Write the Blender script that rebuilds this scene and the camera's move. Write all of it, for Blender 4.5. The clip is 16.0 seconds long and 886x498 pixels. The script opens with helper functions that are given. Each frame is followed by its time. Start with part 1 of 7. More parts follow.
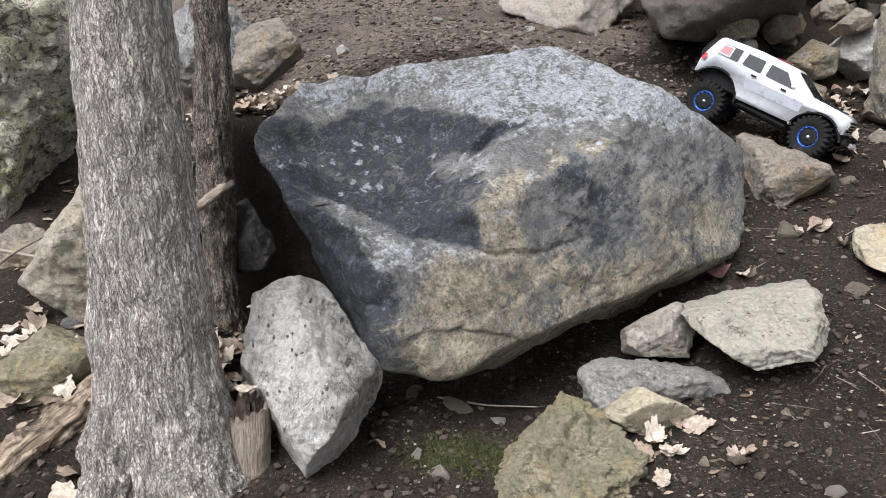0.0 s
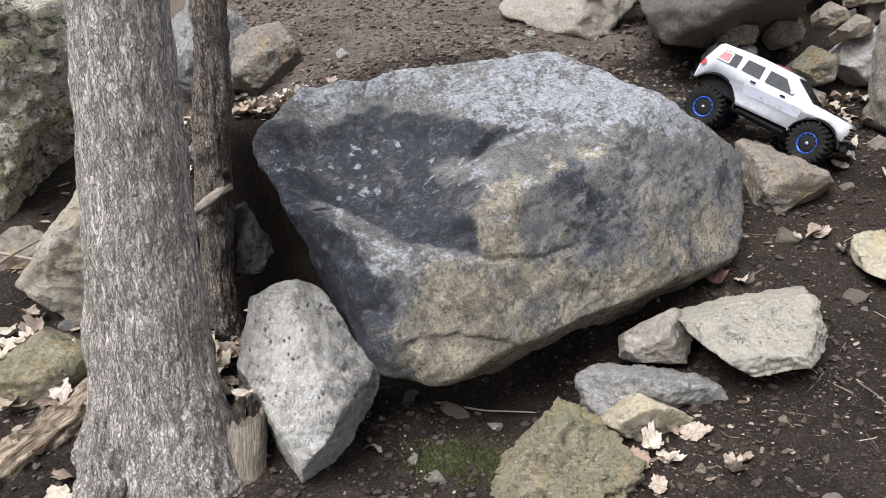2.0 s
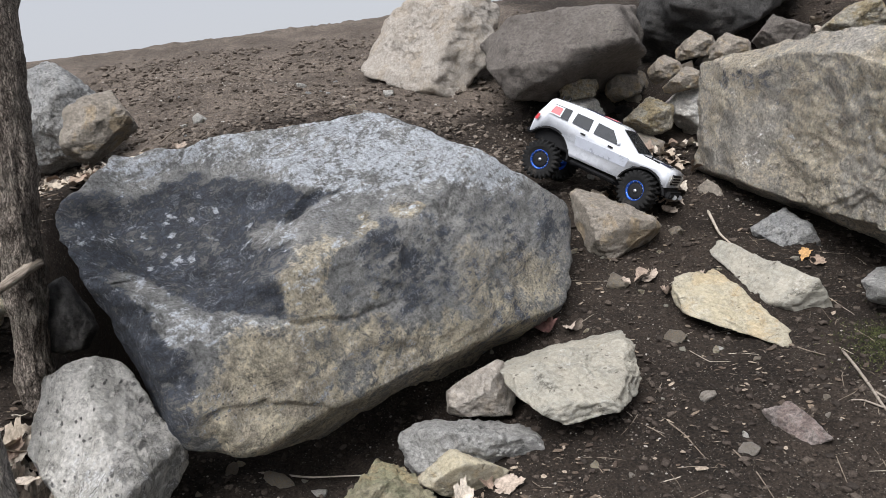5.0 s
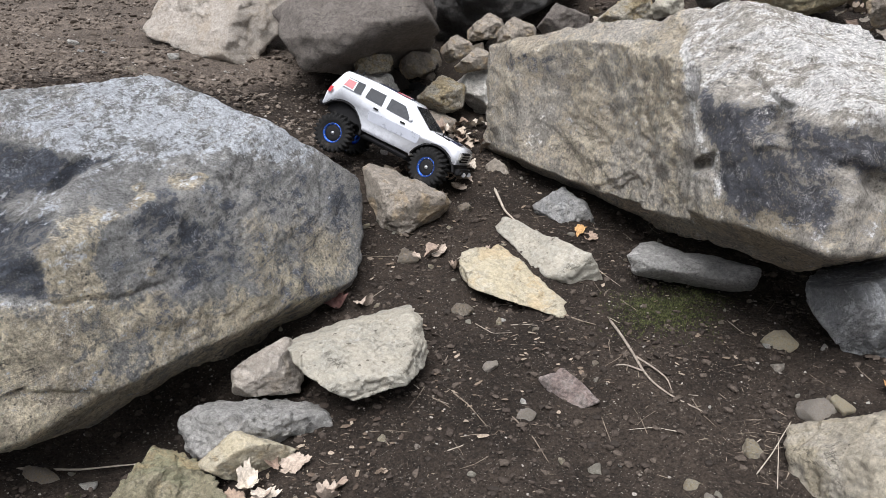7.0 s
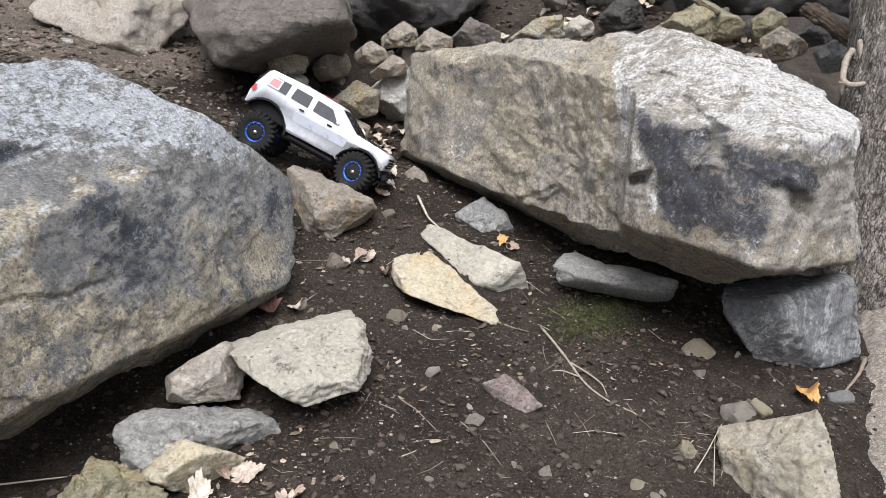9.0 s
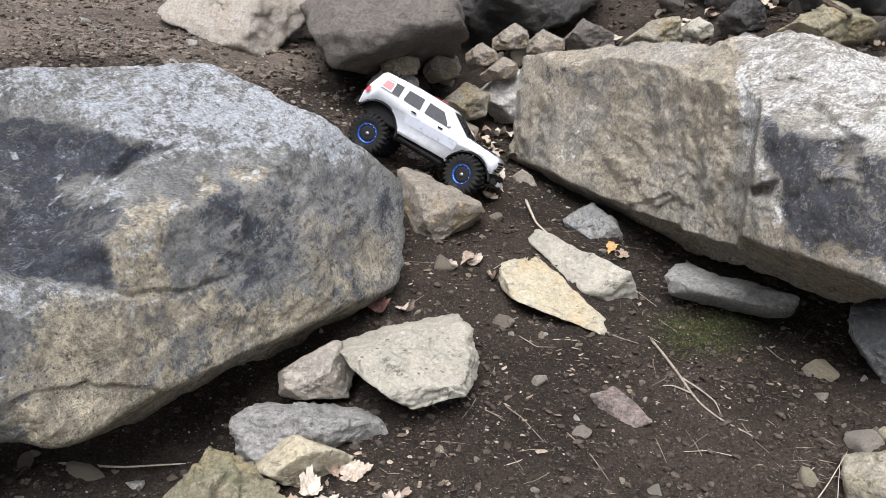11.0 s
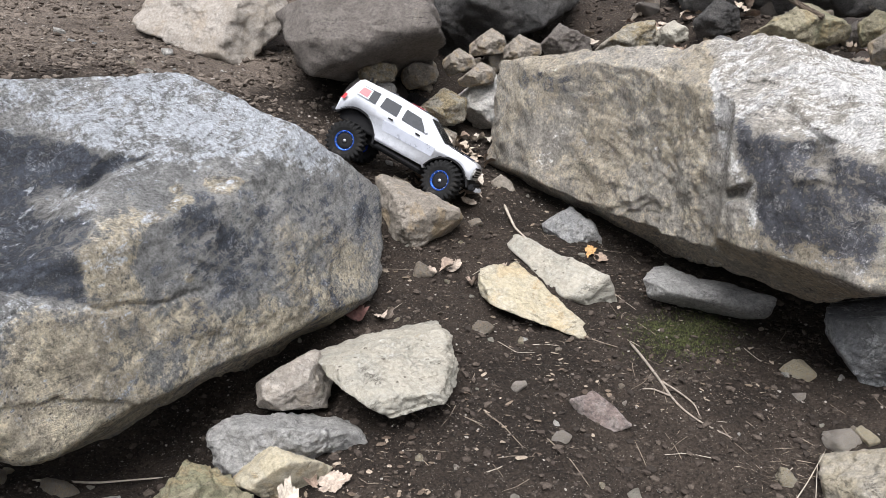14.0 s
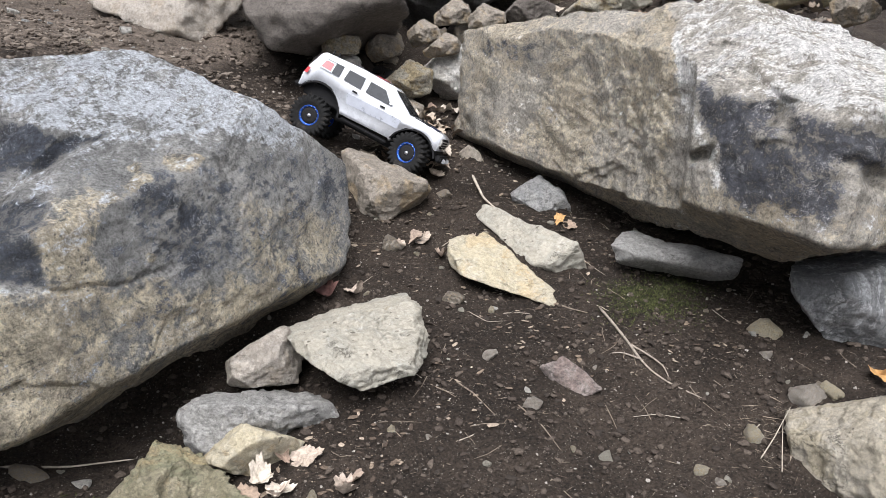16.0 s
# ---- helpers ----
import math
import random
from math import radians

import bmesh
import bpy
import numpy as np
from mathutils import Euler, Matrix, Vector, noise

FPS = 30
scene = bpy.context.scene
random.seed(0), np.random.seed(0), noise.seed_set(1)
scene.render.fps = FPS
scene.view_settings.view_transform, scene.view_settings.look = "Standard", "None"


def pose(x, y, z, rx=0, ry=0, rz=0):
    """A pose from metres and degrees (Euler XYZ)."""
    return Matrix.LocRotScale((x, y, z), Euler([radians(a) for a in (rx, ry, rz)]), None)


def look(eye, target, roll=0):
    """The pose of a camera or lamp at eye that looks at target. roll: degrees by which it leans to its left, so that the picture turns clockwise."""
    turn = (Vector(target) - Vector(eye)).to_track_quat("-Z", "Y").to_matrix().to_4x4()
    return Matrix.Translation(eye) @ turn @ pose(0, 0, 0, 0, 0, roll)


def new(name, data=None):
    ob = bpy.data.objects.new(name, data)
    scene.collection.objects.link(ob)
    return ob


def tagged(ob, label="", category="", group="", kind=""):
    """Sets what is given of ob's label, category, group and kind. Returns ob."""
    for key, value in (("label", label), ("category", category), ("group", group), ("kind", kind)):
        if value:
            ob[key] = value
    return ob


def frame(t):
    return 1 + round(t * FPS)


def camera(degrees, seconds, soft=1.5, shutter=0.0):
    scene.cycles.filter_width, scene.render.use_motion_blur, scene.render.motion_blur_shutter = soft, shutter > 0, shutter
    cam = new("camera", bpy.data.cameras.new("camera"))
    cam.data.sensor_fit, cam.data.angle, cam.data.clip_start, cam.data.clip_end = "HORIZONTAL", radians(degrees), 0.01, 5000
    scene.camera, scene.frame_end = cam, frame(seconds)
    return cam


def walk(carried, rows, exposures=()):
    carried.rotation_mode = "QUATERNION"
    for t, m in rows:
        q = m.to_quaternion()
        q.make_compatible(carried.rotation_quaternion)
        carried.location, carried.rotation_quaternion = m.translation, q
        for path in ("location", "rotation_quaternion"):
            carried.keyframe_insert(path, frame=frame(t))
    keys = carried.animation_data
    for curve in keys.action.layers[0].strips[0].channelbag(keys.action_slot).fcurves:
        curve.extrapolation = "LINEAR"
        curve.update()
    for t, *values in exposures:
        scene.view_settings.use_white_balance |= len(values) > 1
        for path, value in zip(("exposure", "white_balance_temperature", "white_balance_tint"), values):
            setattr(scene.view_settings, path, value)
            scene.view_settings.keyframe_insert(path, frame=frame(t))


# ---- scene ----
cam = camera(58.19, 16.0, soft=0.55)
walk(cam, [
    (0.0, look((0.0129, -2.1956, 1.1106), (0.0125, -0.2903, 0.5025), -3.65)),
    (0.5, look((0.0146, -2.1917, 1.1111), (0.0187, -0.2861, 0.5041), -3.65)),
    (1.0, look((0.0143, -2.1898, 1.1088), (0.0214, -0.2858, 0.4967), -3.63)),
    (1.5, look((0.0144, -2.1911, 1.1092), (0.0132, -0.2865, 0.4988), -3.45)),
    (2.0, look((0.0176, -2.1935, 1.1125), (0.0176, -0.2856, 0.5124), -3.35)),
    (2.5, look((0.0249, -2.1938, 1.1121), (0.0425, -0.2848, 0.5160), -3.71)),
    (3.0, look((0.0280, -2.1918, 1.1110), (0.0551, -0.2814, 0.5199), -3.44)),
    (3.2, look((0.0286, -2.1925, 1.1132), (0.0551, -0.2753, 0.5445), -3.01)),
    (5.3, look((0.2785, -2.2056, 1.1119), (0.5664, -0.2881, 0.6217), -5.53)),
    (5.5, look((0.2965, -2.2012, 1.1053), (0.6627, -0.3111, 0.5634), -5.46)),
    (6.0, look((0.2967, -2.1969, 1.1051), (0.7334, -0.3405, 0.5024), -4.94)),
    (6.5, look((0.2930, -2.2000, 1.1092), (0.7462, -0.3473, 0.5076), -4.39)),
    (7.0, look((0.2605, -2.1917, 1.1066), (0.9358, -0.3972, 0.5378), -0.63)),
    (7.5, look((0.1571, -2.1449, 1.0983), (1.0360, -0.4365, 0.5424), 1.87)),
    (8.0, look((0.1093, -2.1345, 1.1010), (1.0610, -0.4655, 0.5454), 2.62)),
    (8.5, look((0.0999, -2.1273, 1.1021), (1.0951, -0.4770, 0.5672), 3.47)),
    (9.0, look((0.0947, -2.1187, 1.0956), (1.0908, -0.4696, 0.5588), 3.82)),
    (9.5, look((0.0871, -2.1085, 1.0960), (1.0597, -0.4449, 0.5608), 4.68)),
    (10.0, look((0.0724, -2.1033, 1.0963), (0.9670, -0.3950, 0.5658), 4.97)),
    (10.2, look((0.0740, -2.0976, 1.0978), (0.9397, -0.3763, 0.5615), 4.72)),
    (12.3, look((0.0701, -2.0922, 1.1127), (0.8007, -0.3143, 0.5604), 3.05)),
    (12.5, look((0.0726, -2.0993, 1.1138), (0.8141, -0.3215, 0.5758), 2.87)),
    (13.0, look((0.0871, -2.1053, 1.1147), (0.8808, -0.3473, 0.5862), 2.85)),
    (13.5, look((0.0896, -2.0995, 1.1092), (0.9108, -0.3560, 0.5744), 3.08)),
    (14.0, look((0.0881, -2.0946, 1.1091), (0.9062, -0.3519, 0.5673), 3.17)),
    (14.5, look((0.0897, -2.0916, 1.1081), (0.9127, -0.3514, 0.5655), 3.16)),
    (15.0, look((0.0917, -2.0956, 1.1103), (0.9185, -0.3571, 0.5681), 3.04)),
    (15.5, look((0.0971, -2.0981, 1.1092), (0.9333, -0.3669, 0.5583), 2.76)),
    (16.0, look((0.1093, -2.1016, 1.1011), (0.9728, -0.4003, 0.5012), 1.76)),
], [(0.0, 0.80, 6500, 12), (3.2, 0.80, 6500, 12), (5.3, 0.62, 6500, 11), (6.0, 0.75, 6500, 11), (7.0, 0.77, 6500, 12), (8.5, 0.88, 6500, 12), (10.2, 0.95, 6500, 12), (12.3, 0.94, 6500, 12), (14.5, 0.93, 6500, 12), (16.0, 0.92, 6500, 12)])
# end of walk

# ---- light: an overcast day, soft and nearly white ----
world = bpy.data.worlds.new("overcast_sky")
scene.world = world
world.use_nodes = True
wn, wl = world.node_tree.nodes, world.node_tree.links
sky = wn.new("ShaderNodeTexSky")
sky.sky_type, sky.sun_disc = "NISHITA", False
sky.sun_elevation, sky.sun_rotation = radians(52), radians(217)
veil = wn.new("ShaderNodeMix")
veil.data_type = "RGBA"
veil.inputs["Factor"].default_value = 0.9
veil.inputs["B"].default_value = (8.0, 8.35, 9.1, 1.0)
wl.new(sky.outputs[0], veil.inputs["A"])
wl.new(veil.outputs["Result"], wn["Background"].inputs["Color"])
wn["Background"].inputs["Strength"].default_value = 0.051

sun = new("sun", bpy.data.lights.new("sun", "SUN"))
sun.data.energy, sun.data.angle, sun.data.color = 3.35, radians(44), (0.99, 0.99, 1.0)
sun.matrix_world = look((-1.35, -2.0, 3.6), (0.0, 0.0, 0.0))


# ---- materials ----
class Nodes:
    """A short way to write node materials."""

    def __init__(self, name):
        self.mat = bpy.data.materials.new(name)
        self.mat.use_nodes = True
        self.tree = self.mat.node_tree
        self.bsdf = self.tree.nodes["Principled BSDF"]
        self.where = self.add("ShaderNodeTexCoord").outputs["Object"]

    def add(self, kind, **values):
        node = self.tree.nodes.new(kind)
        for key, value in values.items():
            setattr(node, key, value)
        return node

    def put(self, socket, value):
        if isinstance(value, bpy.types.NodeSocket):
            self.tree.links.new(value, socket)
        elif isinstance(value, tuple) and len(value) == 3 and socket.type == "RGBA":
            socket.default_value = (*value, 1.0)
        else:
            socket.default_value = value

    def stretch(self, scale, turn=(0, 0, 0)):
        """The place, first turned, then scaled along its axes."""
        out = self.where
        for key, value in (("Rotation", [radians(a) for a in turn]), ("Scale", scale)):
            node = self.add("ShaderNodeMapping")
            self.put(node.inputs["Vector"], out)
            node.inputs[key].default_value = value
            out = node.outputs[0]
        return out

    def noise(self, scale, detail=5.0, rough=0.6, warp=0.0, vector=None):
        node = self.add("ShaderNodeTexNoise")
        self.put(node.inputs["Vector"], vector or self.where)
        for key, value in (("Scale", scale), ("Detail", detail), ("Roughness", rough), ("Distortion", warp)):
            node.inputs[key].default_value = value
        return node.outputs["Fac"]

    def cells(self, scale, feature="F1", vector=None):
        node = self.add("ShaderNodeTexVoronoi", feature=feature)
        self.put(node.inputs["Vector"], vector or self.where)
        node.inputs["Scale"].default_value = scale
        return node.outputs["Distance"]

    def ramp(self, value, low, high, a=0.0, b=1.0):
        node = self.add("ShaderNodeMapRange", interpolation_type="SMOOTHSTEP")
        for key, v in (("Value", value), ("From Min", low), ("From Max", high), ("To Min", a), ("To Max", b)):
            self.put(node.inputs[key], v)
        return node.outputs[0]

    def math(self, how, a, b=0.0):
        node = self.add("ShaderNodeMath", operation=how)
        self.put(node.inputs[0], a)
        self.put(node.inputs[1], b)
        return node.outputs[0]

    def mix(self, factor, a, b, how="MIX"):
        node = self.add("ShaderNodeMix", data_type="RGBA", blend_type=how)
        self.put(node.inputs["Factor"], factor)
        self.put(node.inputs["A"], a)
        self.put(node.inputs["B"], b)
        return node.outputs["Result"]

    def attr(self, name):
        return self.add("ShaderNodeAttribute", attribute_name=name).outputs["Fac"]

    def random(self):
        return self.add("ShaderNodeObjectInfo").outputs["Random"]

    def island(self):
        return self.add("ShaderNodeNewGeometry").outputs["Random Per Island"]

    def bump(self, *layers):
        last = None
        for height, strength, distance in layers:
            node = self.add("ShaderNodeBump")
            node.inputs["Strength"].default_value, node.inputs["Distance"].default_value = strength, distance
            self.put(node.inputs["Height"], height)
            if last:
                self.put(node.inputs["Normal"], last)
            last = node.outputs[0]
        self.put(self.bsdf.inputs["Normal"], last)

    def finish(self, colour, rough=0.85, metal=0.0, gloss=0.3):
        for key, value in (("Base Color", colour), ("Roughness", rough), ("Metallic", metal), ("Specular IOR Level", gloss)):
            self.put(self.bsdf.inputs[key], value)
        return self.mat


def stone(name, main, other, dark, pale, spots=0.5, streak=(0, 0, 0), grain=1.0, warm=(0.50, 0.44, 0.335), moss=None, wear=0.0, clean=0.0, grit=1.0, squeeze=(0.8, 1.0, 4.0), vary=2.2, blotch=1.0, relief=1.0, tint=None, holes=False):
    """Weathered rock: two ground colours in patches, dark lichen, pale scuffs, and stains and painted shade that the
    mesh carries as attributes.
    """
    n = Nodes(name)
    big = n.noise(6.0, 7.0, 0.65, 0.8)
    mid = n.noise(26.0, 7.0, 0.72, 0.5)
    fine = n.noise(110.0 * grain, 6.0, 0.78, 0.3)
    dust = n.noise(420.0 * grain, 3.0, 0.7)
    lines = n.noise(11.0, 9.0, 0.74, 0.7, n.stretch(squeeze, streak))
    mottle = n.noise(48.0 * grain, 6.0, 0.8, 0.6, n.stretch((1.0, 0.8, 1.4), streak))
    centred = lambda value, weight: n.math("MULTIPLY", n.math("SUBTRACT", value, 0.5), weight)
    colour = n.mix(n.ramp(n.math("ADD", big, centred(mid, 1.0)), 0.40, 0.56), main, other)
    colour = n.mix(n.math("MULTIPLY", n.ramp(n.math("ADD", n.attr("warm"), n.math("ADD", centred(mid, 1.8), centred(big, 1.2))), 0.20, 0.60), 0.8), colour, warm)
    dark_mask = n.math("ADD", n.math("ADD", n.attr("dark"), centred(lines, 1.3)), n.math("ADD", centred(mid, 1.0), n.math("ADD", centred(mottle, 2.2 * blotch), centred(fine, 1.4))))
    colour = n.mix(n.math("MULTIPLY", n.ramp(dark_mask, 0.06 + clean, 0.66 + clean), 0.9), colour, dark)
    worn = n.math("ADD", n.math("ADD", n.attr("pale"), centred(lines, vary)), n.math("ADD", centred(mid, 1.2), n.math("ADD", centred(mottle, 2.2 * blotch), centred(fine, 0.8))))
    colour = n.mix(n.math("MULTIPLY", n.ramp(worn, 0.30 - wear, 0.72 - wear), 0.85), colour, pale)
    if tint:
        colour = n.mix(n.math("MULTIPLY", n.ramp(n.math("ADD", n.noise(9.0, 5.0, 0.62, 0.7), centred(mid, 0.5)), 0.50, 0.62), 0.7), colour, tint)
    if moss:
        colour = n.mix(n.math("MULTIPLY", n.ramp(n.math("ADD", n.noise(12.0, 6.0, 0.7, 1.0), centred(fine, 0.4)), 0.50, 0.62), 0.8), colour, moss)
    freckle = n.ramp(n.math("ADD", n.noise(85.0 * grain, 4.0, 0.8), centred(mid, 0.8)), 0.56, 0.64)
    colour = n.mix(n.math("MULTIPLY", freckle, spots), colour, dark)
    seam = n.math("ABSOLUTE", n.math("SUBTRACT", n.noise(9.0, 6.0, 0.66, 0.9, n.stretch((0.7, 1.0, 2.2), streak)), 0.5))
    vein = n.math("ABSOLUTE", n.math("SUBTRACT", n.noise(17.0, 5.0, 0.7, 1.4), 0.5))
    crack = n.math("MULTIPLY", n.ramp(seam, 0.0, 0.016, 1.0, 0.0), n.ramp(big, 0.47, 0.60))
    colour = n.mix(n.math("MULTIPLY", crack, 0.75), colour, dark)
    colour = n.mix(n.math("MULTIPLY", n.math("MULTIPLY", n.ramp(vein, 0.0, 0.012, 1.0, 0.0), n.ramp(mid, 0.50, 0.62)), 0.55), colour, pale)
    tone = n.math("ADD", n.ramp(fine, 0.30, 0.70, 1.0 - 0.46 * grit, 1.0 + 0.46 * grit), n.math("ADD", centred(dust, 1.2 * grit), centred(mottle, 1.3 * grit * blotch)))
    colour = n.mix(1.0, colour, tone, "MULTIPLY")
    pits = n.ramp(n.cells(75.0 * grain), 0.03, 0.32)
    if holes:
        gap = n.ramp(n.math("ADD", n.noise(24.0, 5.0, 0.7, 0.8, n.stretch((1.0, 1.0, 1.7))), centred(big, 0.5)), 0.36, 0.47)
        colour = n.mix(n.math("MULTIPLY", n.math("SUBTRACT", 1.0, gap), 0.85), colour, dark)
        pits = n.math("ADD", pits, n.math("MULTIPLY", gap, 5.0))
    n.bump(*((height, strength, depth * relief) for height, strength, depth in ((lines, 0.9, 0.023), (mid, 0.8, 0.018), (mottle, 0.8, 0.012), (crack, 0.8, -0.008), (pits, 0.6, 0.006), (fine, 1.0, 0.010), (dust, 0.8, 0.0025))))
    return n.finish(colour, n.ramp(fine, 0.3, 0.7, 0.70, 0.95), gloss=0.25)


def boulder_stone(name, grey, light, warm, ochre, dark, blue, pale, streak=(0, 0, 0), squeeze=(0.7, 1.0, 3.2), pitted=1.0):
    """A weathered boulder's skin: patches with ragged lichen edges where the mesh's attributes dark, pale and warm ask
    for them. Dark and pale also hold painted shade and light.
    """
    n = Nodes(name)
    centred = lambda value, weight: n.math("MULTIPLY", n.math("SUBTRACT", value, 0.5), weight)
    plus = lambda a, *more: plus(n.math("ADD", a, more[0]), *more[1:]) if more else a
    big = n.noise(5.0, 6.0, 0.62, 0.6)
    mid = n.noise(21.0, 9.0, 0.72, 0.5)
    flow = n.noise(16.0, 9.0, 0.74, 0.9, n.stretch(squeeze, streak))
    patch = n.noise(58.0, 7.0, 0.74, 0.6)
    fine = n.noise(150.0, 6.0, 0.74, 0.3)
    dust = n.noise(430.0, 3.0, 0.7)
    colour = n.mix(n.ramp(plus(big, centred(mid, 0.8), centred(patch, 0.5)), 0.40, 0.60), grey, light)
    tan = n.mix(n.ramp(plus(n.noise(13.0, 7.0, 0.7, 0.8), centred(patch, 0.4)), 0.42, 0.60), warm, ochre)
    colour = n.mix(n.math("MULTIPLY", n.ramp(plus(n.attr("warm"), centred(mid, 2.2), centred(big, 1.0), centred(patch, 1.5), centred(fine, 0.8)), 0.30, 0.62), 0.92), colour, tan)
    shade = n.mix(n.ramp(plus(flow, centred(patch, 0.5)), 0.36, 0.66), dark, blue)
    # the dark attribute mixes the stone's own stains with painted shade
    dark_mask = plus(n.attr("dark"), centred(flow, 1.7), centred(mid, 1.9), centred(patch, 1.9), centred(fine, 1.5))
    colour = n.mix(n.math("MULTIPLY", n.ramp(dark_mask, 0.32, 0.66), 0.93), colour, shade)
    # the pale attribute mixes worn stone with light painted on the lip
    worn = plus(n.attr("pale"), centred(flow, 2.5), centred(patch, 1.5), centred(mid, 1.1), centred(fine, 0.9))
    colour = n.mix(n.math("MULTIPLY", n.ramp(worn, 0.38, 0.72), 0.86), colour, pale)
    # white scratches and flecks, thin dark seams, pits
    vein = n.math("ABSOLUTE", n.math("SUBTRACT", n.noise(30.0, 6.0, 0.72, 1.6), 0.5))
    colour = n.mix(n.math("MULTIPLY", n.math("MULTIPLY", n.ramp(vein, 0.0, 0.022, 1.0, 0.0), n.ramp(mid, 0.49, 0.58)), 0.55), colour, pale)
    seam = n.math("ABSOLUTE", n.math("SUBTRACT", n.noise(8.0, 7.0, 0.66, 0.9, n.stretch((0.7, 1.0, 2.4), streak)), 0.5))
    crack = n.math("MULTIPLY", n.ramp(seam, 0.0, 0.013, 1.0, 0.0), n.ramp(big, 0.50, 0.60))
    colour = n.mix(n.math("MULTIPLY", crack, 0.7), colour, dark)
    pit = n.math("MULTIPLY", n.ramp(n.cells(95.0), 0.10, 0.24, 1.0, 0.0), n.ramp(plus(n.noise(34.0, 4.0, 0.6), centred(n.attr("warm"), 0.10)), 0.50, 0.58))
    colour = n.mix(n.math("MULTIPLY", pit, 0.75 * pitted), colour, dark)
    tone = plus(n.ramp(fine, 0.30, 0.70, 0.55, 1.40), centred(dust, 1.2), centred(patch, 1.5), centred(mid, 0.7))
    colour = n.mix(1.0, colour, tone, "MULTIPLY")
    n.bump((flow, 0.9, 0.024), (mid, 0.9, 0.022), (patch, 0.9, 0.014), (crack, 0.9, -0.010), (pit, 0.8, -0.006), (fine, 1.0, 0.0085), (dust, 0.8, 0.0022))
    return n.finish(colour, n.ramp(fine, 0.3, 0.7, 0.66, 0.94), gloss=0.25)


GREY_BLUE = boulder_stone("stone_grey_blue", (0.29, 0.288, 0.28), (0.43, 0.42, 0.40), (0.395, 0.345, 0.265), (0.62, 0.545, 0.405), (0.036, 0.040, 0.050), (0.092, 0.105, 0.135), (0.64, 0.67, 0.71), (0, 22, 8), (0.6, 0.9, 3.6))
TAN_GREY = boulder_stone("stone_tan_grey", (0.46, 0.425, 0.37), (0.60, 0.56, 0.50), (0.50, 0.43, 0.325), (0.61, 0.535, 0.41), (0.042, 0.045, 0.056), (0.11, 0.118, 0.145), (0.84, 0.825, 0.80), (10, -12, 30), (0.9, 1.0, 1.8), 0.8)
CREAM = stone("stone_cream", (0.42, 0.39, 0.325), (0.385, 0.368, 0.315), (0.11, 0.095, 0.075), (0.545, 0.54, 0.51), 0.25, (0, 10, 0), clean=0.34, grit=0.42, relief=0.36, tint=(0.47, 0.435, 0.36))
BROWN = stone("stone_brown", (0.296, 0.26, 0.216), (0.36, 0.32, 0.272), (0.085, 0.074, 0.064), (0.448, 0.416, 0.368), 0.3, clean=0.18, grit=0.65, relief=0.55, tint=(0.42, 0.32, 0.20))
GREY = stone("stone_grey", (0.34, 0.342, 0.338), (0.42, 0.415, 0.40), (0.07, 0.07, 0.072), (0.55, 0.55, 0.54), 0.5, (90, 0, 0), relief=0.7)
OCHRE = stone("stone_ochre", (0.45, 0.37, 0.235), (0.47, 0.435, 0.36), (0.12, 0.10, 0.075), (0.66, 0.62, 0.52), 0.25, clean=0.20)
WHITE = stone("stone_white", (0.72, 0.70, 0.66), (0.62, 0.59, 0.54), (0.10, 0.095, 0.09), (0.82, 0.81, 0.79), 0.3, clean=0.26, grit=0.6)
RED = stone("stone_red", (0.34, 0.27, 0.245), (0.38, 0.325, 0.30), (0.12, 0.10, 0.09), (0.54, 0.49, 0.46), 0.3, clean=0.15)
GREEN = stone("stone_lichen", (0.303, 0.275, 0.189), (0.41, 0.365, 0.262), (0.07, 0.07, 0.055), (0.426, 0.402, 0.328), 0.4, moss=(0.25, 0.25, 0.165), clean=0.1, grit=0.7, relief=0.6, tint=(0.42, 0.33, 0.18))
MOSSY = stone("stone_mossy", (0.66, 0.62, 0.49), (0.76, 0.715, 0.60), (0.045, 0.042, 0.036), (0.46, 0.43, 0.36), 0.8, moss=(0.48, 0.49, 0.27), holes=True)
PINK = stone("stone_buff", (0.392, 0.351, 0.303), (0.459, 0.418, 0.37), (0.11, 0.095, 0.08), (0.488, 0.459, 0.414), 0.25, clean=0.24, grit=0.55, relief=0.5, tint=(0.40, 0.34, 0.27))
OCHRE_PALE = stone("stone_straw", (0.518, 0.457, 0.328), (0.504, 0.457, 0.353), (0.14, 0.115, 0.08), (0.576, 0.547, 0.468), 0.2, warm=(0.55, 0.40, 0.20), clean=0.34, grit=0.5, relief=0.38, tint=(0.52, 0.41, 0.25))
BUFF = stone("stone_buff_pale", (0.51, 0.455, 0.361), (0.561, 0.51, 0.425), (0.10, 0.09, 0.075), (0.629, 0.595, 0.527), 0.25, clean=0.28, grit=0.6, relief=0.7, tint=(0.50, 0.43, 0.30))
BLOCK = stone("stone_streaked", (0.27, 0.277, 0.285), (0.37, 0.373, 0.376), (0.06, 0.063, 0.068), (0.62, 0.635, 0.65), 0.4, (0, 90, 0), wear=0.22, clean=0.05, grit=0.7, squeeze=(0.3, 0.6, 5.0), vary=6.0)
SPOTTED = stone("stone_spotted", (0.66, 0.635, 0.59), (0.53, 0.51, 0.465), (0.07, 0.067, 0.065), (0.76, 0.755, 0.74), 0.35, (20, 70, 0), clean=0.22, grit=0.6, relief=0.65, warm=(0.50, 0.42, 0.29))
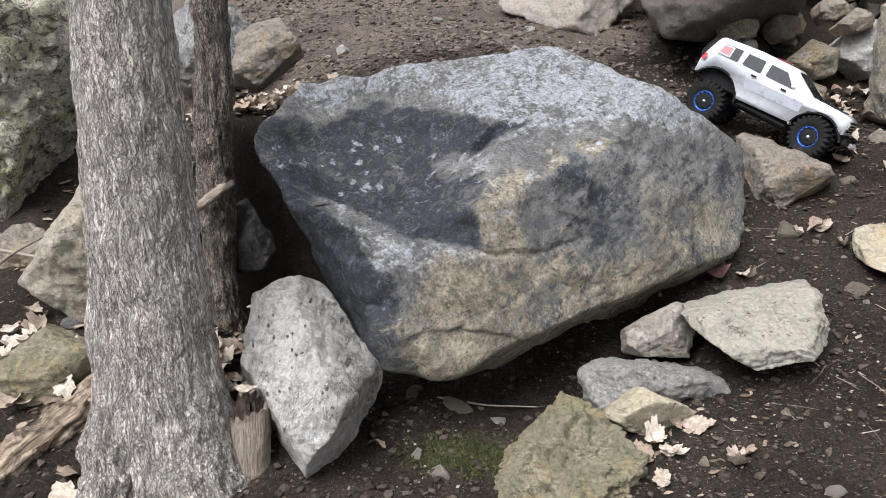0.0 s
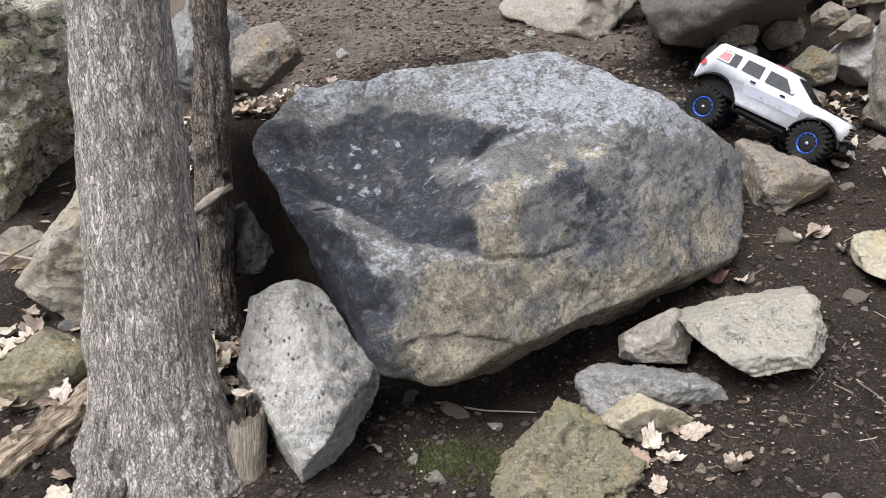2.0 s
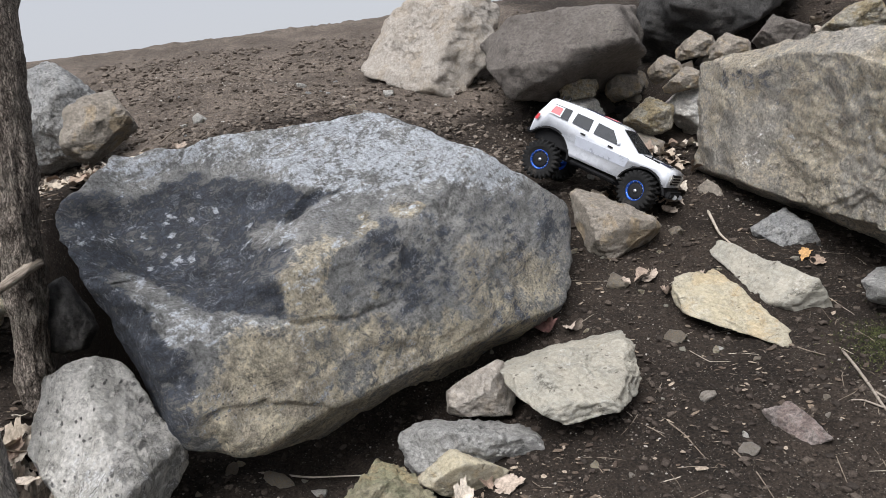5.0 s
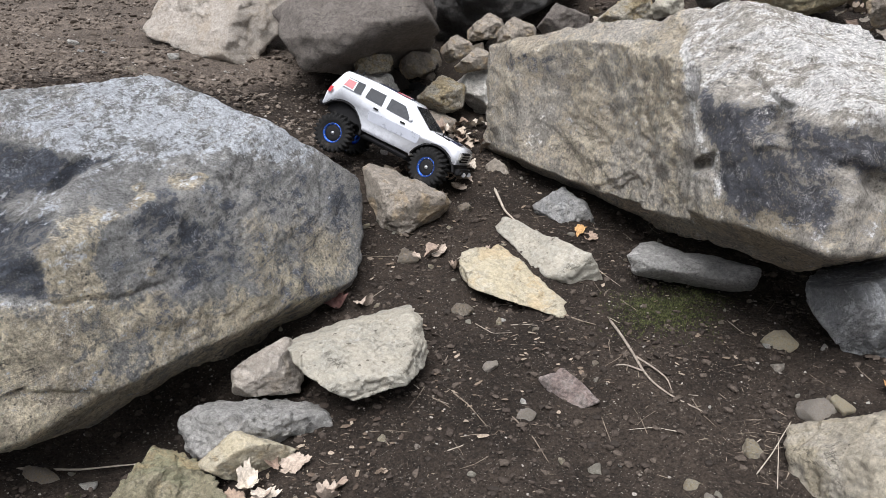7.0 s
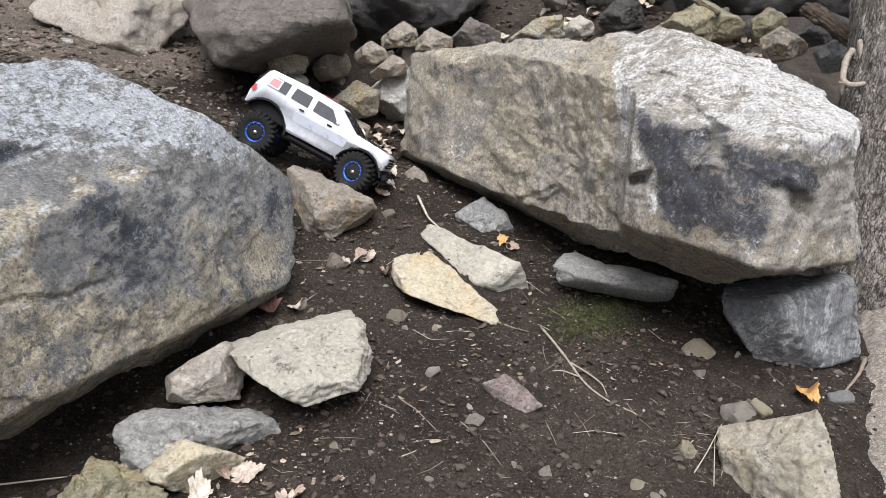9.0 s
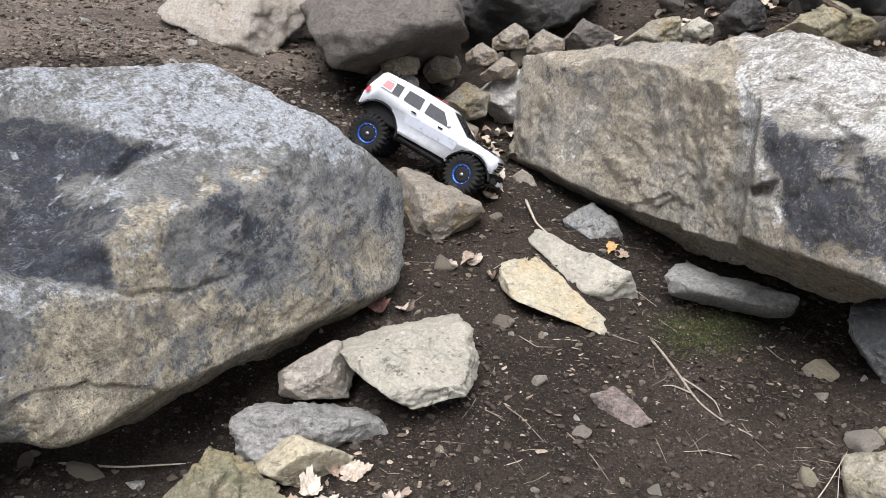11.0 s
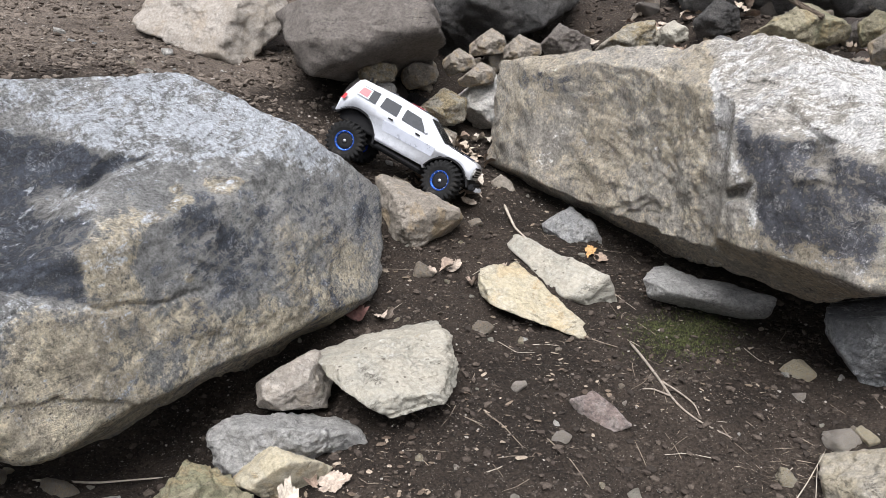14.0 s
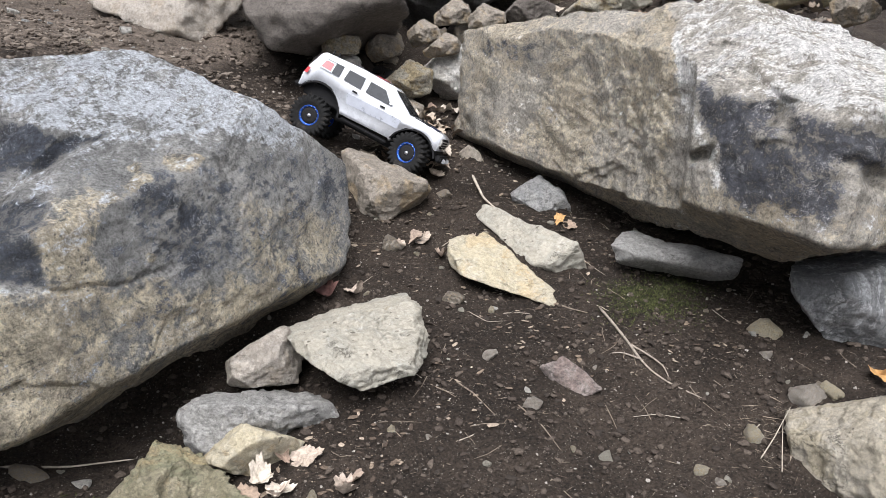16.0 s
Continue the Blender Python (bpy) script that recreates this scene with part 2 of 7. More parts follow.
LAYERED = stone("stone_layered", (0.37, 0.363, 0.344), (0.429, 0.418, 0.4), (0.09, 0.088, 0.085), (0.488, 0.481, 0.459), 0.3, (8, -14, 0), wear=0.12, clean=0.15, grit=0.7, relief=0.7, squeeze=(0.3, 0.6, 5.0), vary=5.0)
UMBER = stone("stone_umber", (0.21, 0.185, 0.165), (0.27, 0.24, 0.215), (0.07, 0.062, 0.058), (0.40, 0.365, 0.33), 0.3, clean=0.1, grit=0.7)
# stone for shaded places, with the shade put into its dark colours
SHADE = stone("stone_shaded", (0.095, 0.091, 0.088), (0.13, 0.123, 0.117), (0.05, 0.05, 0.05), (0.21, 0.205, 0.20), 0.4)


def soil():
    n = Nodes("soil")
    dry = n.attr("dry")
    clod = n.noise(38.0, 8.0, 0.72, 0.3)
    crumb = n.noise(170.0, 5.0, 0.7)
    patch = n.noise(4.0, 5.0, 0.6, 0.5)
    damp = n.mix(n.ramp(patch, 0.38, 0.66), (0.025, 0.019, 0.0148), (0.048, 0.037, 0.029))
    dusty = n.mix(n.ramp(patch, 0.35, 0.65), (0.095, 0.077, 0.063), (0.15, 0.122, 0.10))
    colour = n.mix(n.ramp(n.math("ADD", dry, n.math("MULTIPLY", n.math("SUBTRACT", clod, 0.5), 0.9)), 0.25, 0.75), damp, dusty)
    colour = n.mix(1.0, colour, n.math("ADD", n.ramp(crumb, 0.28, 0.72, 0.35, 1.75), n.ramp(clod, 0.3, 0.7, -0.25, 0.25)), "MULTIPLY")
    grit = n.ramp(n.noise(260.0, 2.0, 0.5), 0.66, 0.71)
    colour = n.mix(n.math("MULTIPLY", grit, 0.7), colour, (0.34, 0.31, 0.27))
    n.bump((clod, 0.8, 0.018), (crumb, 0.9, 0.006), (n.noise(600.0, 2.0, 0.6), 0.5, 0.001))
    return n.finish(colour, n.ramp(clod, 0.3, 0.7, 0.78, 0.97), gloss=0.2)


def bark(name, low, high, scale=1.0):
    n = Nodes(name)
    swirl = n.add("ShaderNodeTexNoise")
    n.put(swirl.inputs["Vector"], n.where)
    swirl.inputs["Scale"].default_value, swirl.inputs["Detail"].default_value = 30.0, 4.0
    bent = n.add("ShaderNodeVectorMath", operation="MULTIPLY_ADD")
    n.put(bent.inputs[0], swirl.outputs["Color"])
    bent.inputs[1].default_value = (0.030, 0.030, 0.03)
    n.put(bent.inputs[2], n.stretch((1.0, 1.0, 0.11)))
    def furrow(size, squash, warp):
        ridge = n.math("ABSOLUTE", n.math("SUBTRACT", n.noise(size * scale, 4.0, 0.6, warp, n.stretch((1.0, 1.0, squash))), 0.5))
        return n.ramp(ridge, 0.0, 0.085)

    plates = n.math("ADD", n.math("MULTIPLY", furrow(70.0, 0.22, 0.5), 0.5), n.math("MULTIPLY", furrow(140.0, 0.36, 0.8), 0.5))
    flakes = n.add("ShaderNodeTexVoronoi", feature="SMOOTH_F1")
    n.put(flakes.inputs["Vector"], bent.outputs[0])
    flakes.inputs["Scale"].default_value = 145.0 * scale
    scale_tone = n.add("ShaderNodeSeparateColor")
    n.put(scale_tone.inputs[0], flakes.outputs["Color"])
    cracks = n.ramp(n.cells(145.0 * scale, "DISTANCE_TO_EDGE", bent.outputs[0]), 0.0, 0.20)
    fine = n.noise(420.0, 5.0, 0.75, 0.0, n.stretch((1.0, 1.0, 0.5)))
    patch = n.noise(9.0, 5.0, 0.6, 0.5)
    height = n.math("ADD", n.math("MULTIPLY", cracks, 0.34), n.math("ADD", n.math("MULTIPLY", plates, 0.46), n.math("MULTIPLY", n.attr("ridge"), 0.20)))
    colour = n.mix(n.ramp(height, 0.28, 0.80), low, high)
    colour = n.mix(n.math("MULTIPLY", n.ramp(patch, 0.48, 0.66), 0.4), colour, (0.30, 0.285, 0.235))
    colour = n.mix(1.0, colour, n.ramp(scale_tone.outputs[0], 0.2, 0.8, 0.80, 1.18), "MULTIPLY")
    colour = n.mix(1.0, colour, n.ramp(fine, 0.25, 0.75, 0.6, 1.4), "MULTIPLY")
    n.bump((height, 1.0, 0.020), (n.noise(60.0, 5.0, 0.7, 0.4, n.stretch((1.0, 1.0, 0.5))), 0.8, 0.012), (fine, 0.8, 0.0035))
    return n.finish(colour, 0.92, gloss=0.2)


SOIL = soil()
BARK = bark("bark_grey", (0.35, 0.314, 0.282), (0.76, 0.70, 0.645))
# bark of the tree by the rocks, its colours lowered to include shade
BARK_MID = bark("bark_shaded", (0.085, 0.074, 0.065), (0.38, 0.345, 0.315), 0.9)
BARK_ROOT = bark("bark_root", (0.42, 0.36, 0.31), (0.66, 0.585, 0.52), 1.2)
BARK_DARK = bark("bark_brown", (0.12, 0.098, 0.082), (0.40, 0.345, 0.295), 1.3)


# ---- ways to build ----
def part(name, bm, material, parent=None, label="", smooth=True):
    me = bpy.data.meshes.new(name)
    bm.to_mesh(me)
    bm.free()
    if smooth:
        me.shade_smooth()
    me.materials.append(material)
    ob = new(name, me)
    if parent:
        ob.parent = parent
    return tagged(ob, label)


BALLS = {}


def ball(level):
    """Directions and triangles of an icosphere."""
    if level not in BALLS:
        bm = bmesh.new()
        bmesh.ops.create_icosphere(bm, subdivisions=level, radius=1.0)
        BALLS[level] = (np.array([v.co[:] for v in bm.verts]), [[v.index for v in f.verts] for f in bm.faces])
        bm.free()
    return BALLS[level]


def raw_mesh(name, verts, faces, material, smooth=True, **attributes):
    me = bpy.data.meshes.new(name)
    me.from_pydata(verts.tolist() if hasattr(verts, "tolist") else verts, [], faces)
    if smooth:
        me.shade_smooth()
    for key, values in attributes.items():
        me.attributes.new(key, "FLOAT", "POINT").data.foreach_set("value", np.asarray(values, np.float32))
    me.materials.append(material)
    return new(name, me)


def smooth_noise(q):
    """Gradient noise, about -1 to 1, at each row of q."""
    cell = np.floor(q).astype(np.int64)
    f = q - cell
    w = f * f * f * (f * (f * 6 - 15) + 10)
    total = np.zeros(len(q))
    for i in (0, 1):
        for j in (0, 1):
            for k in (0, 1):
                h = ((cell[:, 0] + i) * 374761393 + (cell[:, 1] + j) * 668265263 + (cell[:, 2] + k) * 2147483647) & 0xFFFFFFFF
                h = ((h ^ (h >> 13)) * 1274126177) & 0xFFFFFFFF
                h = ((h ^ (h >> 16)) * 2246822519) & 0xFFFFFFFF
                gx, gy, gz = ((h & 1023) / 511.5 - 1), ((h >> 10 & 1023) / 511.5 - 1), ((h >> 20 & 1023) / 511.5 - 1)
                d = gx * (f[:, 0] - i) + gy * (f[:, 1] - j) + gz * (f[:, 2] - k)
                total += d * (w[:, 0] if i else 1 - w[:, 0]) * (w[:, 1] if j else 1 - w[:, 1]) * (w[:, 2] if k else 1 - w[:, 2])
    return total * 1.5


def wobble(points, size, octaves=4, seed=0.0):
    """Fractal noise, about -1 to 1, at each point."""
    q = np.asarray(points, float) / size + np.array([seed, 1.7 * seed, -seed])
    total = np.zeros(len(q))
    for k in range(octaves):
        total += smooth_noise(q * 2.1 ** k) * 2.1 ** (-0.9 * k)
    return total


def hull(points, cuts, sharp):
    """How far points lie outside the smooth meeting of all cutting planes, each given by its foot point."""
    h = np.linalg.norm(cuts, axis=1)
    v = points @ (cuts / h[:, None]).T - h
    top = v.max(-1, keepdims=True)
    return top[..., 0] + np.log(np.exp(sharp * (v - top)).sum(-1)) / sharp


def zone(a, b, outline, soft):
    """1 inside an outline drawn in the plane of two coordinates, fading to 0 across its edge."""
    pts = np.array(outline, float)
    q = np.stack([a, b], 1)
    far, inner = np.full(len(q), 9.0), np.zeros(len(q), bool)
    for (x0, y0), (x1, y1) in zip(pts, np.roll(pts, -1, 0)):
        s = np.clip(((q[:, 0] - x0) * (x1 - x0) + (q[:, 1] - y0) * (y1 - y0)) / ((x1 - x0) ** 2 + (y1 - y0) ** 2), 0, 1)
        far = np.minimum(far, np.hypot(q[:, 0] - x0 - s * (x1 - x0), q[:, 1] - y0 - s * (y1 - y0)))
        inner ^= ((y0 > q[:, 1]) != (y1 > q[:, 1])) & (q[:, 0] < (x1 - x0) * (q[:, 1] - y0) / (y1 - y0 + 1e-12) + x0)
    return np.clip(np.where(inner, far, -far) / soft + 0.5, 0, 1)


def groove(a, b, line, width):
    """1 along a line drawn in the plane of two coordinates, fading to 0 a width away."""
    far, q = np.full(len(a), 9.0), np.stack([a, b], 1)
    for (x0, y0), (x1, y1) in zip(line, line[1:]):
        t = np.clip(((q[:, 0] - x0) * (x1 - x0) + (q[:, 1] - y0) * (y1 - y0)) / ((x1 - x0) ** 2 + (y1 - y0) ** 2), 0, 1)
        far = np.minimum(far, np.hypot(q[:, 0] - x0 - t * (x1 - x0), q[:, 1] - y0 - t * (y1 - y0)))
    return np.exp(-0.5 * (far / width) ** 2)


def blob(points, place, size):
    """1 at a place, fading to 0 a few sizes away."""
    return np.exp(-0.5 * (((points - np.array(place)) / np.array(size)) ** 2).sum(-1))


def rock(name, place, cuts, sharp, material, level=6, rough=0.02, grain=0.25, layers=0.0, ledge=0.022, tilt=(0, 0, 1), scoops=(), dents=(), carve=None, stains=None, crisp=2.0, seed=1.0, label="", category="rock", group=""):
    """A rock hewn by cutting planes (foot points from its middle), with hollows, then weathered by noise.
    rough: relief as a share of its size; layers: ledges across the direction tilt."""
    ways, faces = ball(level)
    cuts = np.array(cuts)
    size = float(np.mean(np.linalg.norm(cuts, axis=1)))
    low, high = np.zeros(len(ways)), np.full(len(ways), size * 5.0)
    for _ in range(18):
        mid = (low + high) / 2
        out = hull(ways * mid[:, None], cuts, sharp * crisp) > 0
        high, low = np.where(out, mid, high), np.where(out, low, mid)

    def hollow(p):
        d = np.full(len(p), -9.0)
        for middle, radii, turn, *power in scoops:
            q = (p - np.array(middle)) @ np.array(Euler([radians(a) for a in turn]).to_matrix())
            d = np.maximum(d, 1.0 - np.linalg.norm(q / np.array(radii), ord=power[0] if power else 2, axis=1))
        return d

    if scoops:
        whole, found = high.copy(), np.zeros(len(ways), bool)
        for s in np.linspace(0.35, 1.0, 40):
            hit = (hollow(ways * (whole * s)[:, None]) > 0) & ~found
            high[hit], found = whole[hit] * s, found | hit
        low = np.where(found, high - whole * 0.65 / 39, high)
        for _ in range(10):
            mid = (low + high) / 2
            out = hollow(ways * mid[:, None]) > 0
            high, low = np.where(out, mid, high), np.where(out | ~found, low, mid)
    p = ways * high[:, None]
    seed *= 7.31
    lift = wobble(p, size * 0.9, 4, seed) * rough * 1.3 + wobble(p, size * grain, 5, seed + 3) * rough * 0.7
    chip = wobble(p, size * 0.35, 3, seed + 9)
    lift -= np.clip(np.abs(chip) - 0.05, 0, 0.25) * rough * 1.2
    for scale, share in ((0.55, 1.0), (0.22, 0.45)):
        w = wobble(p, size * scale, 3, seed + 13) * 3.0
        step = np.floor(w) + np.clip((w % 1.0 - 0.5) * 7.0 + 0.5, 0, 1)
        lift += step * ledge * share
    if layers:
        t = np.array(Vector(tilt).normalized())
        s = (p @ t) / (size * 0.16) + wobble(p, size * 0.6, 3, seed + 5) * 1.3
        lift += (np.abs((s % 1.0) - 0.5) - 0.25) * layers * (0.5 + 0.5 * np.abs(wobble(p, size * 0.5, 2, seed + 6)))
    for middle, radii, push, abrupt in dents:
        e = np.linalg.norm((p - np.array(middle)) / np.array(radii), axis=1) + 0.12 * wobble(p, size * 0.3, 3, seed + 17)
        f = np.clip((1 - e) * abrupt, 0, 1)
        p = p + (f * f * (3 - 2 * f))[:, None] * np.array(push)
    p = p + ways * (lift * size)[:, None]
    if carve:
        p = p + carve(p)
    # stains: the stone's own marks, with painted shade on some rocks
    marks = stains(p) if stains else {}
    ob = raw_mesh(name, p, faces, material, **marks)
    ob.location = place
    return tagged(ob, label, category, group)


# ---- the ground: one sheet, a damp gully below, dry earth above, the crest of the slope behind ----
def smooth_steps(y, ys, zs):
    """Heights along y, rounded at the bends."""
    offs = (-0.12, -0.06, 0.0, 0.06, 0.12)
    return sum(np.interp(y + o, ys, zs) for o in offs) / len(offs)


def hollow(x, y):
    """1 in the dark hole beside the big boulder."""
    return np.exp(-(((x + 0.41) / 0.13) ** 4 + ((y + 0.13) / 0.19) ** 4))


def ground_height(x, y):
    x, y = np.asarray(x, float), np.asarray(y, float)
    z = smooth_steps(y, (-60, -3, -1.1, -0.6, -0.3, 0, 0.22, 0.45, 0.8, 1.1, 2.6, 4.0, 9.0, 60), (-2.0, 0.02, 0.335, 0.437, 0.51, 0.618, 0.66, 0.695, 0.83, 0.96, 1.30, 1.36, 0.6, -2.0))

    def hump(cx, cy, sx, sy, a):
        return a * np.exp(-0.5 * (((x - cx) / sx) ** 2 + ((y - cy) / sy) ** 2))

    z = z + hump(0.1, 0.42, 0.42, 0.33, 0.24) + hump(0.15, -0.76, 0.26, 0.2, -0.085) + hump(1.8, -1.2, 0.32, 0.3, 0.10)
    z = z + hump(-1.1, -0.1, 0.4, 0.5, 0.10) + hump(-0.52, 0.02, 0.2, 0.15, 0.12) + hump(-0.35, -0.24, 0.10, 0.16, -0.7) - 0.42 * hollow(x, y) + hump(0.2, -0.58, 0.3, 0.14, -0.08) + hump(2.5, 1.3, 0.7, 0.6, 0.22) + hump(2.5, 0.15, 0.36, 0.62, 0.5) + 0.05 * np.clip(x - 0.2, -3, 3) * np.clip((y - 1.2) / 1.5, 0, 1)
    # clods and crumbs
    flat = np.stack([np.ravel(x), np.ravel(y), np.zeros(x.size)], 1)
    lift = wobble(flat, 0.35, 3, 5.0) * 0.016 + wobble(flat, 0.09, 3, 8.0) * 0.008 + np.abs(wobble(flat, 0.05, 4, 2.0)) * 0.009 + np.clip(wobble(flat, 0.028, 2, 11.0), 0, 1) * 0.007
    return z + lift.reshape(x.shape)


def axis_steps(a, b, fine, far):
    out = [b]
    step = fine
    while out[-1] < far:
        step *= 1.3
        out.append(out[-1] + step)
    back = [a]
    step = fine
    while back[-1] > -far:
        step *= 1.3
        back.append(back[-1] - step)
    return np.array(back[:0:-1] + list(np.arange(a, b, fine)) + out)


def lay_ground():
    xs, ys = axis_steps(-1.35, 2.3, 0.011, 60), axis_steps(-1.5, 1.9, 0.011, 60)
    gx, gy = np.meshgrid(xs, ys)
    z = ground_height(gx, gy)
    flat = np.stack([gx.ravel(), gy.ravel(), np.zeros(gx.size)], 1)
    dry = np.clip((flat[:, 1] - 0.15 - 1.1 * np.clip(flat[:, 0] - 0.42, 0, 2)) / 0.55, 0, 1) * np.clip((1.45 - flat[:, 0]) / 0.5, 0, 1)
    dry = np.clip(dry + 0.35 * wobble(flat, 0.8, 4, 3.0) * (dry > 0.01) * (1.2 - dry), 0, 1)
    verts = flat
    verts[:, 2] = z.ravel()
    # the hole runs on under the bank behind it
    verts[:, 1] += 0.34 * hollow(gx, gy).ravel()
    w = len(xs)
    idx = np.arange(gx.size).reshape(gx.shape)
    faces = np.stack([idx[:-1, :-1], idx[:-1, 1:], idx[1:, 1:], idx[1:, :-1]], -1).reshape(-1, 4).tolist()
    ob = raw_mesh("ground", verts, faces, SOIL, dry=dry)
    return tagged(ob, "dark damp earth slope, drier and paler towards the top", "ground", kind="structure")


ground = lay_ground()


# ---- the two great boulders ----
# outlines on the big boulder's face: across it, and up its slope
DISH = ((-0.66, 0.20), (-0.62, 0.14), (-0.555, 0.100), (-0.505, 0.056), (-0.471, 0.048), (-0.431, 0.020), (-0.380, -0.013), (-0.346, -0.035), (-0.288, -0.053), (-0.234, -0.063), (-0.188, -0.071), (-0.183, -0.033), (-0.186, -0.002), (-0.166, 0.035), (-0.175, 0.060), (-0.245, 0.075), (-0.268, 0.105), (-0.218, 0.128), (-0.158, 0.135), (-0.134, 0.152), (-0.062, 0.182), (-0.120, 0.181), (-0.161, 0.191), (-0.177, 0.214), (-0.271, 0.238), (-0.332, 0.246), (-0.399, 0.267), (-0.423, 0.253), (-0.453, 0.233), (-0.503, 0.211), (-0.533, 0.227), (-0.559, 0.224), (-0.60, 0.22))
LIP = ((-0.505, 0.054), (-0.471, 0.048), (-0.431, 0.020), (-0.380, -0.013), (-0.346, -0.035), (-0.288, -0.053), (-0.234, -0.063), (-0.188, -0.071), (-0.183, -0.082), (-0.285, -0.086), (-0.300, -0.108), (-0.345, -0.106), (-0.365, -0.100), (-0.380, -0.070), (-0.404, -0.029), (-0.429, -0.010), (-0.477, 0.030))
FLANK = ((-0.64, 0.15), (-0.554, 0.094), (-0.502, 0.041), (-0.429, -0.015), (-0.404, -0.033), (-0.380, -0.072), (-0.365, -0.102), (-0.348, -0.113), (-0.340, -0.164), (-0.350, -0.221), (-0.372, -0.30), (-0.75, -0.30))
TAN = ((-0.292, -0.092), (-0.188, -0.082), (-0.180, 0.02), (-0.165, 0.045), (-0.110, 0.070), (-0.094, 0.026), (-0.109, -0.037), (-0.061, -0.082), (0.010, -0.087), (0.033, -0.099), (0.122, -0.105), (0.174, -0.133), (0.30, -0.18), (0.30, -0.32), (-0.35, -0.33), (-0.352, -0.24), (-0.325, -0.165), (-0.305, -0.117))
CHALK = ((-0.178, 0.020), (-0.151, 0.049), (-0.111, 0.063), (-0.117, 0.016), (-0.136, -0.022), (-0.172, -0.035))
RUST = ((-0.162, -0.013), (-0.101, 0.005), (-0.094, -0.059), (-0.129, -0.078), (-0.172, -0.075))
BAND = ((0.000, 0.106), (0.079, 0.110), (0.147, 0.069), (0.136, -0.048), (0.071, -0.079), (0.028, -0.088), (0.015, -0.153), (-0.018, -0.164), (-0.085, -0.203), (-0.133, -0.240), (-0.147, -0.243), (-0.102, -0.190), (-0.037, -0.138), (-0.016, -0.085), (0.001, -0.042), (-0.007, 0.024), (-0.059, 0.036), (-0.086, 0.048))
BROW = ((-0.60, 0.30), (-0.56, 0.262), (-0.533, 0.231), (-0.453, 0.236), (-0.399, 0.271), (-0.271, 0.241), (-0.177, 0.217), (-0.150, 0.178), (-0.120, 0.135), (-0.067, 0.150), (0.019, 0.166), (0.095, 0.177), (0.216, 0.160), (0.389, 0.168), (0.40, 0.50), (-0.60, 0.50))
SEAMS = (((-0.285, -0.080), (-0.236, -0.090), (-0.188, -0.083), (-0.129, -0.085), (-0.061, -0.082), (0.000, -0.069)), ((-0.225, 0.049), (-0.192, 0.062), (-0.169, 0.072)), ((-0.160, 0.149), (-0.127, 0.160), (-0.062, 0.183)))
LEDGE = ((-0.350, -0.216), (-0.274, -0.210), (-0.192, -0.222), (-0.104, -0.252), (-0.05, -0.28))


def main_carve(p):
    # p counts from the boulder's middle: a step down into the hollow, a sloping lip before it, seams, an undercut ledge
    u, v = p[:, 0], 0.95 * p[:, 2] + 0.31 * p[:, 1]
    seen = p[:, 1] < 0.12
    jag = 0.010 * wobble(p, 0.04, 4, 4.0)
    dish = zone(u + jag, v + jag, DISH, 0.012) * np.clip((0.20 - v) / 0.20, 0, 1) * np.clip((-0.17 - u) / 0.13 + np.clip(-v / 0.045, 0, 1), 0, 1) * (1 - 0.62 * np.clip((u + 0.29) / 0.08, 0, 1))
    lip = zone(u + jag, v + jag, LIP, 0.010) * np.clip((v + 0.098) / 0.08, 0, 1)
    under = np.interp(u, [q[0] for q in LEDGE], [q[1] for q in LEDGE]) + jag
    ledge = np.clip((under - v) / 0.008, 0, 1) * np.clip(1 - (under - v) / 0.075, 0, 1) * np.clip((u + 0.345) / 0.02, 0, 1) * np.clip((-0.04 - u) / 0.06, 0, 1)
    cut = sum(groove(u + 0.5 * jag, v + jag, line, 0.0028) for line in SEAMS)
    # the flank turns away from the front at a hard corner
    corner = np.interp(v, (-0.30, -0.221, -0.164, -0.102, -0.072, -0.033, -0.015, 0.041, 0.094), (-0.372, -0.350, -0.340, -0.365, -0.380, -0.404, -0.429, -0.502, -0.554))
    turned = np.clip(corner - u + 0.5 * jag, 0, 0.20) * np.clip((0.11 - v) / 0.04, 0, 1)
    back = np.array((0.0, 0.95, -0.30))
    out = (0.060 * dish + 0.045 * lip + 0.75 * turned)[:, None] * back + ledge[:, None] * np.array((0.0, 0.010, 0.002)) + cut[:, None] * np.array((0.0, 0.006, -0.002))
    tip = np.exp(-0.5 * ((v - 0.150) / 0.042) ** 2) * np.clip((-0.50 - u) / 0.09, 0, 1)
    out = out + tip[:, None] * np.array((-0.040, 0.0, 0.0))
    return out * seen[:, None]


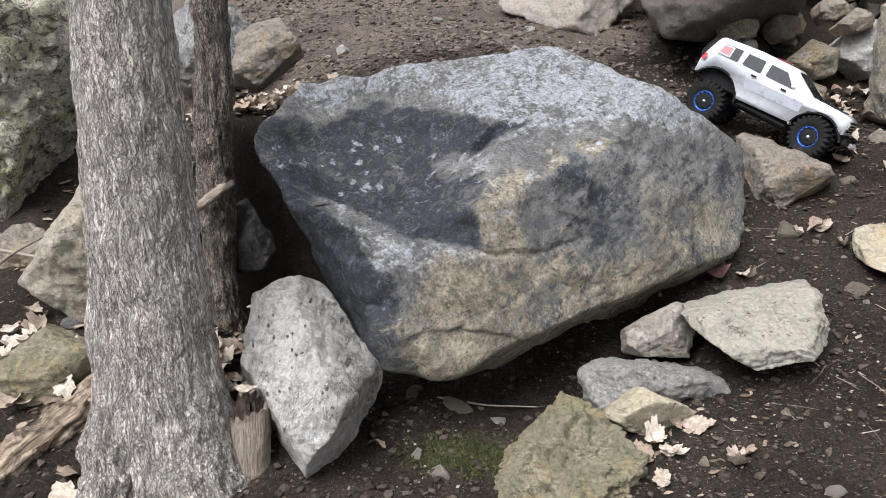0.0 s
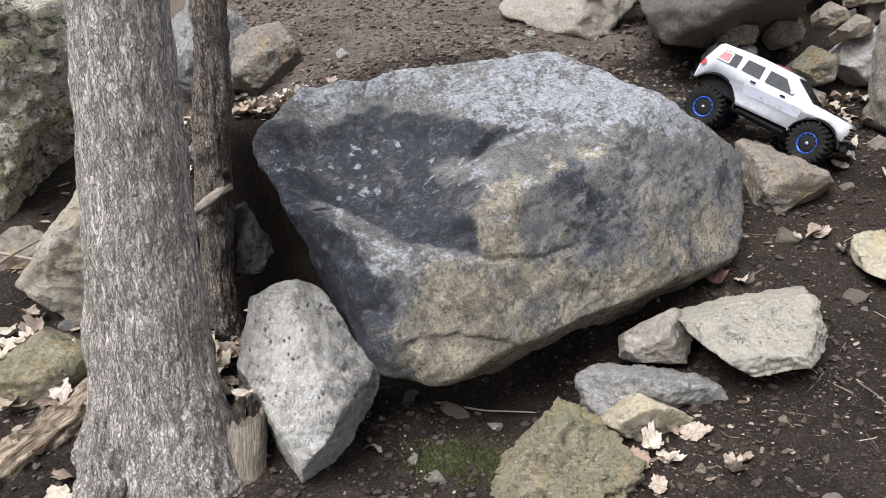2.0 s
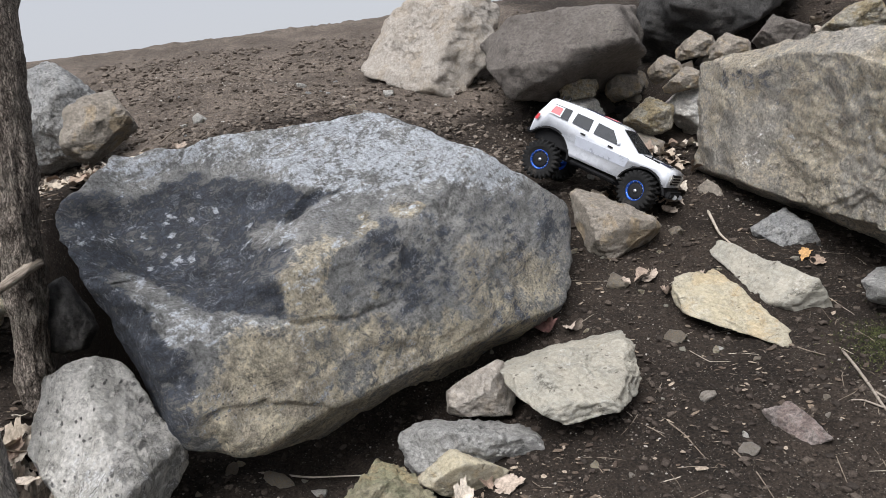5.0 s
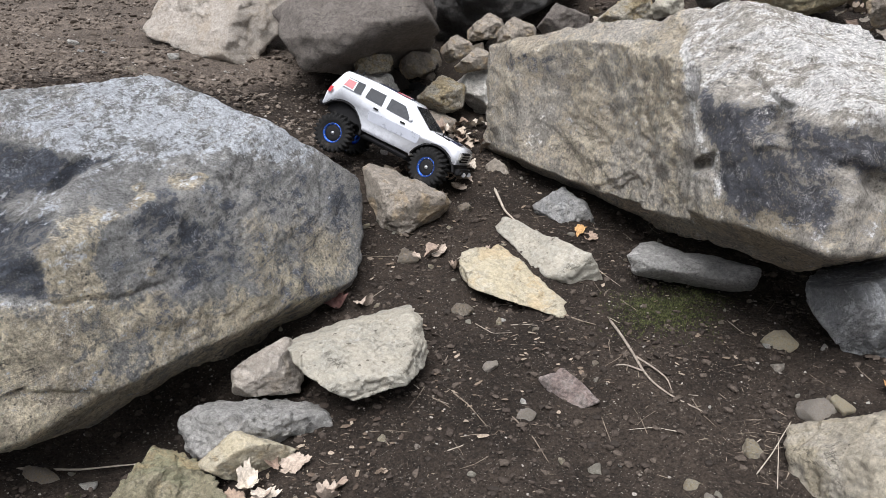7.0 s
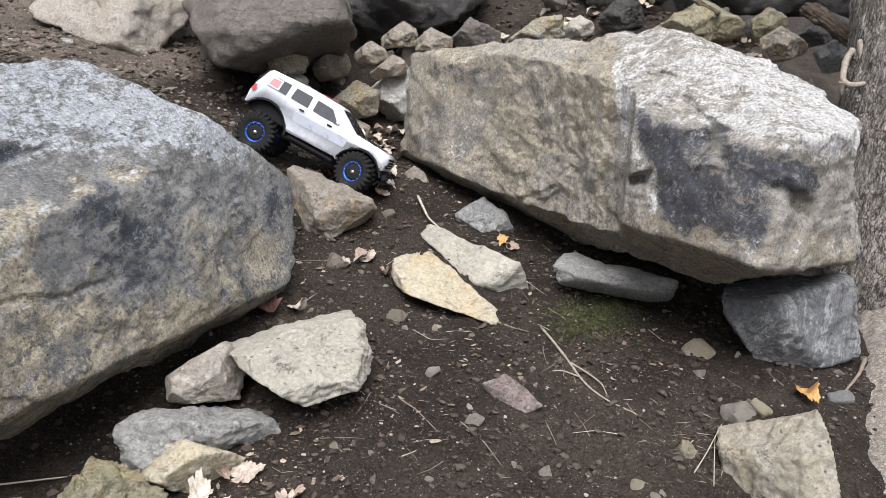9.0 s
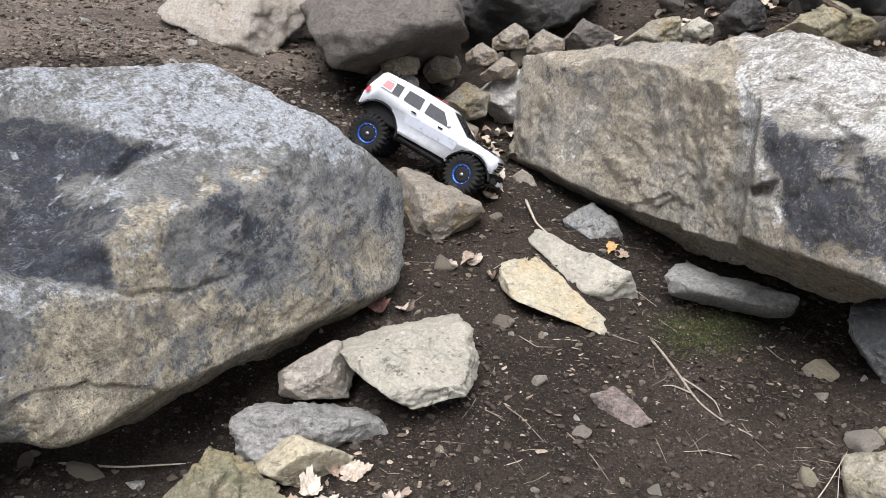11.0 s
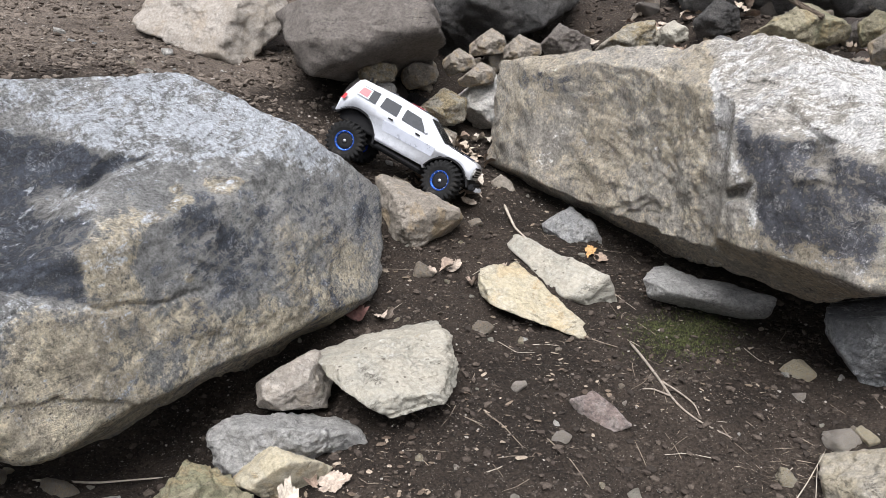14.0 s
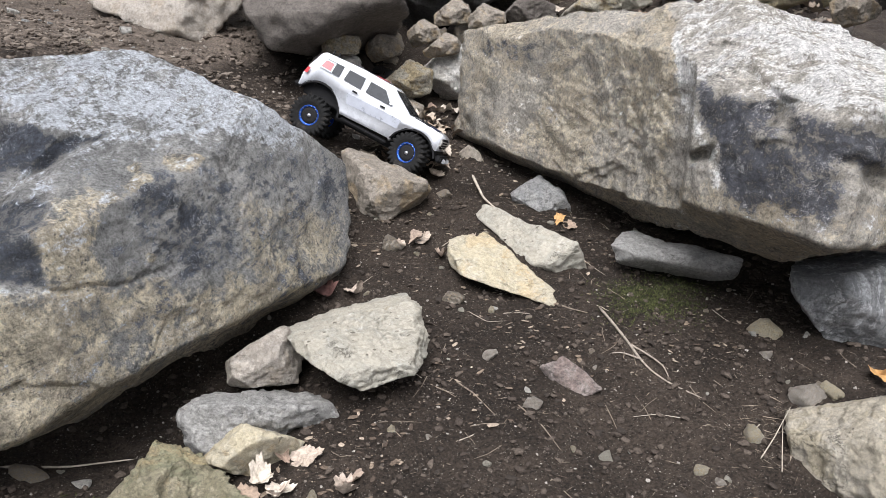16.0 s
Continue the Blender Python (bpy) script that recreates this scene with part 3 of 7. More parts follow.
def main_marks(p):
    x, y, z = p.T
    u, v = x, 0.95 * z + 0.31 * y
    a, b = 0.022 * wobble(p, 0.07, 4, 2.0), 0.022 * wobble(p, 0.06, 4, 6.0)
    cloud, mist = wobble(p, 0.10, 4, 9.0), wobble(p, 0.22, 4, 5.0)
    front = (y < 0.12) * 1.0
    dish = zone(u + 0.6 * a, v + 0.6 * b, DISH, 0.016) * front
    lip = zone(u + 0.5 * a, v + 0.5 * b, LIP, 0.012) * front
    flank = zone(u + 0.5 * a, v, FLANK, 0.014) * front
    tan = zone(u + a, v + b, TAN, 0.07) * front
    chalk, rust = zone(u + a, v + b, CHALK, 0.06) * front, zone(u + a, v + b, RUST, 0.07) * front
    band = zone(u + a, v + b, BAND, 0.05) * front
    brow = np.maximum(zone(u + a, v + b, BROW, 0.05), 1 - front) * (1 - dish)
    right = np.clip((u - 0.10) / 0.10, 0, 1) * (1 - brow)
    ledge = np.interp(u, [q[0] for q in LEDGE], [q[1] for q in LEDGE])
    seam = sum(groove(u, v, line, 0.004) for line in SEAMS) * front
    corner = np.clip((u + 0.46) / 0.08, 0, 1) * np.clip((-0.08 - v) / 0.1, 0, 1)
    # shade painted into the hollow's dark colour: deepest along its foot and under its brow
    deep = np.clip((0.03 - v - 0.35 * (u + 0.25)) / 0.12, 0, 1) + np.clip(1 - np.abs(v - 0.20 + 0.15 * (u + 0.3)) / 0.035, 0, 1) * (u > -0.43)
    # flank darkened for the shade on that side, lip brightened for skylight from above
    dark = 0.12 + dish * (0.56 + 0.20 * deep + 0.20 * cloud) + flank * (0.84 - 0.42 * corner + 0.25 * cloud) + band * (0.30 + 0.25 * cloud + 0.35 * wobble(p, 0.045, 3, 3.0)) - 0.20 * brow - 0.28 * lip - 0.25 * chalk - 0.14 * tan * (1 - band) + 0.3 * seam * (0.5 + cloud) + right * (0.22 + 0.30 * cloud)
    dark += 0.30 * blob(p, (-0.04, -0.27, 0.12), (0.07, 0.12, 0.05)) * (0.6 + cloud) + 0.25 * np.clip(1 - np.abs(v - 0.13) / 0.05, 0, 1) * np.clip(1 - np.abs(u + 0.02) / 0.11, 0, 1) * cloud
    # painted shade just under the ledge, then dark mottling on the tan face
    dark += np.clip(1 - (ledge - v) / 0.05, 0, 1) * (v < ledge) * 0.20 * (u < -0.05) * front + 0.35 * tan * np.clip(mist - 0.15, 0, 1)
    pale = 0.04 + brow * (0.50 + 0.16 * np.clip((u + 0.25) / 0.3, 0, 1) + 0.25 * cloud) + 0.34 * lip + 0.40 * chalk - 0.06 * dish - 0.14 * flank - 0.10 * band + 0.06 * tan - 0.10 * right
    pale += 0.30 * dish * np.clip(cloud - 0.1, 0, 1) * np.clip((v - 0.02) / 0.1, 0, 1) + 0.35 * zone(u + a, v + b, ((-0.27, 0.07), (-0.17, 0.03), (-0.15, 0.12), (-0.22, 0.13)), 0.04) * front
    warm = tan * (0.80 + 0.30 * mist) + 0.35 * rust + 0.25 * chalk + right * (0.42 + 0.4 * mist) * np.clip((0.12 - v) / 0.1, 0, 1) + 0.30 * flank * corner - 0.35 * brow
    # bright broken edge between hollow and lip, and at the flank's corner
    rim = groove(u, v, ((-0.505, 0.056), (-0.431, 0.022), (-0.380, -0.011), (-0.340, -0.033)), 0.0035) + groove(u, v, ((-0.430, -0.012), (-0.404, -0.031), (-0.380, -0.071), (-0.366, -0.100)), 0.0045)
    pale += 0.55 * rim * front * (0.8 + cloud)
    spots = random.Random(8)
    for cu, cv, size in ((-0.532, 0.118, 9), (-0.473, 0.128, 8), (-0.422, 0.122, 9), (-0.432, 0.148, 7), (-0.463, 0.098, 6), (-0.434, 0.084, 8), (-0.409, 0.074, 12), (-0.380, 0.063, 8), (-0.458, 0.061, 6), (-0.389, 0.157, 7), (-0.406, 0.101, 5), (-0.495, 0.118, 5), (-0.265, 0.127, 8), (-0.565, 0.111, 6), (-0.456, 0.089, 5), (-0.338, 0.17, 8)):
        for k in range(3):
            du, dv = spots.gauss(0, 0.35) * size * 0.001, spots.gauss(0, 0.5) * size * 0.001
            pale += 0.55 * np.exp(-0.5 * (((u - cu - du) / (size * 0.00042)) ** 2 + ((v - cv - dv) / (size * 0.0006)) ** 2)) * dish
    for line in (((-0.362, 0.128), (-0.345, 0.115), (-0.330, 0.107)), ((-0.345, 0.115), (-0.340, 0.092), (-0.330, 0.075)), ((-0.44, 0.175), (-0.415, 0.165), (-0.40, 0.15)), ((-0.37, 0.185), (-0.34, 0.18)), ((-0.52, 0.205), (-0.495, 0.185), (-0.48, 0.175)), ((-0.31, 0.03), (-0.27, 0.03)), ((-0.29, 0.075), (-0.26, 0.095))):
        pale += 0.55 * groove(u + 0.3 * a, v + 0.3 * b, line, 0.0028) * dish
    for cu, cv, size in ((-0.079, 0.057, 0.014), (-0.035, 0.082, 0.013), (-0.014, 0.087, 0.009), (0.053, 0.123, 0.013), (-0.026, 0.113, 0.010), (0.085, 0.130, 0.010), (-0.021, -0.043, 0.006)):
        dot = np.exp(-0.5 * (((u + 0.4 * a - cu) / size) ** 2 + ((v + 0.4 * b - cv) / (0.8 * size)) ** 2)) * front
        warm, pale, dark = warm + 1.0 * dot, pale + 0.34 * dot, dark - 0.7 * dot
    return {"dark": dark, "pale": pale, "warm": warm}


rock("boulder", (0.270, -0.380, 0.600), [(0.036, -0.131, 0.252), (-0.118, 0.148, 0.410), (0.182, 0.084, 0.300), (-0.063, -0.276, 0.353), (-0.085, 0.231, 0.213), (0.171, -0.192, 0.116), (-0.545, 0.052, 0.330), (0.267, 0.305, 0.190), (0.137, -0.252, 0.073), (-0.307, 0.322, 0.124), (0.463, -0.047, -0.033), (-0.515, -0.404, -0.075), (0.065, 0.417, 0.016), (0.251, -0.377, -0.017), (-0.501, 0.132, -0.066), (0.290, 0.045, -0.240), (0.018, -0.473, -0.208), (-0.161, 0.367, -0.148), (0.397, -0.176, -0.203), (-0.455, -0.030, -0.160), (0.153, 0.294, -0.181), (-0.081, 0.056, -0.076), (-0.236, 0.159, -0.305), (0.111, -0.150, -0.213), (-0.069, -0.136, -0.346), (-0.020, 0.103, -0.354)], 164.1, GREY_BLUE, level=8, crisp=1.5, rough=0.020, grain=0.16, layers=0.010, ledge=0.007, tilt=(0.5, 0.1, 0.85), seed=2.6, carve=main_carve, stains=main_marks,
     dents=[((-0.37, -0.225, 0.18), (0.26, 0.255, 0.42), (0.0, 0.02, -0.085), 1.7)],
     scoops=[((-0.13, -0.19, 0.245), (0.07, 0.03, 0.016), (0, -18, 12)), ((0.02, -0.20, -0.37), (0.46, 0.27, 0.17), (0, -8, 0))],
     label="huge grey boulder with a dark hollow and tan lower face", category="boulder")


# outlines on the angular boulder's two faces: across them, and up
SOOT = ((-0.024, 0.105), (0.001, 0.108), (0.038, 0.080), (0.083, 0.070), (0.126, 0.069), (0.136, -0.007), (0.165, -0.007), (0.161, 0.032), (0.204, 0.025), (0.234, 0.008), (0.284, 0.007), (0.330, 0.010), (0.332, -0.042), (0.269, -0.042), (0.241, -0.055), (0.240, -0.118), (0.221, -0.164), (0.155, -0.128), (0.109, -0.156), (0.064, -0.138), (0.033, -0.069), (0.020, -0.011), (-0.009, 0.037))
CAP = ((-0.083, 0.30), (-0.05, 0.50), (0.60, 0.50), (0.60, 0.10), (0.422, 0.054), (0.330, 0.015), (0.231, 0.033), (0.162, 0.038), (0.131, 0.069), (0.082, 0.073), (0.038, 0.087), (-0.011, 0.109), (-0.043, 0.128), (-0.067, 0.216))
ARRIS = ((-0.075, 0.24), (-0.060, 0.18), (-0.039, 0.127), (-0.017, 0.037), (0.010, -0.023), (0.032, -0.030), (0.048, -0.104))


def right_plan(p):
    return 0.72 * p[:, 0] - 0.69 * p[:, 1], 0.97 * p[:, 2] + 0.16 * p[:, 0] + 0.16 * p[:, 1]


def right_carve(p):
    # a nook with a shelf under it, a slanting crack, a socket by the edge, a pit, a fallen-out strip on the tan face
    u, v = right_plan(p)
    seen = (p[:, 0] < 0.1) & (p[:, 1] < 0.75)
    jag = 0.006 * wobble(p, 0.03, 3, 4.0)
    inward = np.array((0.70, 0.70, -0.12))
    nook = zone(u + jag, v + jag, ((0.128, 0.085), (0.164, 0.060), (0.168, -0.007), (0.137, -0.008)), 0.010)
    shelf = zone(u + jag, v + jag, ((0.101, -0.009), (0.169, -0.003), (0.171, -0.015), (0.103, -0.022)), 0.008)
    crack = groove(u + jag, v, ((0.080, 0.136), (0.109, 0.102), (0.126, 0.073)), 0.005) + 0.7 * groove(u, v + jag, ((0.03, 0.20), (0.07, 0.185), (0.10, 0.19)), 0.005) + 0.7 * groove(u, v + jag, ((0.17, 0.10), (0.20, 0.09), (0.26, 0.10)), 0.005)
    socket = zone(u + jag, v + jag, ((-0.012, -0.046), (0.029, -0.034), (0.029, -0.060), (-0.004, -0.064)), 0.010)
    pit = zone(u + jag, v + jag, ((0.245, -0.049), (0.268, -0.036), (0.327, -0.064), (0.325, -0.091), (0.300, -0.080)), 0.012)
    strip = zone(u + jag, v + jag, ((-0.080, 0.10), (-0.025, 0.10), (-0.010, -0.02), (0.010, -0.16), (-0.050, -0.20), (-0.070, -0.10)), 0.012)
    depth = 0.030 * nook - 0.012 * shelf + 0.016 * np.clip(crack, 0, 1) + 0.045 * socket + 0.018 * pit + 0.012 * strip
    return (depth * seen)[:, None] * inward


def right_marks(p):
    u, v = right_plan(p)
    a, b = 0.020 * wobble(p, 0.07, 4, 2.0), 0.020 * wobble(p, 0.06, 4, 6.0)
    cloud, mist = wobble(p, 0.09, 4, 9.0), wobble(p, 0.24, 4, 5.0)
    seen = ((p[:, 0] < 0.1) & (p[:, 1] < 0.75)) * 1.0
    dark_mask = zone(u + a, v + b, SOOT, 0.035) * seen
    cap = np.maximum(zone(u + a, v + b, CAP, 0.03), 1 - seen)
    rim = groove(u + 0.5 * a, v, ARRIS, 0.008) * seen
    flat = np.clip((-0.03 - u) / 0.04, 0, 1) * (1 - cap)
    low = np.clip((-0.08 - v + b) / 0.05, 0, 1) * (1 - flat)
    dark = 0.08 + 0.16 * cap * np.clip((0.22 - u) / 0.1, 0, 1) * (v < 0.2) + dark_mask * (0.70 + 0.30 * cloud) - 0.15 * cap - 0.4 * rim + 0.30 * low * np.clip(cloud, 0, 1) - 0.05 * flat
    dark += 0.34 * zone(u + a, v + b, ((-0.68, 0.31), (-0.532, 0.27), (-0.442, 0.275), (-0.351, 0.221), (-0.400, 0.150), (-0.529, 0.208), (-0.643, 0.235)), 0.05) * seen * (0.8 + cloud) + 0.15 * zone(u + a, v + b, ((0.23, 0.0), (0.34, 0.02), (0.40, -0.06), (0.30, -0.10)), 0.05) * seen
    dark += 0.22 * flat * np.clip(mist - 0.2, 0, 1) + 0.35 * groove(u, v, ((0.080, 0.136), (0.109, 0.102), (0.126, 0.073)), 0.006) * seen
    pale = 0.06 + cap * (0.44 + 0.24 * np.clip((u - 0.12) / 0.12, 0, 1) + 0.32 * cloud) + 0.70 * rim - 0.10 * dark_mask + 0.30 * dark_mask * np.clip(cloud - 0.35, 0, 1) + 0.14 * low - 0.04 * flat + 0.3 * zone(u + a, v + b, ((0.09, 0.00), (0.175, 0.004), (0.17, -0.02), (0.10, -0.025)), 0.015) * seen
    warm = flat * (0.45 + 0.35 * mist) + low * (0.50 + 0.3 * mist) - 0.3 * cap + 0.35 * zone(u + a, v + b, ((-0.20, 0.23), (-0.09, 0.22), (-0.07, 0.0), (-0.18, 0.04)), 0.06) * seen
    for cu, cv, size in ((-0.58, 0.205, 0.017), (-0.50, 0.167, 0.010), (-0.495, 0.268, 0.012), (-0.44, 0.15, 0.008), (-0.51, 0.02, 0.022), (-0.48, 0.07, 0.020)):
        dot = np.exp(-0.5 * (((u + a - cu) / size) ** 2 + ((v + b - cv) / size) ** 2)) * seen
        pale, dark = pale + 0.42 * dot, dark - 0.3 * dot
    warm += 0.9 * np.exp(-0.5 * (((u + a - 0.159) / 0.03) ** 2 + ((v + b + 0.155) / 0.016) ** 2)) * seen
    return {"dark": dark, "pale": pale, "warm": warm}


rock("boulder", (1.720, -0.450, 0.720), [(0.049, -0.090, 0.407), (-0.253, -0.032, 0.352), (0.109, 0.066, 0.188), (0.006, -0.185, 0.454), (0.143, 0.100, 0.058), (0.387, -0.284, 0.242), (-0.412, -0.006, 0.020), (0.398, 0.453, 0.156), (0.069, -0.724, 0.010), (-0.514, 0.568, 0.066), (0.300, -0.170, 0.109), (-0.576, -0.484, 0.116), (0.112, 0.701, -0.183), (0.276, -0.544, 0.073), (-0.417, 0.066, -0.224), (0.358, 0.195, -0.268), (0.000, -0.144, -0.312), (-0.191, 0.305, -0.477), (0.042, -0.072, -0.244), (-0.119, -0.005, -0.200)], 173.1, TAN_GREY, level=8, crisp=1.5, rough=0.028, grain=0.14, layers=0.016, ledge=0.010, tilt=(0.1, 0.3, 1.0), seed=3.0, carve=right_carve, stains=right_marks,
     scoops=[((-0.53, -0.02, 0.08), (0.225, 0.46, 0.62), (0, 0, 0)), ((-0.50, -0.17, 0.03), (0.182, 0.20, 0.60), (0, 0, 0), 4), ((-0.40, -0.57, 0.21), (0.035, 0.055, 0.05), (0, 0, 25)), ((-0.27, -0.775, 0.09), (0.07, 0.035, 0.04), (0, 25, 0)),
             ((-0.30, -0.52, 0.30), (0.012, 0.075, 0.03), (0, 0, 35)), ((-0.08, -0.33, -0.32), (0.42, 0.50, 0.17), (0, 0, 0))],
     label="angular tan and grey boulder with a pale flat top", category="boulder")

# ---- rocks round them ----
def chips(count, seed, reach):
    """Dark chips and specks, in a random strew over a rock of that reach."""
    def marks(p):
        rs, dark = random.Random(seed), 0 * p[:, 0]
        for k in range(count):
            place = (rs.uniform(-reach, reach), rs.uniform(-reach, reach * 0.3), 0.0)
            size = rs.uniform(0.0008, 0.0026)
            dark += 1.5 * blob(p, place, (size * rs.uniform(0.8, 1.8), size, 0.2))
        return {"dark": dark, "pale": 0.05 + 0 * dark, "warm": 0.35 * blob(p, (reach * 0.6, reach * 0.2, 0.0), (0.05, 0.06, 0.2))}

    return marks


rock("rock", (0.620, -0.730, 0.415), [(0.004, -0.021, 0.080), (-0.011, 0.021, 0.073), (0.078, 0.005, 0.123), (-0.051, -0.101, 0.103), (-0.028, 0.130, 0.085), (0.105, -0.068, 0.050), (-0.142, -0.016, 0.041), (0.129, 0.143, 0.028), (-0.007, -0.158, 0.008), (-0.107, 0.112, -0.009), (0.135, 0.003, -0.020), (-0.117, -0.092, -0.048), (0.024, 0.131, -0.049), (0.068, -0.101, -0.072), (-0.015, -0.001, -0.024), (0.069, 0.038, -0.082), (-0.018, -0.053, -0.084), (0.004, -0.007, -0.027)], 324.3, CREAM, level=7, rough=0.03, layers=0.08, stains=chips(34, 6, 0.13), seed=4.0, label="flat cream slab with a flaky broken edge on the earth")
rock("rock", (0.430, -0.670, 0.410), [(-0.001, -0.028, 0.060), (-0.013, 0.014, 0.025), (0.065, 0.026, 0.045), (-0.023, -0.046, 0.033), (-0.009, 0.052, 0.020), (0.056, -0.045, 0.022), (-0.053, 0.006, 0.004), (0.041, 0.045, -0.004), (-0.001, -0.060, -0.013), (-0.037, 0.033, -0.017), (0.066, 0.007, -0.044), (-0.033, -0.028, -0.037), (0.006, 0.037, -0.047), (-0.005, -0.018, -0.043)], 454.1, PINK, rough=0.03, seed=5.0, label="small brown rock wedged under the boulder")
rock("rock", (0.420, -0.780, 0.345), [(0.006, 0.011, 0.037), (-0.052, 0.030, 0.088), (0.087, 0.008, 0.065), (-0.042, -0.070, 0.047), (0.007, 0.065, 0.024), (0.107, -0.080, 0.033), (-0.152, -0.017, 0.010), (0.079, 0.094, -0.011), (0.002, -0.075, -0.017), (-0.071, 0.068, -0.033), (0.115, -0.008, -0.067), (-0.063, -0.050, -0.067), (0.007, 0.042, -0.055), (0.011, -0.026, -0.049)], 258.6, LAYERED, level=6, rough=0.06, ledge=0.035, seed=6.0, label="long low grey rock half sunk in the earth")
rock("rock", (0.360, -0.900, 0.345), [(0.009, -0.021, 0.064), (-0.027, 0.021, 0.038), (0.022, 0.019, 0.041), (-0.031, -0.050, 0.033), (-0.012, 0.061, 0.024), (0.060, -0.049, 0.019), (-0.074, -0.008, 0.005), (0.048, 0.054, -0.005), (0.003, -0.024, -0.009), (-0.046, 0.048, -0.025), (0.050, 0.001, -0.044), (-0.015, -0.012, -0.024), (0.006, 0.039, -0.050), (0.013, -0.019, -0.057)], 468.3, OCHRE_PALE, rough=0.03, seed=7.0, label="small angular yellowish rock with grey patches")
rock("rock", (0.200, -0.990, 0.310), [(0.011, -0.006, 0.057), (-0.049, 0.019, 0.051), (0.095, 0.029, 0.085), (-0.061, -0.101, 0.068), (-0.020, 0.131, 0.024), (0.087, -0.078, -0.009), (-0.120, -0.004, 0.002), (0.098, 0.111, -0.010), (0.003, -0.144, -0.032), (-0.086, 0.089, -0.045), (0.039, 0.020, -0.040), (-0.070, -0.045, -0.071), (0.011, 0.070, -0.090), (0.015, -0.042, -0.054)], 249.4, GREEN, level=7, rough=0.045, layers=0.11, ledge=0.045, dents=[((0.055, 0.02, 0.05), (0.055, 0.05, 0.06), (-0.004, 0.006, -0.022), 3.0), ((-0.03, -0.06, 0.05), (0.06, 0.03, 0.05), (0.0, 0.004, -0.012), 4.0)], tilt=(0.5, -0.3, 0.7), seed=8.0, label="olive brown rock with lichen and stepped faces")
def lichen_and_shade(p):
    dots, dark = random.Random(3), 0 * p[:, 0]
    for k in range(70):
        x, z, size = dots.uniform(-0.11, 0.09), dots.uniform(-0.06, 0.17), dots.uniform(0.0008, 0.0019)
        dark += 1.6 * blob(p, (x, -0.12, z), (size, 0.12, size))
    grey = np.clip((p[:, 2] - 0.08) / 0.06, 0, 1)
    # shade of the facet turned right, painted as darker stone
    flank_shade = np.clip((p[:, 0] - 0.045 + 0.03 * wobble(p, 0.06, 3, 2.0)) / 0.03, 0, 1)
    dark = dark + 0.5 * flank_shade + 0.35 * blob(p, (0.03, -0.1, 0.07), (0.03, 0.1, 0.03))
    return {"dark": dark + 0.15 * grey, "pale": 0.55 * blob(p, (0.03, -0.12, -0.02), (0.05, 0.1, 0.09)) - 0.2 * grey, "warm": 0.5 * blob(p, (-0.09, -0.1, -0.08), (0.03, 0.1, 0.08))}


rock("rock", (-0.250, -0.860, 0.460), [(0.017, -0.044, 0.153), (-0.079, 0.053, 0.141), (0.093, 0.030, 0.113), (-0.044, -0.082, 0.073), (-0.024, 0.113, 0.073), (0.077, -0.027, 0.084), (-0.118, -0.003, 0.032), (0.082, 0.057, 0.026), (-0.025, -0.165, 0.040), (-0.087, 0.091, -0.007), (0.122, -0.043, -0.029), (-0.085, -0.051, -0.025), (0.020, 0.126, -0.054), (0.096, -0.086, -0.090), (-0.094, 0.019, -0.081), (0.072, 0.016, -0.086), (-0.040, -0.102, -0.159), (-0.023, 0.053, -0.166)], 330.0, SPOTTED, level=7, rough=0.022, ledge=0.014, seed=9.0, stains=lichen_and_shade, label="upright pale rock spotted with black lichen")
rock("rock", (0.930, -0.150, 0.580), [(0.019, -0.015, 0.079), (-0.039, -0.027, 0.110), (0.052, 0.019, 0.061), (-0.050, -0.078, 0.060), (0.005, 0.111, 0.032), (0.090, -0.065, 0.036), (-0.098, -0.011, 0.004), (0.069, 0.078, 0.006), (0.001, -0.085, -0.016), (-0.069, 0.068, -0.028), (0.097, -0.006, -0.033), (-0.072, -0.058, -0.045), (0.012, 0.077, -0.053), (0.026, -0.033, -0.042), (-0.052, 0.012, -0.062), (0.021, 0.009, -0.065)], 403.4, BROWN, level=6, rough=0.025, seed=10.0, label="brown wedge-shaped rock against the boulder")
rock("rock", (1.060, -0.550, 0.455), [(0.001, -0.012, 0.026), (-0.044, -0.005, 0.097), (0.062, 0.005, 0.039), (-0.049, -0.080, 0.054), (0.003, 0.133, 0.061), (0.098, -0.064, 0.025), (-0.110, -0.004, 0.009), (0.082, 0.093, -0.009), (-0.011, -0.143, -0.035), (-0.063, 0.063, -0.042), (0.097, -0.008, -0.056), (-0.060, -0.048, -0.064), (-0.003, 0.000, -0.009), (0.010, -0.007, -0.061)], 331.0, OCHRE_PALE, stains=chips(16, 9, 0.10), rough=0.035, layers=0.05, seed=11.0, label="long yellowish flake of rock lying on earth")
slab = rock("rock", (1.200, -0.400, 0.500), [(-0.019, -0.007, 0.022), (-0.053, 0.027, 0.068), (0.030, 0.006, 0.019), (-0.054, -0.089, 0.060), (-0.034, 0.122, 0.052), (0.112, -0.075, 0.043), (-0.119, -0.013, 0.009), (0.086, 0.098, -0.009), (-0.003, -0.136, -0.021), (-0.080, 0.084, -0.044), (0.105, 0.013, -0.055), (-0.052, -0.049, -0.053), (-0.014, 0.004, -0.019), (-0.014, 0.006, -0.088)], 337.5, CREAM, stains=chips(24, 7, 0.10), rough=0.035, seed=12.0, label="flat whitish slab of rock lying on earth")
slab.scale = (1.18, 1.22, 1.1)
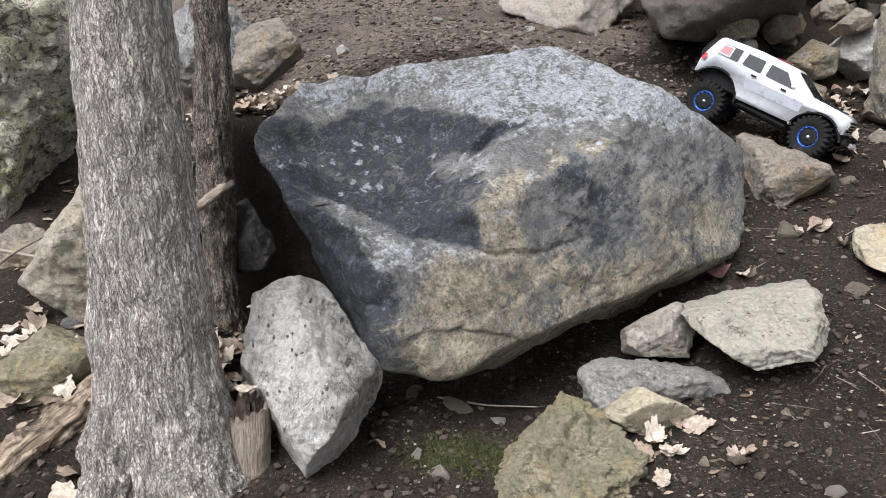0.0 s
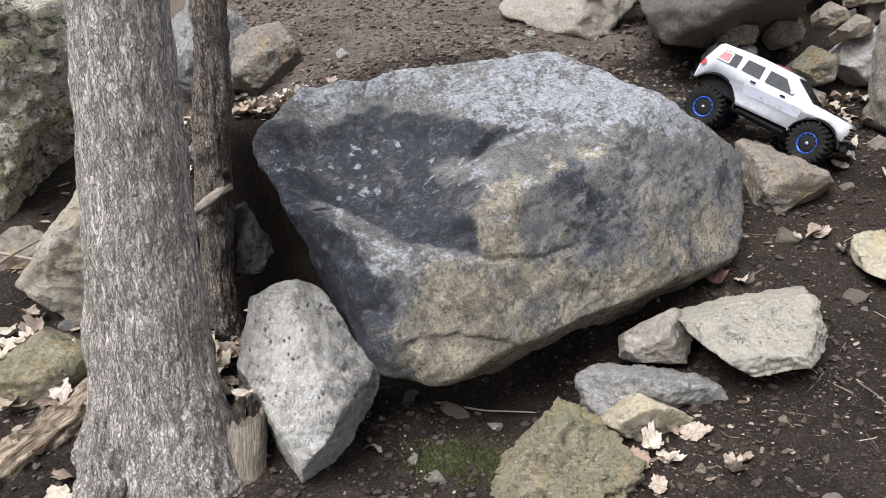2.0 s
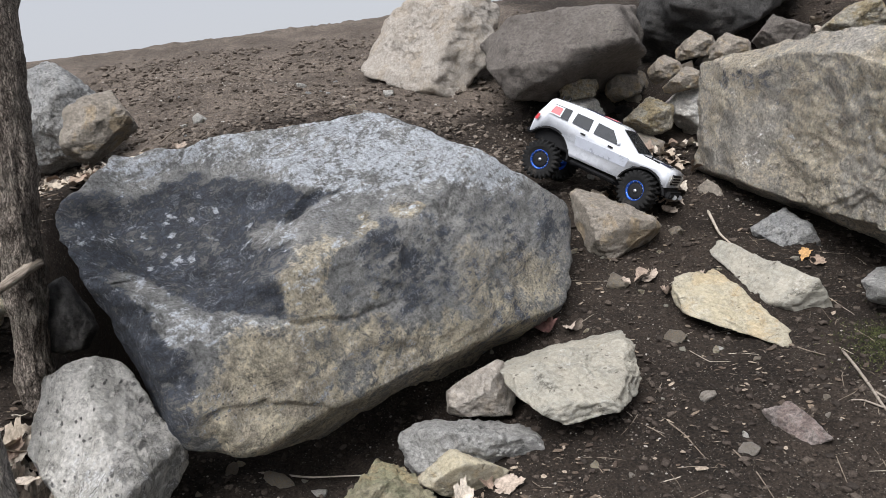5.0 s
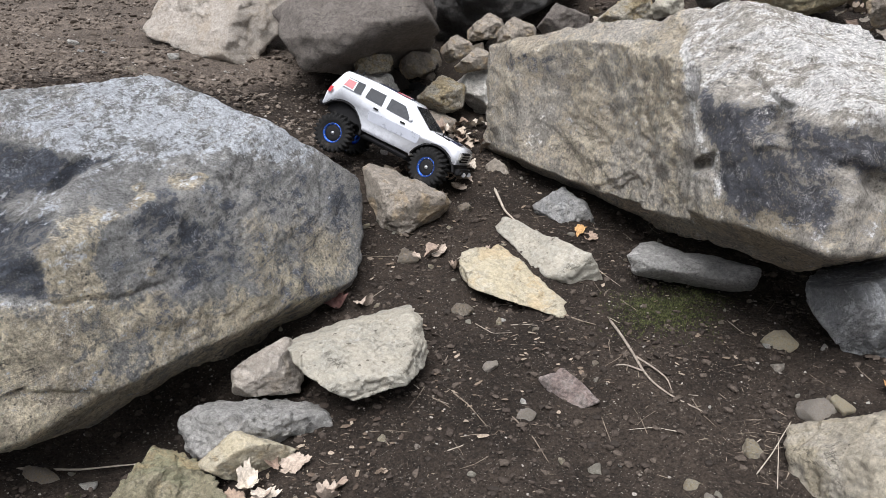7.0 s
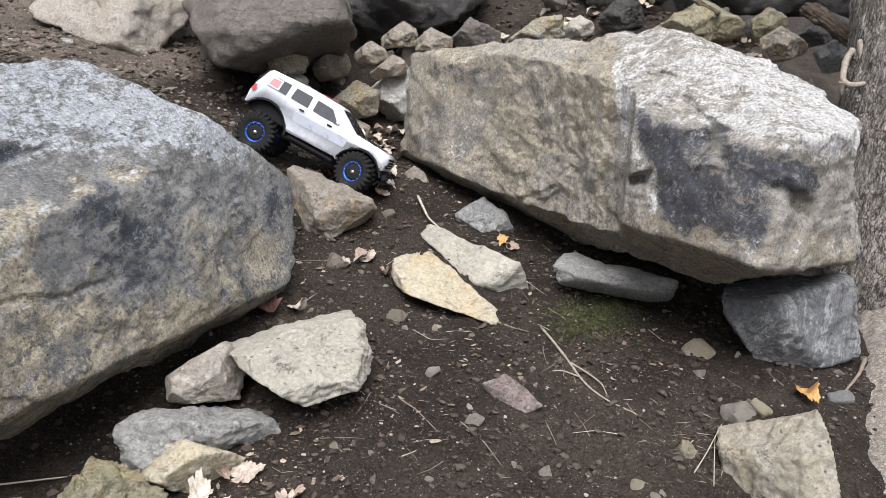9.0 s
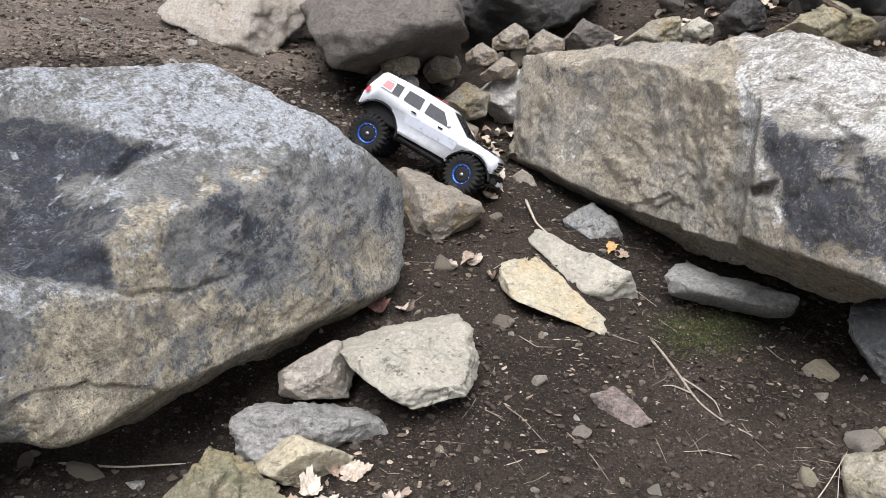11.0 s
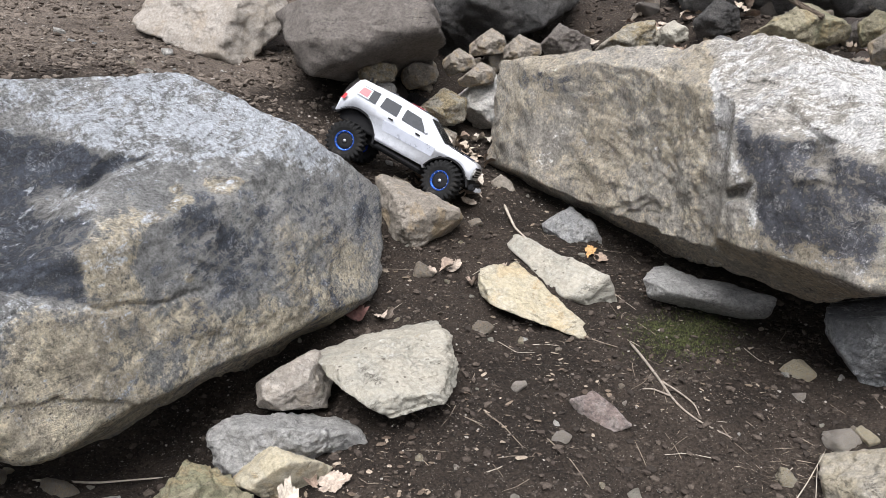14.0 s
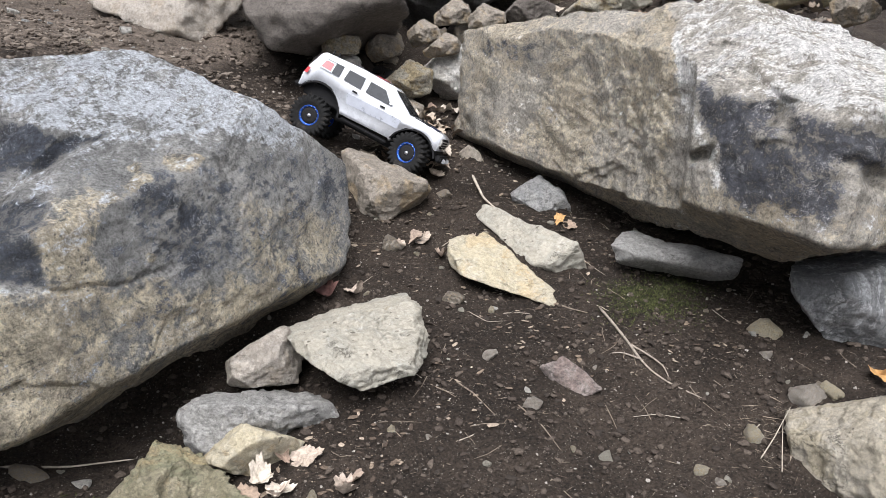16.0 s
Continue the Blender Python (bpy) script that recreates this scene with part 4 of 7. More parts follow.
rock("rock", (1.500, -0.620, 0.470), [(0.023, 0.009, 0.050), (-0.006, -0.003, 0.070), (0.082, 0.024, 0.072), (-0.070, -0.092, 0.069), (-0.025, 0.105, 0.046), (0.139, -0.079, 0.023), (-0.144, -0.018, 0.009), (0.092, 0.105, -0.010), (-0.010, -0.156, -0.053), (-0.044, 0.055, -0.038), (0.088, -0.026, -0.045), (-0.067, -0.054, -0.072), (-0.005, -0.003, -0.023), (-0.019, -0.019, -0.037)], 110.0, LAYERED, rough=0.05, layers=0.04, tilt=(-0.2, 0.3, 1), seed=13.0, label="long grey rock under the angular boulder")
rock("rock", (1.660, -1.000, 0.480), [(-0.029, -0.007, 0.138), (-0.017, 0.027, 0.085), (0.064, 0.043, 0.067), (-0.099, -0.113, 0.101), (-0.024, 0.118, 0.059), (0.133, -0.113, 0.050), (-0.140, -0.016, 0.025), (0.092, 0.105, 0.009), (-0.044, -0.154, 0.008), (-0.054, 0.066, -0.011), (0.130, -0.009, -0.043), (-0.080, -0.066, -0.057), (0.017, 0.106, -0.073), (0.015, -0.044, -0.103), (-0.040, 0.030, -0.041), (0.033, 0.019, -0.103)], 461.5, BLOCK, level=6, rough=0.03, seed=14.0, label="blocky blue-grey rock propping the angular boulder")
rock("rock", (1.380, -1.360, 0.360), [(0.004, -0.003, 0.001), (-0.056, 0.030, 0.088), (0.083, 0.024, 0.072), (-0.056, -0.093, 0.057), (0.009, 0.050, 0.081), (0.104, -0.076, 0.028), (-0.131, -0.015, 0.012), (0.089, 0.102, -0.010), (0.003, -0.135, -0.029), (-0.096, 0.112, -0.056), (0.103, -0.007, -0.060), (-0.077, -0.066, -0.076), (0.011, 0.066, -0.084), (0.033, -0.032, -0.089)], 240.0, BUFF, stains=chips(20, 12, 0.12), level=6, rough=0.028, seed=15.0, label="pale lichened rock beside the tree root")
rock("rock", (1.030, -0.930, 0.360), [(0.006, -0.014, 0.036), (-0.014, -0.005, 0.051), (0.013, 0.001, 0.009), (-0.021, -0.035, 0.023), (0.002, 0.050, 0.015), (0.039, -0.029, 0.011), (-0.050, -0.016, -0.006), (0.033, 0.037, -0.004), (0.001, -0.048, -0.011), (-0.021, 0.016, -0.028), (0.040, -0.003, -0.023), (-0.027, -0.021, -0.029), (0.004, 0.025, -0.033), (0.002, -0.013, -0.018)], 330.0, RED, rough=0.06, seed=16.0, label="small pinkish rock lying in the earth")
rock("rock", (1.000, 0.550, 0.820), [(0.007, -0.039, 0.090), (-0.050, 0.025, 0.070), (0.080, 0.033, 0.072), (-0.038, -0.063, 0.042), (-0.016, 0.072, 0.028), (0.073, -0.070, 0.017), (-0.065, 0.006, 0.009), (0.055, 0.066, -0.007), (0.010, -0.087, -0.022), (-0.058, 0.060, -0.032), (0.061, -0.028, -0.050), (-0.030, 0.004, -0.041), (0.007, 0.053, -0.066), (0.018, -0.032, -0.088)], 415.4, WHITE, rough=0.05, seed=17.0, label="pale grey pointed rock on the slope")
rock("rock", (1.260, 0.480, 0.820), [(0.006, -0.020, 0.055), (-0.032, 0.017, 0.039), (0.051, 0.025, 0.055), (-0.030, -0.050, 0.034), (-0.012, 0.063, 0.024), (0.062, -0.057, 0.014), (-0.074, -0.008, 0.005), (0.048, 0.054, -0.005), (0.002, -0.068, -0.015), (-0.045, 0.048, -0.025), (0.061, -0.004, -0.036), (-0.028, -0.015, -0.034), (-0.002, 0.025, -0.038), (0.012, -0.019, -0.056)], 315.0, OCHRE, rough=0.05, seed=18.0, label="rounded ochre cobble on the slope")
rock("rock", (1.230, 0.440, 0.720), [(0.009, -0.011, 0.042), (-0.032, 0.004, 0.076), (0.048, 0.015, 0.042), (-0.028, -0.045, 0.031), (-0.002, 0.064, 0.018), (0.056, -0.040, 0.015), (-0.087, -0.016, 0.002), (0.046, 0.052, -0.005), (0.001, -0.058, -0.013), (-0.035, 0.040, -0.031), (0.062, -0.004, -0.036), (-0.032, -0.011, -0.029), (0.005, 0.031, -0.040), (0.013, -0.012, -0.038)], 291.9, BROWN, rough=0.04, seed=19.0, label="flat rounded tan cobble")
rock("rock", (1.430, 0.500, 0.830), [(-0.010, -0.043, 0.093), (-0.048, 0.022, 0.065), (0.079, 0.040, 0.049), (-0.036, -0.059, 0.040), (-0.015, 0.074, 0.028), (0.078, -0.060, 0.021), (-0.079, -0.009, 0.006), (0.053, 0.060, -0.006), (-0.000, -0.080, -0.017), (-0.040, 0.039, -0.029), (0.078, 0.004, -0.047), (-0.037, -0.021, -0.044), (0.008, 0.049, -0.063), (0.015, -0.025, -0.075)], 450.0, WHITE, rough=0.05, seed=20.0, label="square white rock beside the angular boulder")
rock("rock", (1.031, 0.517, 0.945), [(0.005, -0.000, 0.031), (-0.029, 0.012, 0.033), (0.041, 0.012, 0.036), (-0.024, -0.039, 0.026), (-0.009, 0.046, 0.018), (0.045, -0.034, 0.014), (-0.061, -0.007, 0.006), (0.036, 0.041, -0.004), (0.001, -0.049, -0.011), (-0.035, 0.039, -0.020), (0.051, -0.003, -0.030), (-0.032, -0.026, -0.035), (0.004, 0.030, -0.039), (0.004, -0.007, -0.038)], 525.0, OCHRE, rough=0.05, seed=21.0, label="small orange-brown rock behind the pointed one")
rock("boulder", (0.610, 1.255, 1.135), [(-0.018, -0.032, 0.183), (-0.106, 0.051, 0.179), (0.178, 0.057, 0.196), (-0.177, -0.006, 0.115), (-0.042, 0.210, 0.124), (0.202, -0.176, 0.102), (-0.273, -0.032, 0.085), (0.171, 0.195, 0.044), (0.062, -0.266, 0.026), (-0.154, 0.168, 0.006), (0.280, -0.017, -0.050), (-0.089, -0.090, 0.068), (0.035, 0.227, -0.097), (0.212, -0.231, -0.068), (-0.214, 0.066, -0.175), (0.113, 0.032, -0.091), (-0.084, -0.106, -0.251), (-0.026, 0.037, -0.136)], 97.4, PINK, level=6, rough=0.05, seed=22.0, label="large rounded tan boulder on the slope", category="boulder")
rock("boulder", (1.020, 0.850, 1.080), [(-0.001, 0.001, 0.129), (-0.060, 0.031, 0.118), (0.176, 0.066, 0.204), (-0.138, -0.213, 0.230), (-0.045, 0.227, 0.133), (0.270, -0.141, 0.149), (-0.249, -0.049, 0.129), (0.187, 0.213, 0.048), (-0.100, -0.447, -0.180), (-0.200, 0.209, -0.016), (0.306, -0.059, -0.020), (-0.297, -0.308, -0.170), (0.039, 0.248, -0.106), (0.057, -0.103, -0.218), (-0.171, 0.045, -0.093), (0.053, 0.037, -0.159), (-0.097, -0.405, -0.248), (-0.036, 0.014, -0.167)], 120.0, UMBER, level=6, rough=0.04, seed=23.0, label="large flat-topped brown boulder", category="boulder")
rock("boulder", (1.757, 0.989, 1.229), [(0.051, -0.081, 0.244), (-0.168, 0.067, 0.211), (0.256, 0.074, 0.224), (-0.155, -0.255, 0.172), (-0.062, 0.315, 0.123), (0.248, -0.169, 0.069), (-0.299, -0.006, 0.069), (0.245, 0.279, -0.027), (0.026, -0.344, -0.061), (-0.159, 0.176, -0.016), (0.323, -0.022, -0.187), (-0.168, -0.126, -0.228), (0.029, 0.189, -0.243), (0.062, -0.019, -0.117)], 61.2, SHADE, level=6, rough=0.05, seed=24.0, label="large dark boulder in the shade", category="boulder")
rock("rock", (1.360, -0.200, 0.550), [(0.009, -0.024, 0.056), (-0.019, 0.021, 0.040), (0.053, 0.011, 0.043), (-0.024, -0.043, 0.027), (-0.012, 0.063, 0.025), (0.073, -0.042, 0.041), (-0.079, -0.009, 0.006), (0.049, 0.056, -0.005), (-0.008, -0.075, -0.016), (-0.041, 0.029, -0.014), (0.071, 0.006, -0.046), (-0.025, -0.009, -0.030), (0.003, 0.033, -0.044), (0.009, -0.017, -0.059)], 357.1, GREY, rough=0.06, seed=25.0, label="grey rock under the angular boulder's end")
rock("rock", (1.280, 0.040, 0.620), [(0.006, -0.014, 0.040), (-0.024, 0.012, 0.034), (0.029, 0.008, 0.026), (-0.013, -0.025, 0.015), (-0.007, 0.033, 0.013), (0.032, -0.015, 0.018), (-0.033, -0.002, 0.003), (0.025, 0.028, -0.003), (-0.005, -0.038, -0.006), (-0.021, 0.018, -0.006), (0.041, 0.004, -0.024), (-0.025, -0.020, -0.026), (0.004, 0.025, -0.033), (-0.001, -0.007, -0.032)], 525.0, BROWN, rough=0.05, seed=26.0, label="small upright brown stone")
rock("boulder", (-1.130, -0.016, 0.855), [(0.055, -0.122, 0.316), (-0.181, 0.101, 0.241), (0.248, 0.111, 0.201), (-0.122, -0.192, 0.127), (-0.047, 0.238, 0.093), (0.198, -0.157, 0.033), (-0.205, -0.027, 0.027), (0.141, 0.107, 0.004), (0.005, -0.248, -0.054), (-0.162, 0.170, -0.089), (0.124, -0.005, -0.057), (-0.197, -0.166, -0.186), (0.023, 0.140, -0.210), (0.059, -0.076, -0.262)], 93.8, MOSSY, level=6, rough=0.09, grain=0.12, seed=27.0, label="tall mossy pitted boulder behind the tree", category="boulder")
rock("rock", (-0.791, -0.415, 0.592), [(0.027, -0.069, 0.186), (-0.078, -0.021, 0.067), (0.125, 0.049, 0.119), (-0.090, -0.147, 0.099), (-0.035, 0.180, 0.072), (0.158, -0.116, 0.043), (-0.198, -0.021, 0.014), (0.130, 0.148, -0.015), (0.004, -0.197, -0.042), (-0.129, 0.135, -0.071), (0.139, 0.011, -0.085), (-0.092, -0.076, -0.095), (0.019, 0.123, -0.157), (0.027, -0.064, -0.170)], 140.0, BUFF, level=6, rough=0.05, seed=28.0, label="tan rock with dark stains behind the tree")
rock("rock", (-0.808, -0.704, 0.444), [(0.013, -0.033, 0.087), (-0.033, 0.002, 0.051), (0.027, 0.028, 0.058), (-0.059, -0.103, 0.071), (-0.020, 0.106, 0.043), (0.114, -0.083, 0.031), (-0.148, -0.016, 0.011), (0.097, 0.110, -0.011), (0.002, -0.137, -0.030), (-0.089, 0.093, -0.049), (0.070, -0.017, -0.061), (-0.073, -0.059, -0.078), (0.012, 0.040, -0.074), (-0.022, -0.035, -0.063)], 170.3, GREEN, rough=0.04, seed=29.0, label="smooth rounded grey-green rock")
rock("rock", (-0.722, 0.656, 0.984), [(0.028, -0.065, 0.149), (-0.097, 0.044, 0.121), (0.092, 0.022, 0.091), (-0.068, -0.108, 0.075), (-0.027, 0.138, 0.054), (0.123, -0.090, 0.034), (-0.164, -0.018, 0.018), (0.100, 0.113, -0.013), (0.003, -0.146, -0.032), (-0.101, 0.110, -0.053), (0.126, -0.002, -0.073), (-0.105, -0.100, -0.111), (0.021, 0.095, -0.117), (0.042, -0.048, -0.140)], 182.6, GREY, rough=0.05, seed=30.0, label="grey rock on the slope behind the trees")

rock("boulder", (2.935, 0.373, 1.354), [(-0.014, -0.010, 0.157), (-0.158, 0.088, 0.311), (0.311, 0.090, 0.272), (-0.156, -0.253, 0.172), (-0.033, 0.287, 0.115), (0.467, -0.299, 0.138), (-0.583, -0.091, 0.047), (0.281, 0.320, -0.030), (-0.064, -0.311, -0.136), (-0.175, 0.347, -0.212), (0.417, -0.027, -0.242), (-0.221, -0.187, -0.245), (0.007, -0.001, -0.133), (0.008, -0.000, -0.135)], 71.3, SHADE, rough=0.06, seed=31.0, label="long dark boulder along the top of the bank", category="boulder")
rock("rock", (1.490, 0.354, 1.036), [(0.009, -0.011, 0.042), (-0.027, 0.015, 0.032), (0.044, 0.013, 0.039), (-0.027, -0.044, 0.030), (-0.011, 0.054, 0.021), (0.053, -0.040, 0.014), (-0.065, -0.006, 0.003), (0.043, 0.048, -0.005), (0.001, -0.058, -0.013), (-0.039, 0.033, -0.018), (0.057, -0.004, -0.033), (-0.036, -0.029, -0.039), (0.005, 0.033, -0.043), (0.011, -0.007, -0.031)], 333.3, BROWN, rough=0.05, seed=32.0, label="tan rock among the heap behind the boulders")
rock("rock", (1.490, 0.599, 1.044), [(0.007, -0.018, 0.048), (-0.024, 0.012, 0.033), (0.046, 0.014, 0.040), (-0.027, -0.044, 0.030), (-0.011, 0.054, 0.021), (0.051, -0.037, 0.013), (-0.066, -0.006, 0.004), (0.043, 0.048, -0.005), (0.001, -0.058, -0.013), (-0.040, 0.039, -0.020), (0.056, -0.004, -0.032), (-0.036, -0.029, -0.039), (0.005, 0.033, -0.042), (0.003, -0.003, -0.033)], 400.0, BROWN, rough=0.05, seed=33.0, label="grey rock among the heap behind the boulders")
rock("rock", (1.731, 0.468, 1.088), [(0.011, -0.007, 0.034), (-0.030, 0.018, 0.029), (0.057, 0.017, 0.050), (-0.030, -0.050, 0.034), (-0.011, 0.056, 0.022), (0.068, -0.048, 0.029), (-0.089, -0.010, 0.006), (0.049, 0.056, -0.005), (-0.010, -0.065, -0.005), (-0.050, 0.058, -0.027), (0.083, 0.007, -0.048), (-0.043, -0.035, -0.047), (0.005, 0.036, -0.047), (-0.002, -0.006, -0.061)], 428.6, UMBER, rough=0.05, seed=34.0, label="angular grey rock on the bank")
rock("rock", (1.813, 0.179, 1.098), [(-0.010, 0.004, 0.043), (-0.024, 0.017, 0.034), (0.063, 0.019, 0.055), (-0.034, -0.055, 0.037), (-0.012, 0.064, 0.025), (0.064, -0.048, 0.016), (-0.103, -0.015, 0.011), (0.056, 0.063, -0.006), (0.002, -0.068, -0.015), (-0.051, 0.084, -0.040), (0.079, -0.005, -0.046), (-0.040, -0.035, -0.053), (0.003, 0.033, -0.048), (0.013, -0.013, -0.048)], 313.0, OCHRE, rough=0.08, layers=0.05, seed=35.0, label="cracked yellow-brown rock on the bank")
rock("rock", (1.928, 0.117, 1.121), [(0.008, -0.012, 0.036), (-0.015, 0.012, 0.026), (0.038, 0.011, 0.033), (-0.022, -0.037, 0.025), (-0.009, 0.045, 0.018), (0.042, -0.030, 0.010), (-0.058, -0.006, 0.004), (0.036, 0.041, -0.004), (0.001, -0.048, -0.010), (-0.032, 0.031, -0.014), (0.048, -0.003, -0.028), (-0.030, -0.024, -0.032), (0.004, 0.027, -0.035), (0.006, -0.006, -0.032)], 400.0, CREAM, rough=0.05, seed=36.0, label="small cream cobble on the bank")
rock("rock", (2.287, -0.088, 1.157), [(0.008, -0.023, 0.063), (-0.028, 0.025, 0.056), (0.097, 0.028, 0.085), (-0.045, -0.075, 0.051), (-0.015, 0.075, 0.029), (0.122, -0.091, 0.037), (-0.170, -0.019, 0.013), (0.084, 0.095, -0.009), (-0.004, -0.080, -0.019), (-0.079, 0.101, -0.054), (0.130, -0.009, -0.075), (-0.063, -0.049, -0.069), (-0.004, 0.025, -0.052), (0.011, -0.022, -0.066)], 290.3, GREEN, rough=0.06, layers=0.05, seed=37.0, label="flat grey slab of rock on the bank")
rock("rock", (1.229, 0.600, 0.934), [(0.010, -0.007, 0.036), (-0.029, 0.013, 0.038), (0.038, 0.012, 0.034), (-0.024, -0.039, 0.026), (-0.009, 0.046, 0.018), (0.044, -0.032, 0.012), (-0.065, -0.009, 0.008), (0.036, 0.041, -0.004), (0.001, -0.049, -0.011), (-0.035, 0.044, -0.021), (0.049, -0.003, -0.028), (-0.032, -0.027, -0.036), (0.005, 0.030, -0.039), (0.011, -0.010, -0.040)], 375.0, BROWN, rough=0.05, seed=38.0, label="brown rock in the shaded heap")
rock("rock", (1.368, 0.593, 0.985), [(0.009, -0.014, 0.037), (-0.020, 0.010, 0.026), (0.030, 0.005, 0.028), (-0.022, -0.037, 0.025), (-0.009, 0.046, 0.018), (0.043, -0.034, 0.017), (-0.049, -0.005, 0.004), (0.033, 0.037, -0.004), (0.001, -0.049, -0.011), (-0.032, 0.034, -0.018), (0.044, -0.001, -0.028), (-0.030, -0.024, -0.032), (0.005, 0.030, -0.039), (0.011, -0.010, -0.040)], 480.0, BROWN, rough=0.05, seed=39.0, label="small brown rock in the shaded heap")
rock("rock", (1.380, 0.453, 0.949), [(0.004, -0.012, 0.031), (-0.014, 0.008, 0.019), (0.036, 0.011, 0.032), (-0.022, -0.035, 0.024), (-0.009, 0.043, 0.017), (0.044, -0.032, 0.012), (-0.064, -0.009, 0.007), (0.036, 0.041, -0.004), (0.001, -0.048, -0.011), (-0.034, 0.046, -0.023), (0.050, -0.002, -0.028), (-0.027, -0.026, -0.033), (0.004, 0.024, -0.031), (0.002, -0.010, -0.037)], 514.3, BROWN, rough=0.05, seed=40.0, label="flat brown rock in the shaded heap")
rock("rock", (2.454, -0.245, 1.171), [(0.010, -0.018, 0.046), (-0.023, 0.017, 0.036), (0.048, 0.014, 0.042), (-0.028, -0.046, 0.031), (-0.010, 0.047, 0.020), (0.043, -0.034, 0.011), (-0.069, -0.007, 0.005), (0.043, 0.048, -0.005), (0.004, -0.051, -0.010), (-0.034, 0.037, -0.018), (0.058, -0.004, -0.034), (-0.038, -0.030, -0.041), (0.006, 0.037, -0.047), (0.011, -0.013, -0.039)], 252.6, GREEN, rough=0.05, seed=41.0, label="rounded greenish rock on the bank")
rock("rock", (2.306, -0.416, 1.117), [(0.011, -0.016, 0.035), (-0.015, 0.018, 0.032), (0.046, 0.013, 0.040), (-0.027, -0.044, 0.030), (-0.011, 0.053, 0.020), (0.060, -0.042, 0.023), (-0.069, -0.007, 0.005), (0.043, 0.048, -0.005), (-0.002, -0.061, -0.013), (-0.035, 0.040, -0.019), (0.058, -0.003, -0.033), (-0.036, -0.029, -0.039), (0.005, 0.033, -0.042), (0.007, -0.018, -0.054)], 500.0, BROWN, rough=0.05, seed=42.0, label="angular grey rock among dead leaves")
rock("rock", (2.456, -0.514, 1.094), [(0.005, -0.018, 0.049), (-0.014, 0.020, 0.031), (0.050, 0.015, 0.044), (-0.028, -0.046, 0.031), (-0.011, 0.054, 0.021), (0.061, -0.043, 0.018), (-0.079, -0.009, 0.006), (0.046, 0.052, -0.005), (-0.001, -0.060, -0.014), (-0.035, 0.040, -0.020), (0.064, -0.004, -0.037), (-0.039, -0.031, -0.041), (0.003, 0.032, -0.038), (0.012, -0.016, -0.051)], 473.7, GREY, rough=0.05, seed=43.0, label="pale grey rock beside the tree")
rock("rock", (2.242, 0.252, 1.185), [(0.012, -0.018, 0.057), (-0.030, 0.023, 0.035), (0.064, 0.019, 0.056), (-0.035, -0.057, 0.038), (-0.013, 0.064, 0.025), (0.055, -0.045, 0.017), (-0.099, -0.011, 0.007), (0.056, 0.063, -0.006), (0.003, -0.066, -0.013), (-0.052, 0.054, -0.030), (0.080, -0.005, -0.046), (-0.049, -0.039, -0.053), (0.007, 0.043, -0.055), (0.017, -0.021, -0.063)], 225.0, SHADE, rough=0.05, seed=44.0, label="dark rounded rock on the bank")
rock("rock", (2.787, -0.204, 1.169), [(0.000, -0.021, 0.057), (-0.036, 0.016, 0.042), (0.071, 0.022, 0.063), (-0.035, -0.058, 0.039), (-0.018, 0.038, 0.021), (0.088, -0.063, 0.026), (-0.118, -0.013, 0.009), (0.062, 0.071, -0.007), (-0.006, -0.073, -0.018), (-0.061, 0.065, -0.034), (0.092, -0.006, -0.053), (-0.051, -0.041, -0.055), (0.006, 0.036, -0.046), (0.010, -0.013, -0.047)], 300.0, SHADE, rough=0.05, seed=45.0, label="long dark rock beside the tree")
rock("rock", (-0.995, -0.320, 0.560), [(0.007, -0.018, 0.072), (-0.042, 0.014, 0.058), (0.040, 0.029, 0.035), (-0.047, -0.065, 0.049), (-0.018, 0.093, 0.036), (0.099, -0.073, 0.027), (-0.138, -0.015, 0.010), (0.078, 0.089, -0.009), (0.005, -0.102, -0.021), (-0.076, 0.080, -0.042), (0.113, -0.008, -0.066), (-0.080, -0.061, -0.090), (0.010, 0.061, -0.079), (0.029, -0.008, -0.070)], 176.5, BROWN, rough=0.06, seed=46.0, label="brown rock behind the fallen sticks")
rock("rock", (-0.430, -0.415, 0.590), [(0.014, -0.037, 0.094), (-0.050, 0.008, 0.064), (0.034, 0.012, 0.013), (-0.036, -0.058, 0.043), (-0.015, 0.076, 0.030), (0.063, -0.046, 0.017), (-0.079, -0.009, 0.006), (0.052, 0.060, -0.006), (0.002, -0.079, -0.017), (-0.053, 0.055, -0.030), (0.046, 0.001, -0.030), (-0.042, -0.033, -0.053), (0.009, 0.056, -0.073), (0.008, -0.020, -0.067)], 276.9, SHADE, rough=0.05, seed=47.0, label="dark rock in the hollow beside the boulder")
rock("rock", (-0.655, -0.003, 0.731), [(0.008, -0.021, 0.056), (-0.014, 0.001, 0.030), (0.036, 0.014, 0.024), (-0.028, -0.046, 0.031), (-0.011, 0.055, 0.022), (0.052, -0.038, 0.014), (-0.069, -0.007, 0.005), (0.043, 0.048, -0.005), (0.001, -0.059, -0.013), (-0.041, 0.042, -0.023), (0.059, -0.004, -0.034), (-0.041, -0.028, -0.037), (0.007, 0.042, -0.049), (0.016, -0.025, -0.061)], 378.9, GREY, rough=0.05, seed=48.0, label="pale grey rock between the two trees")
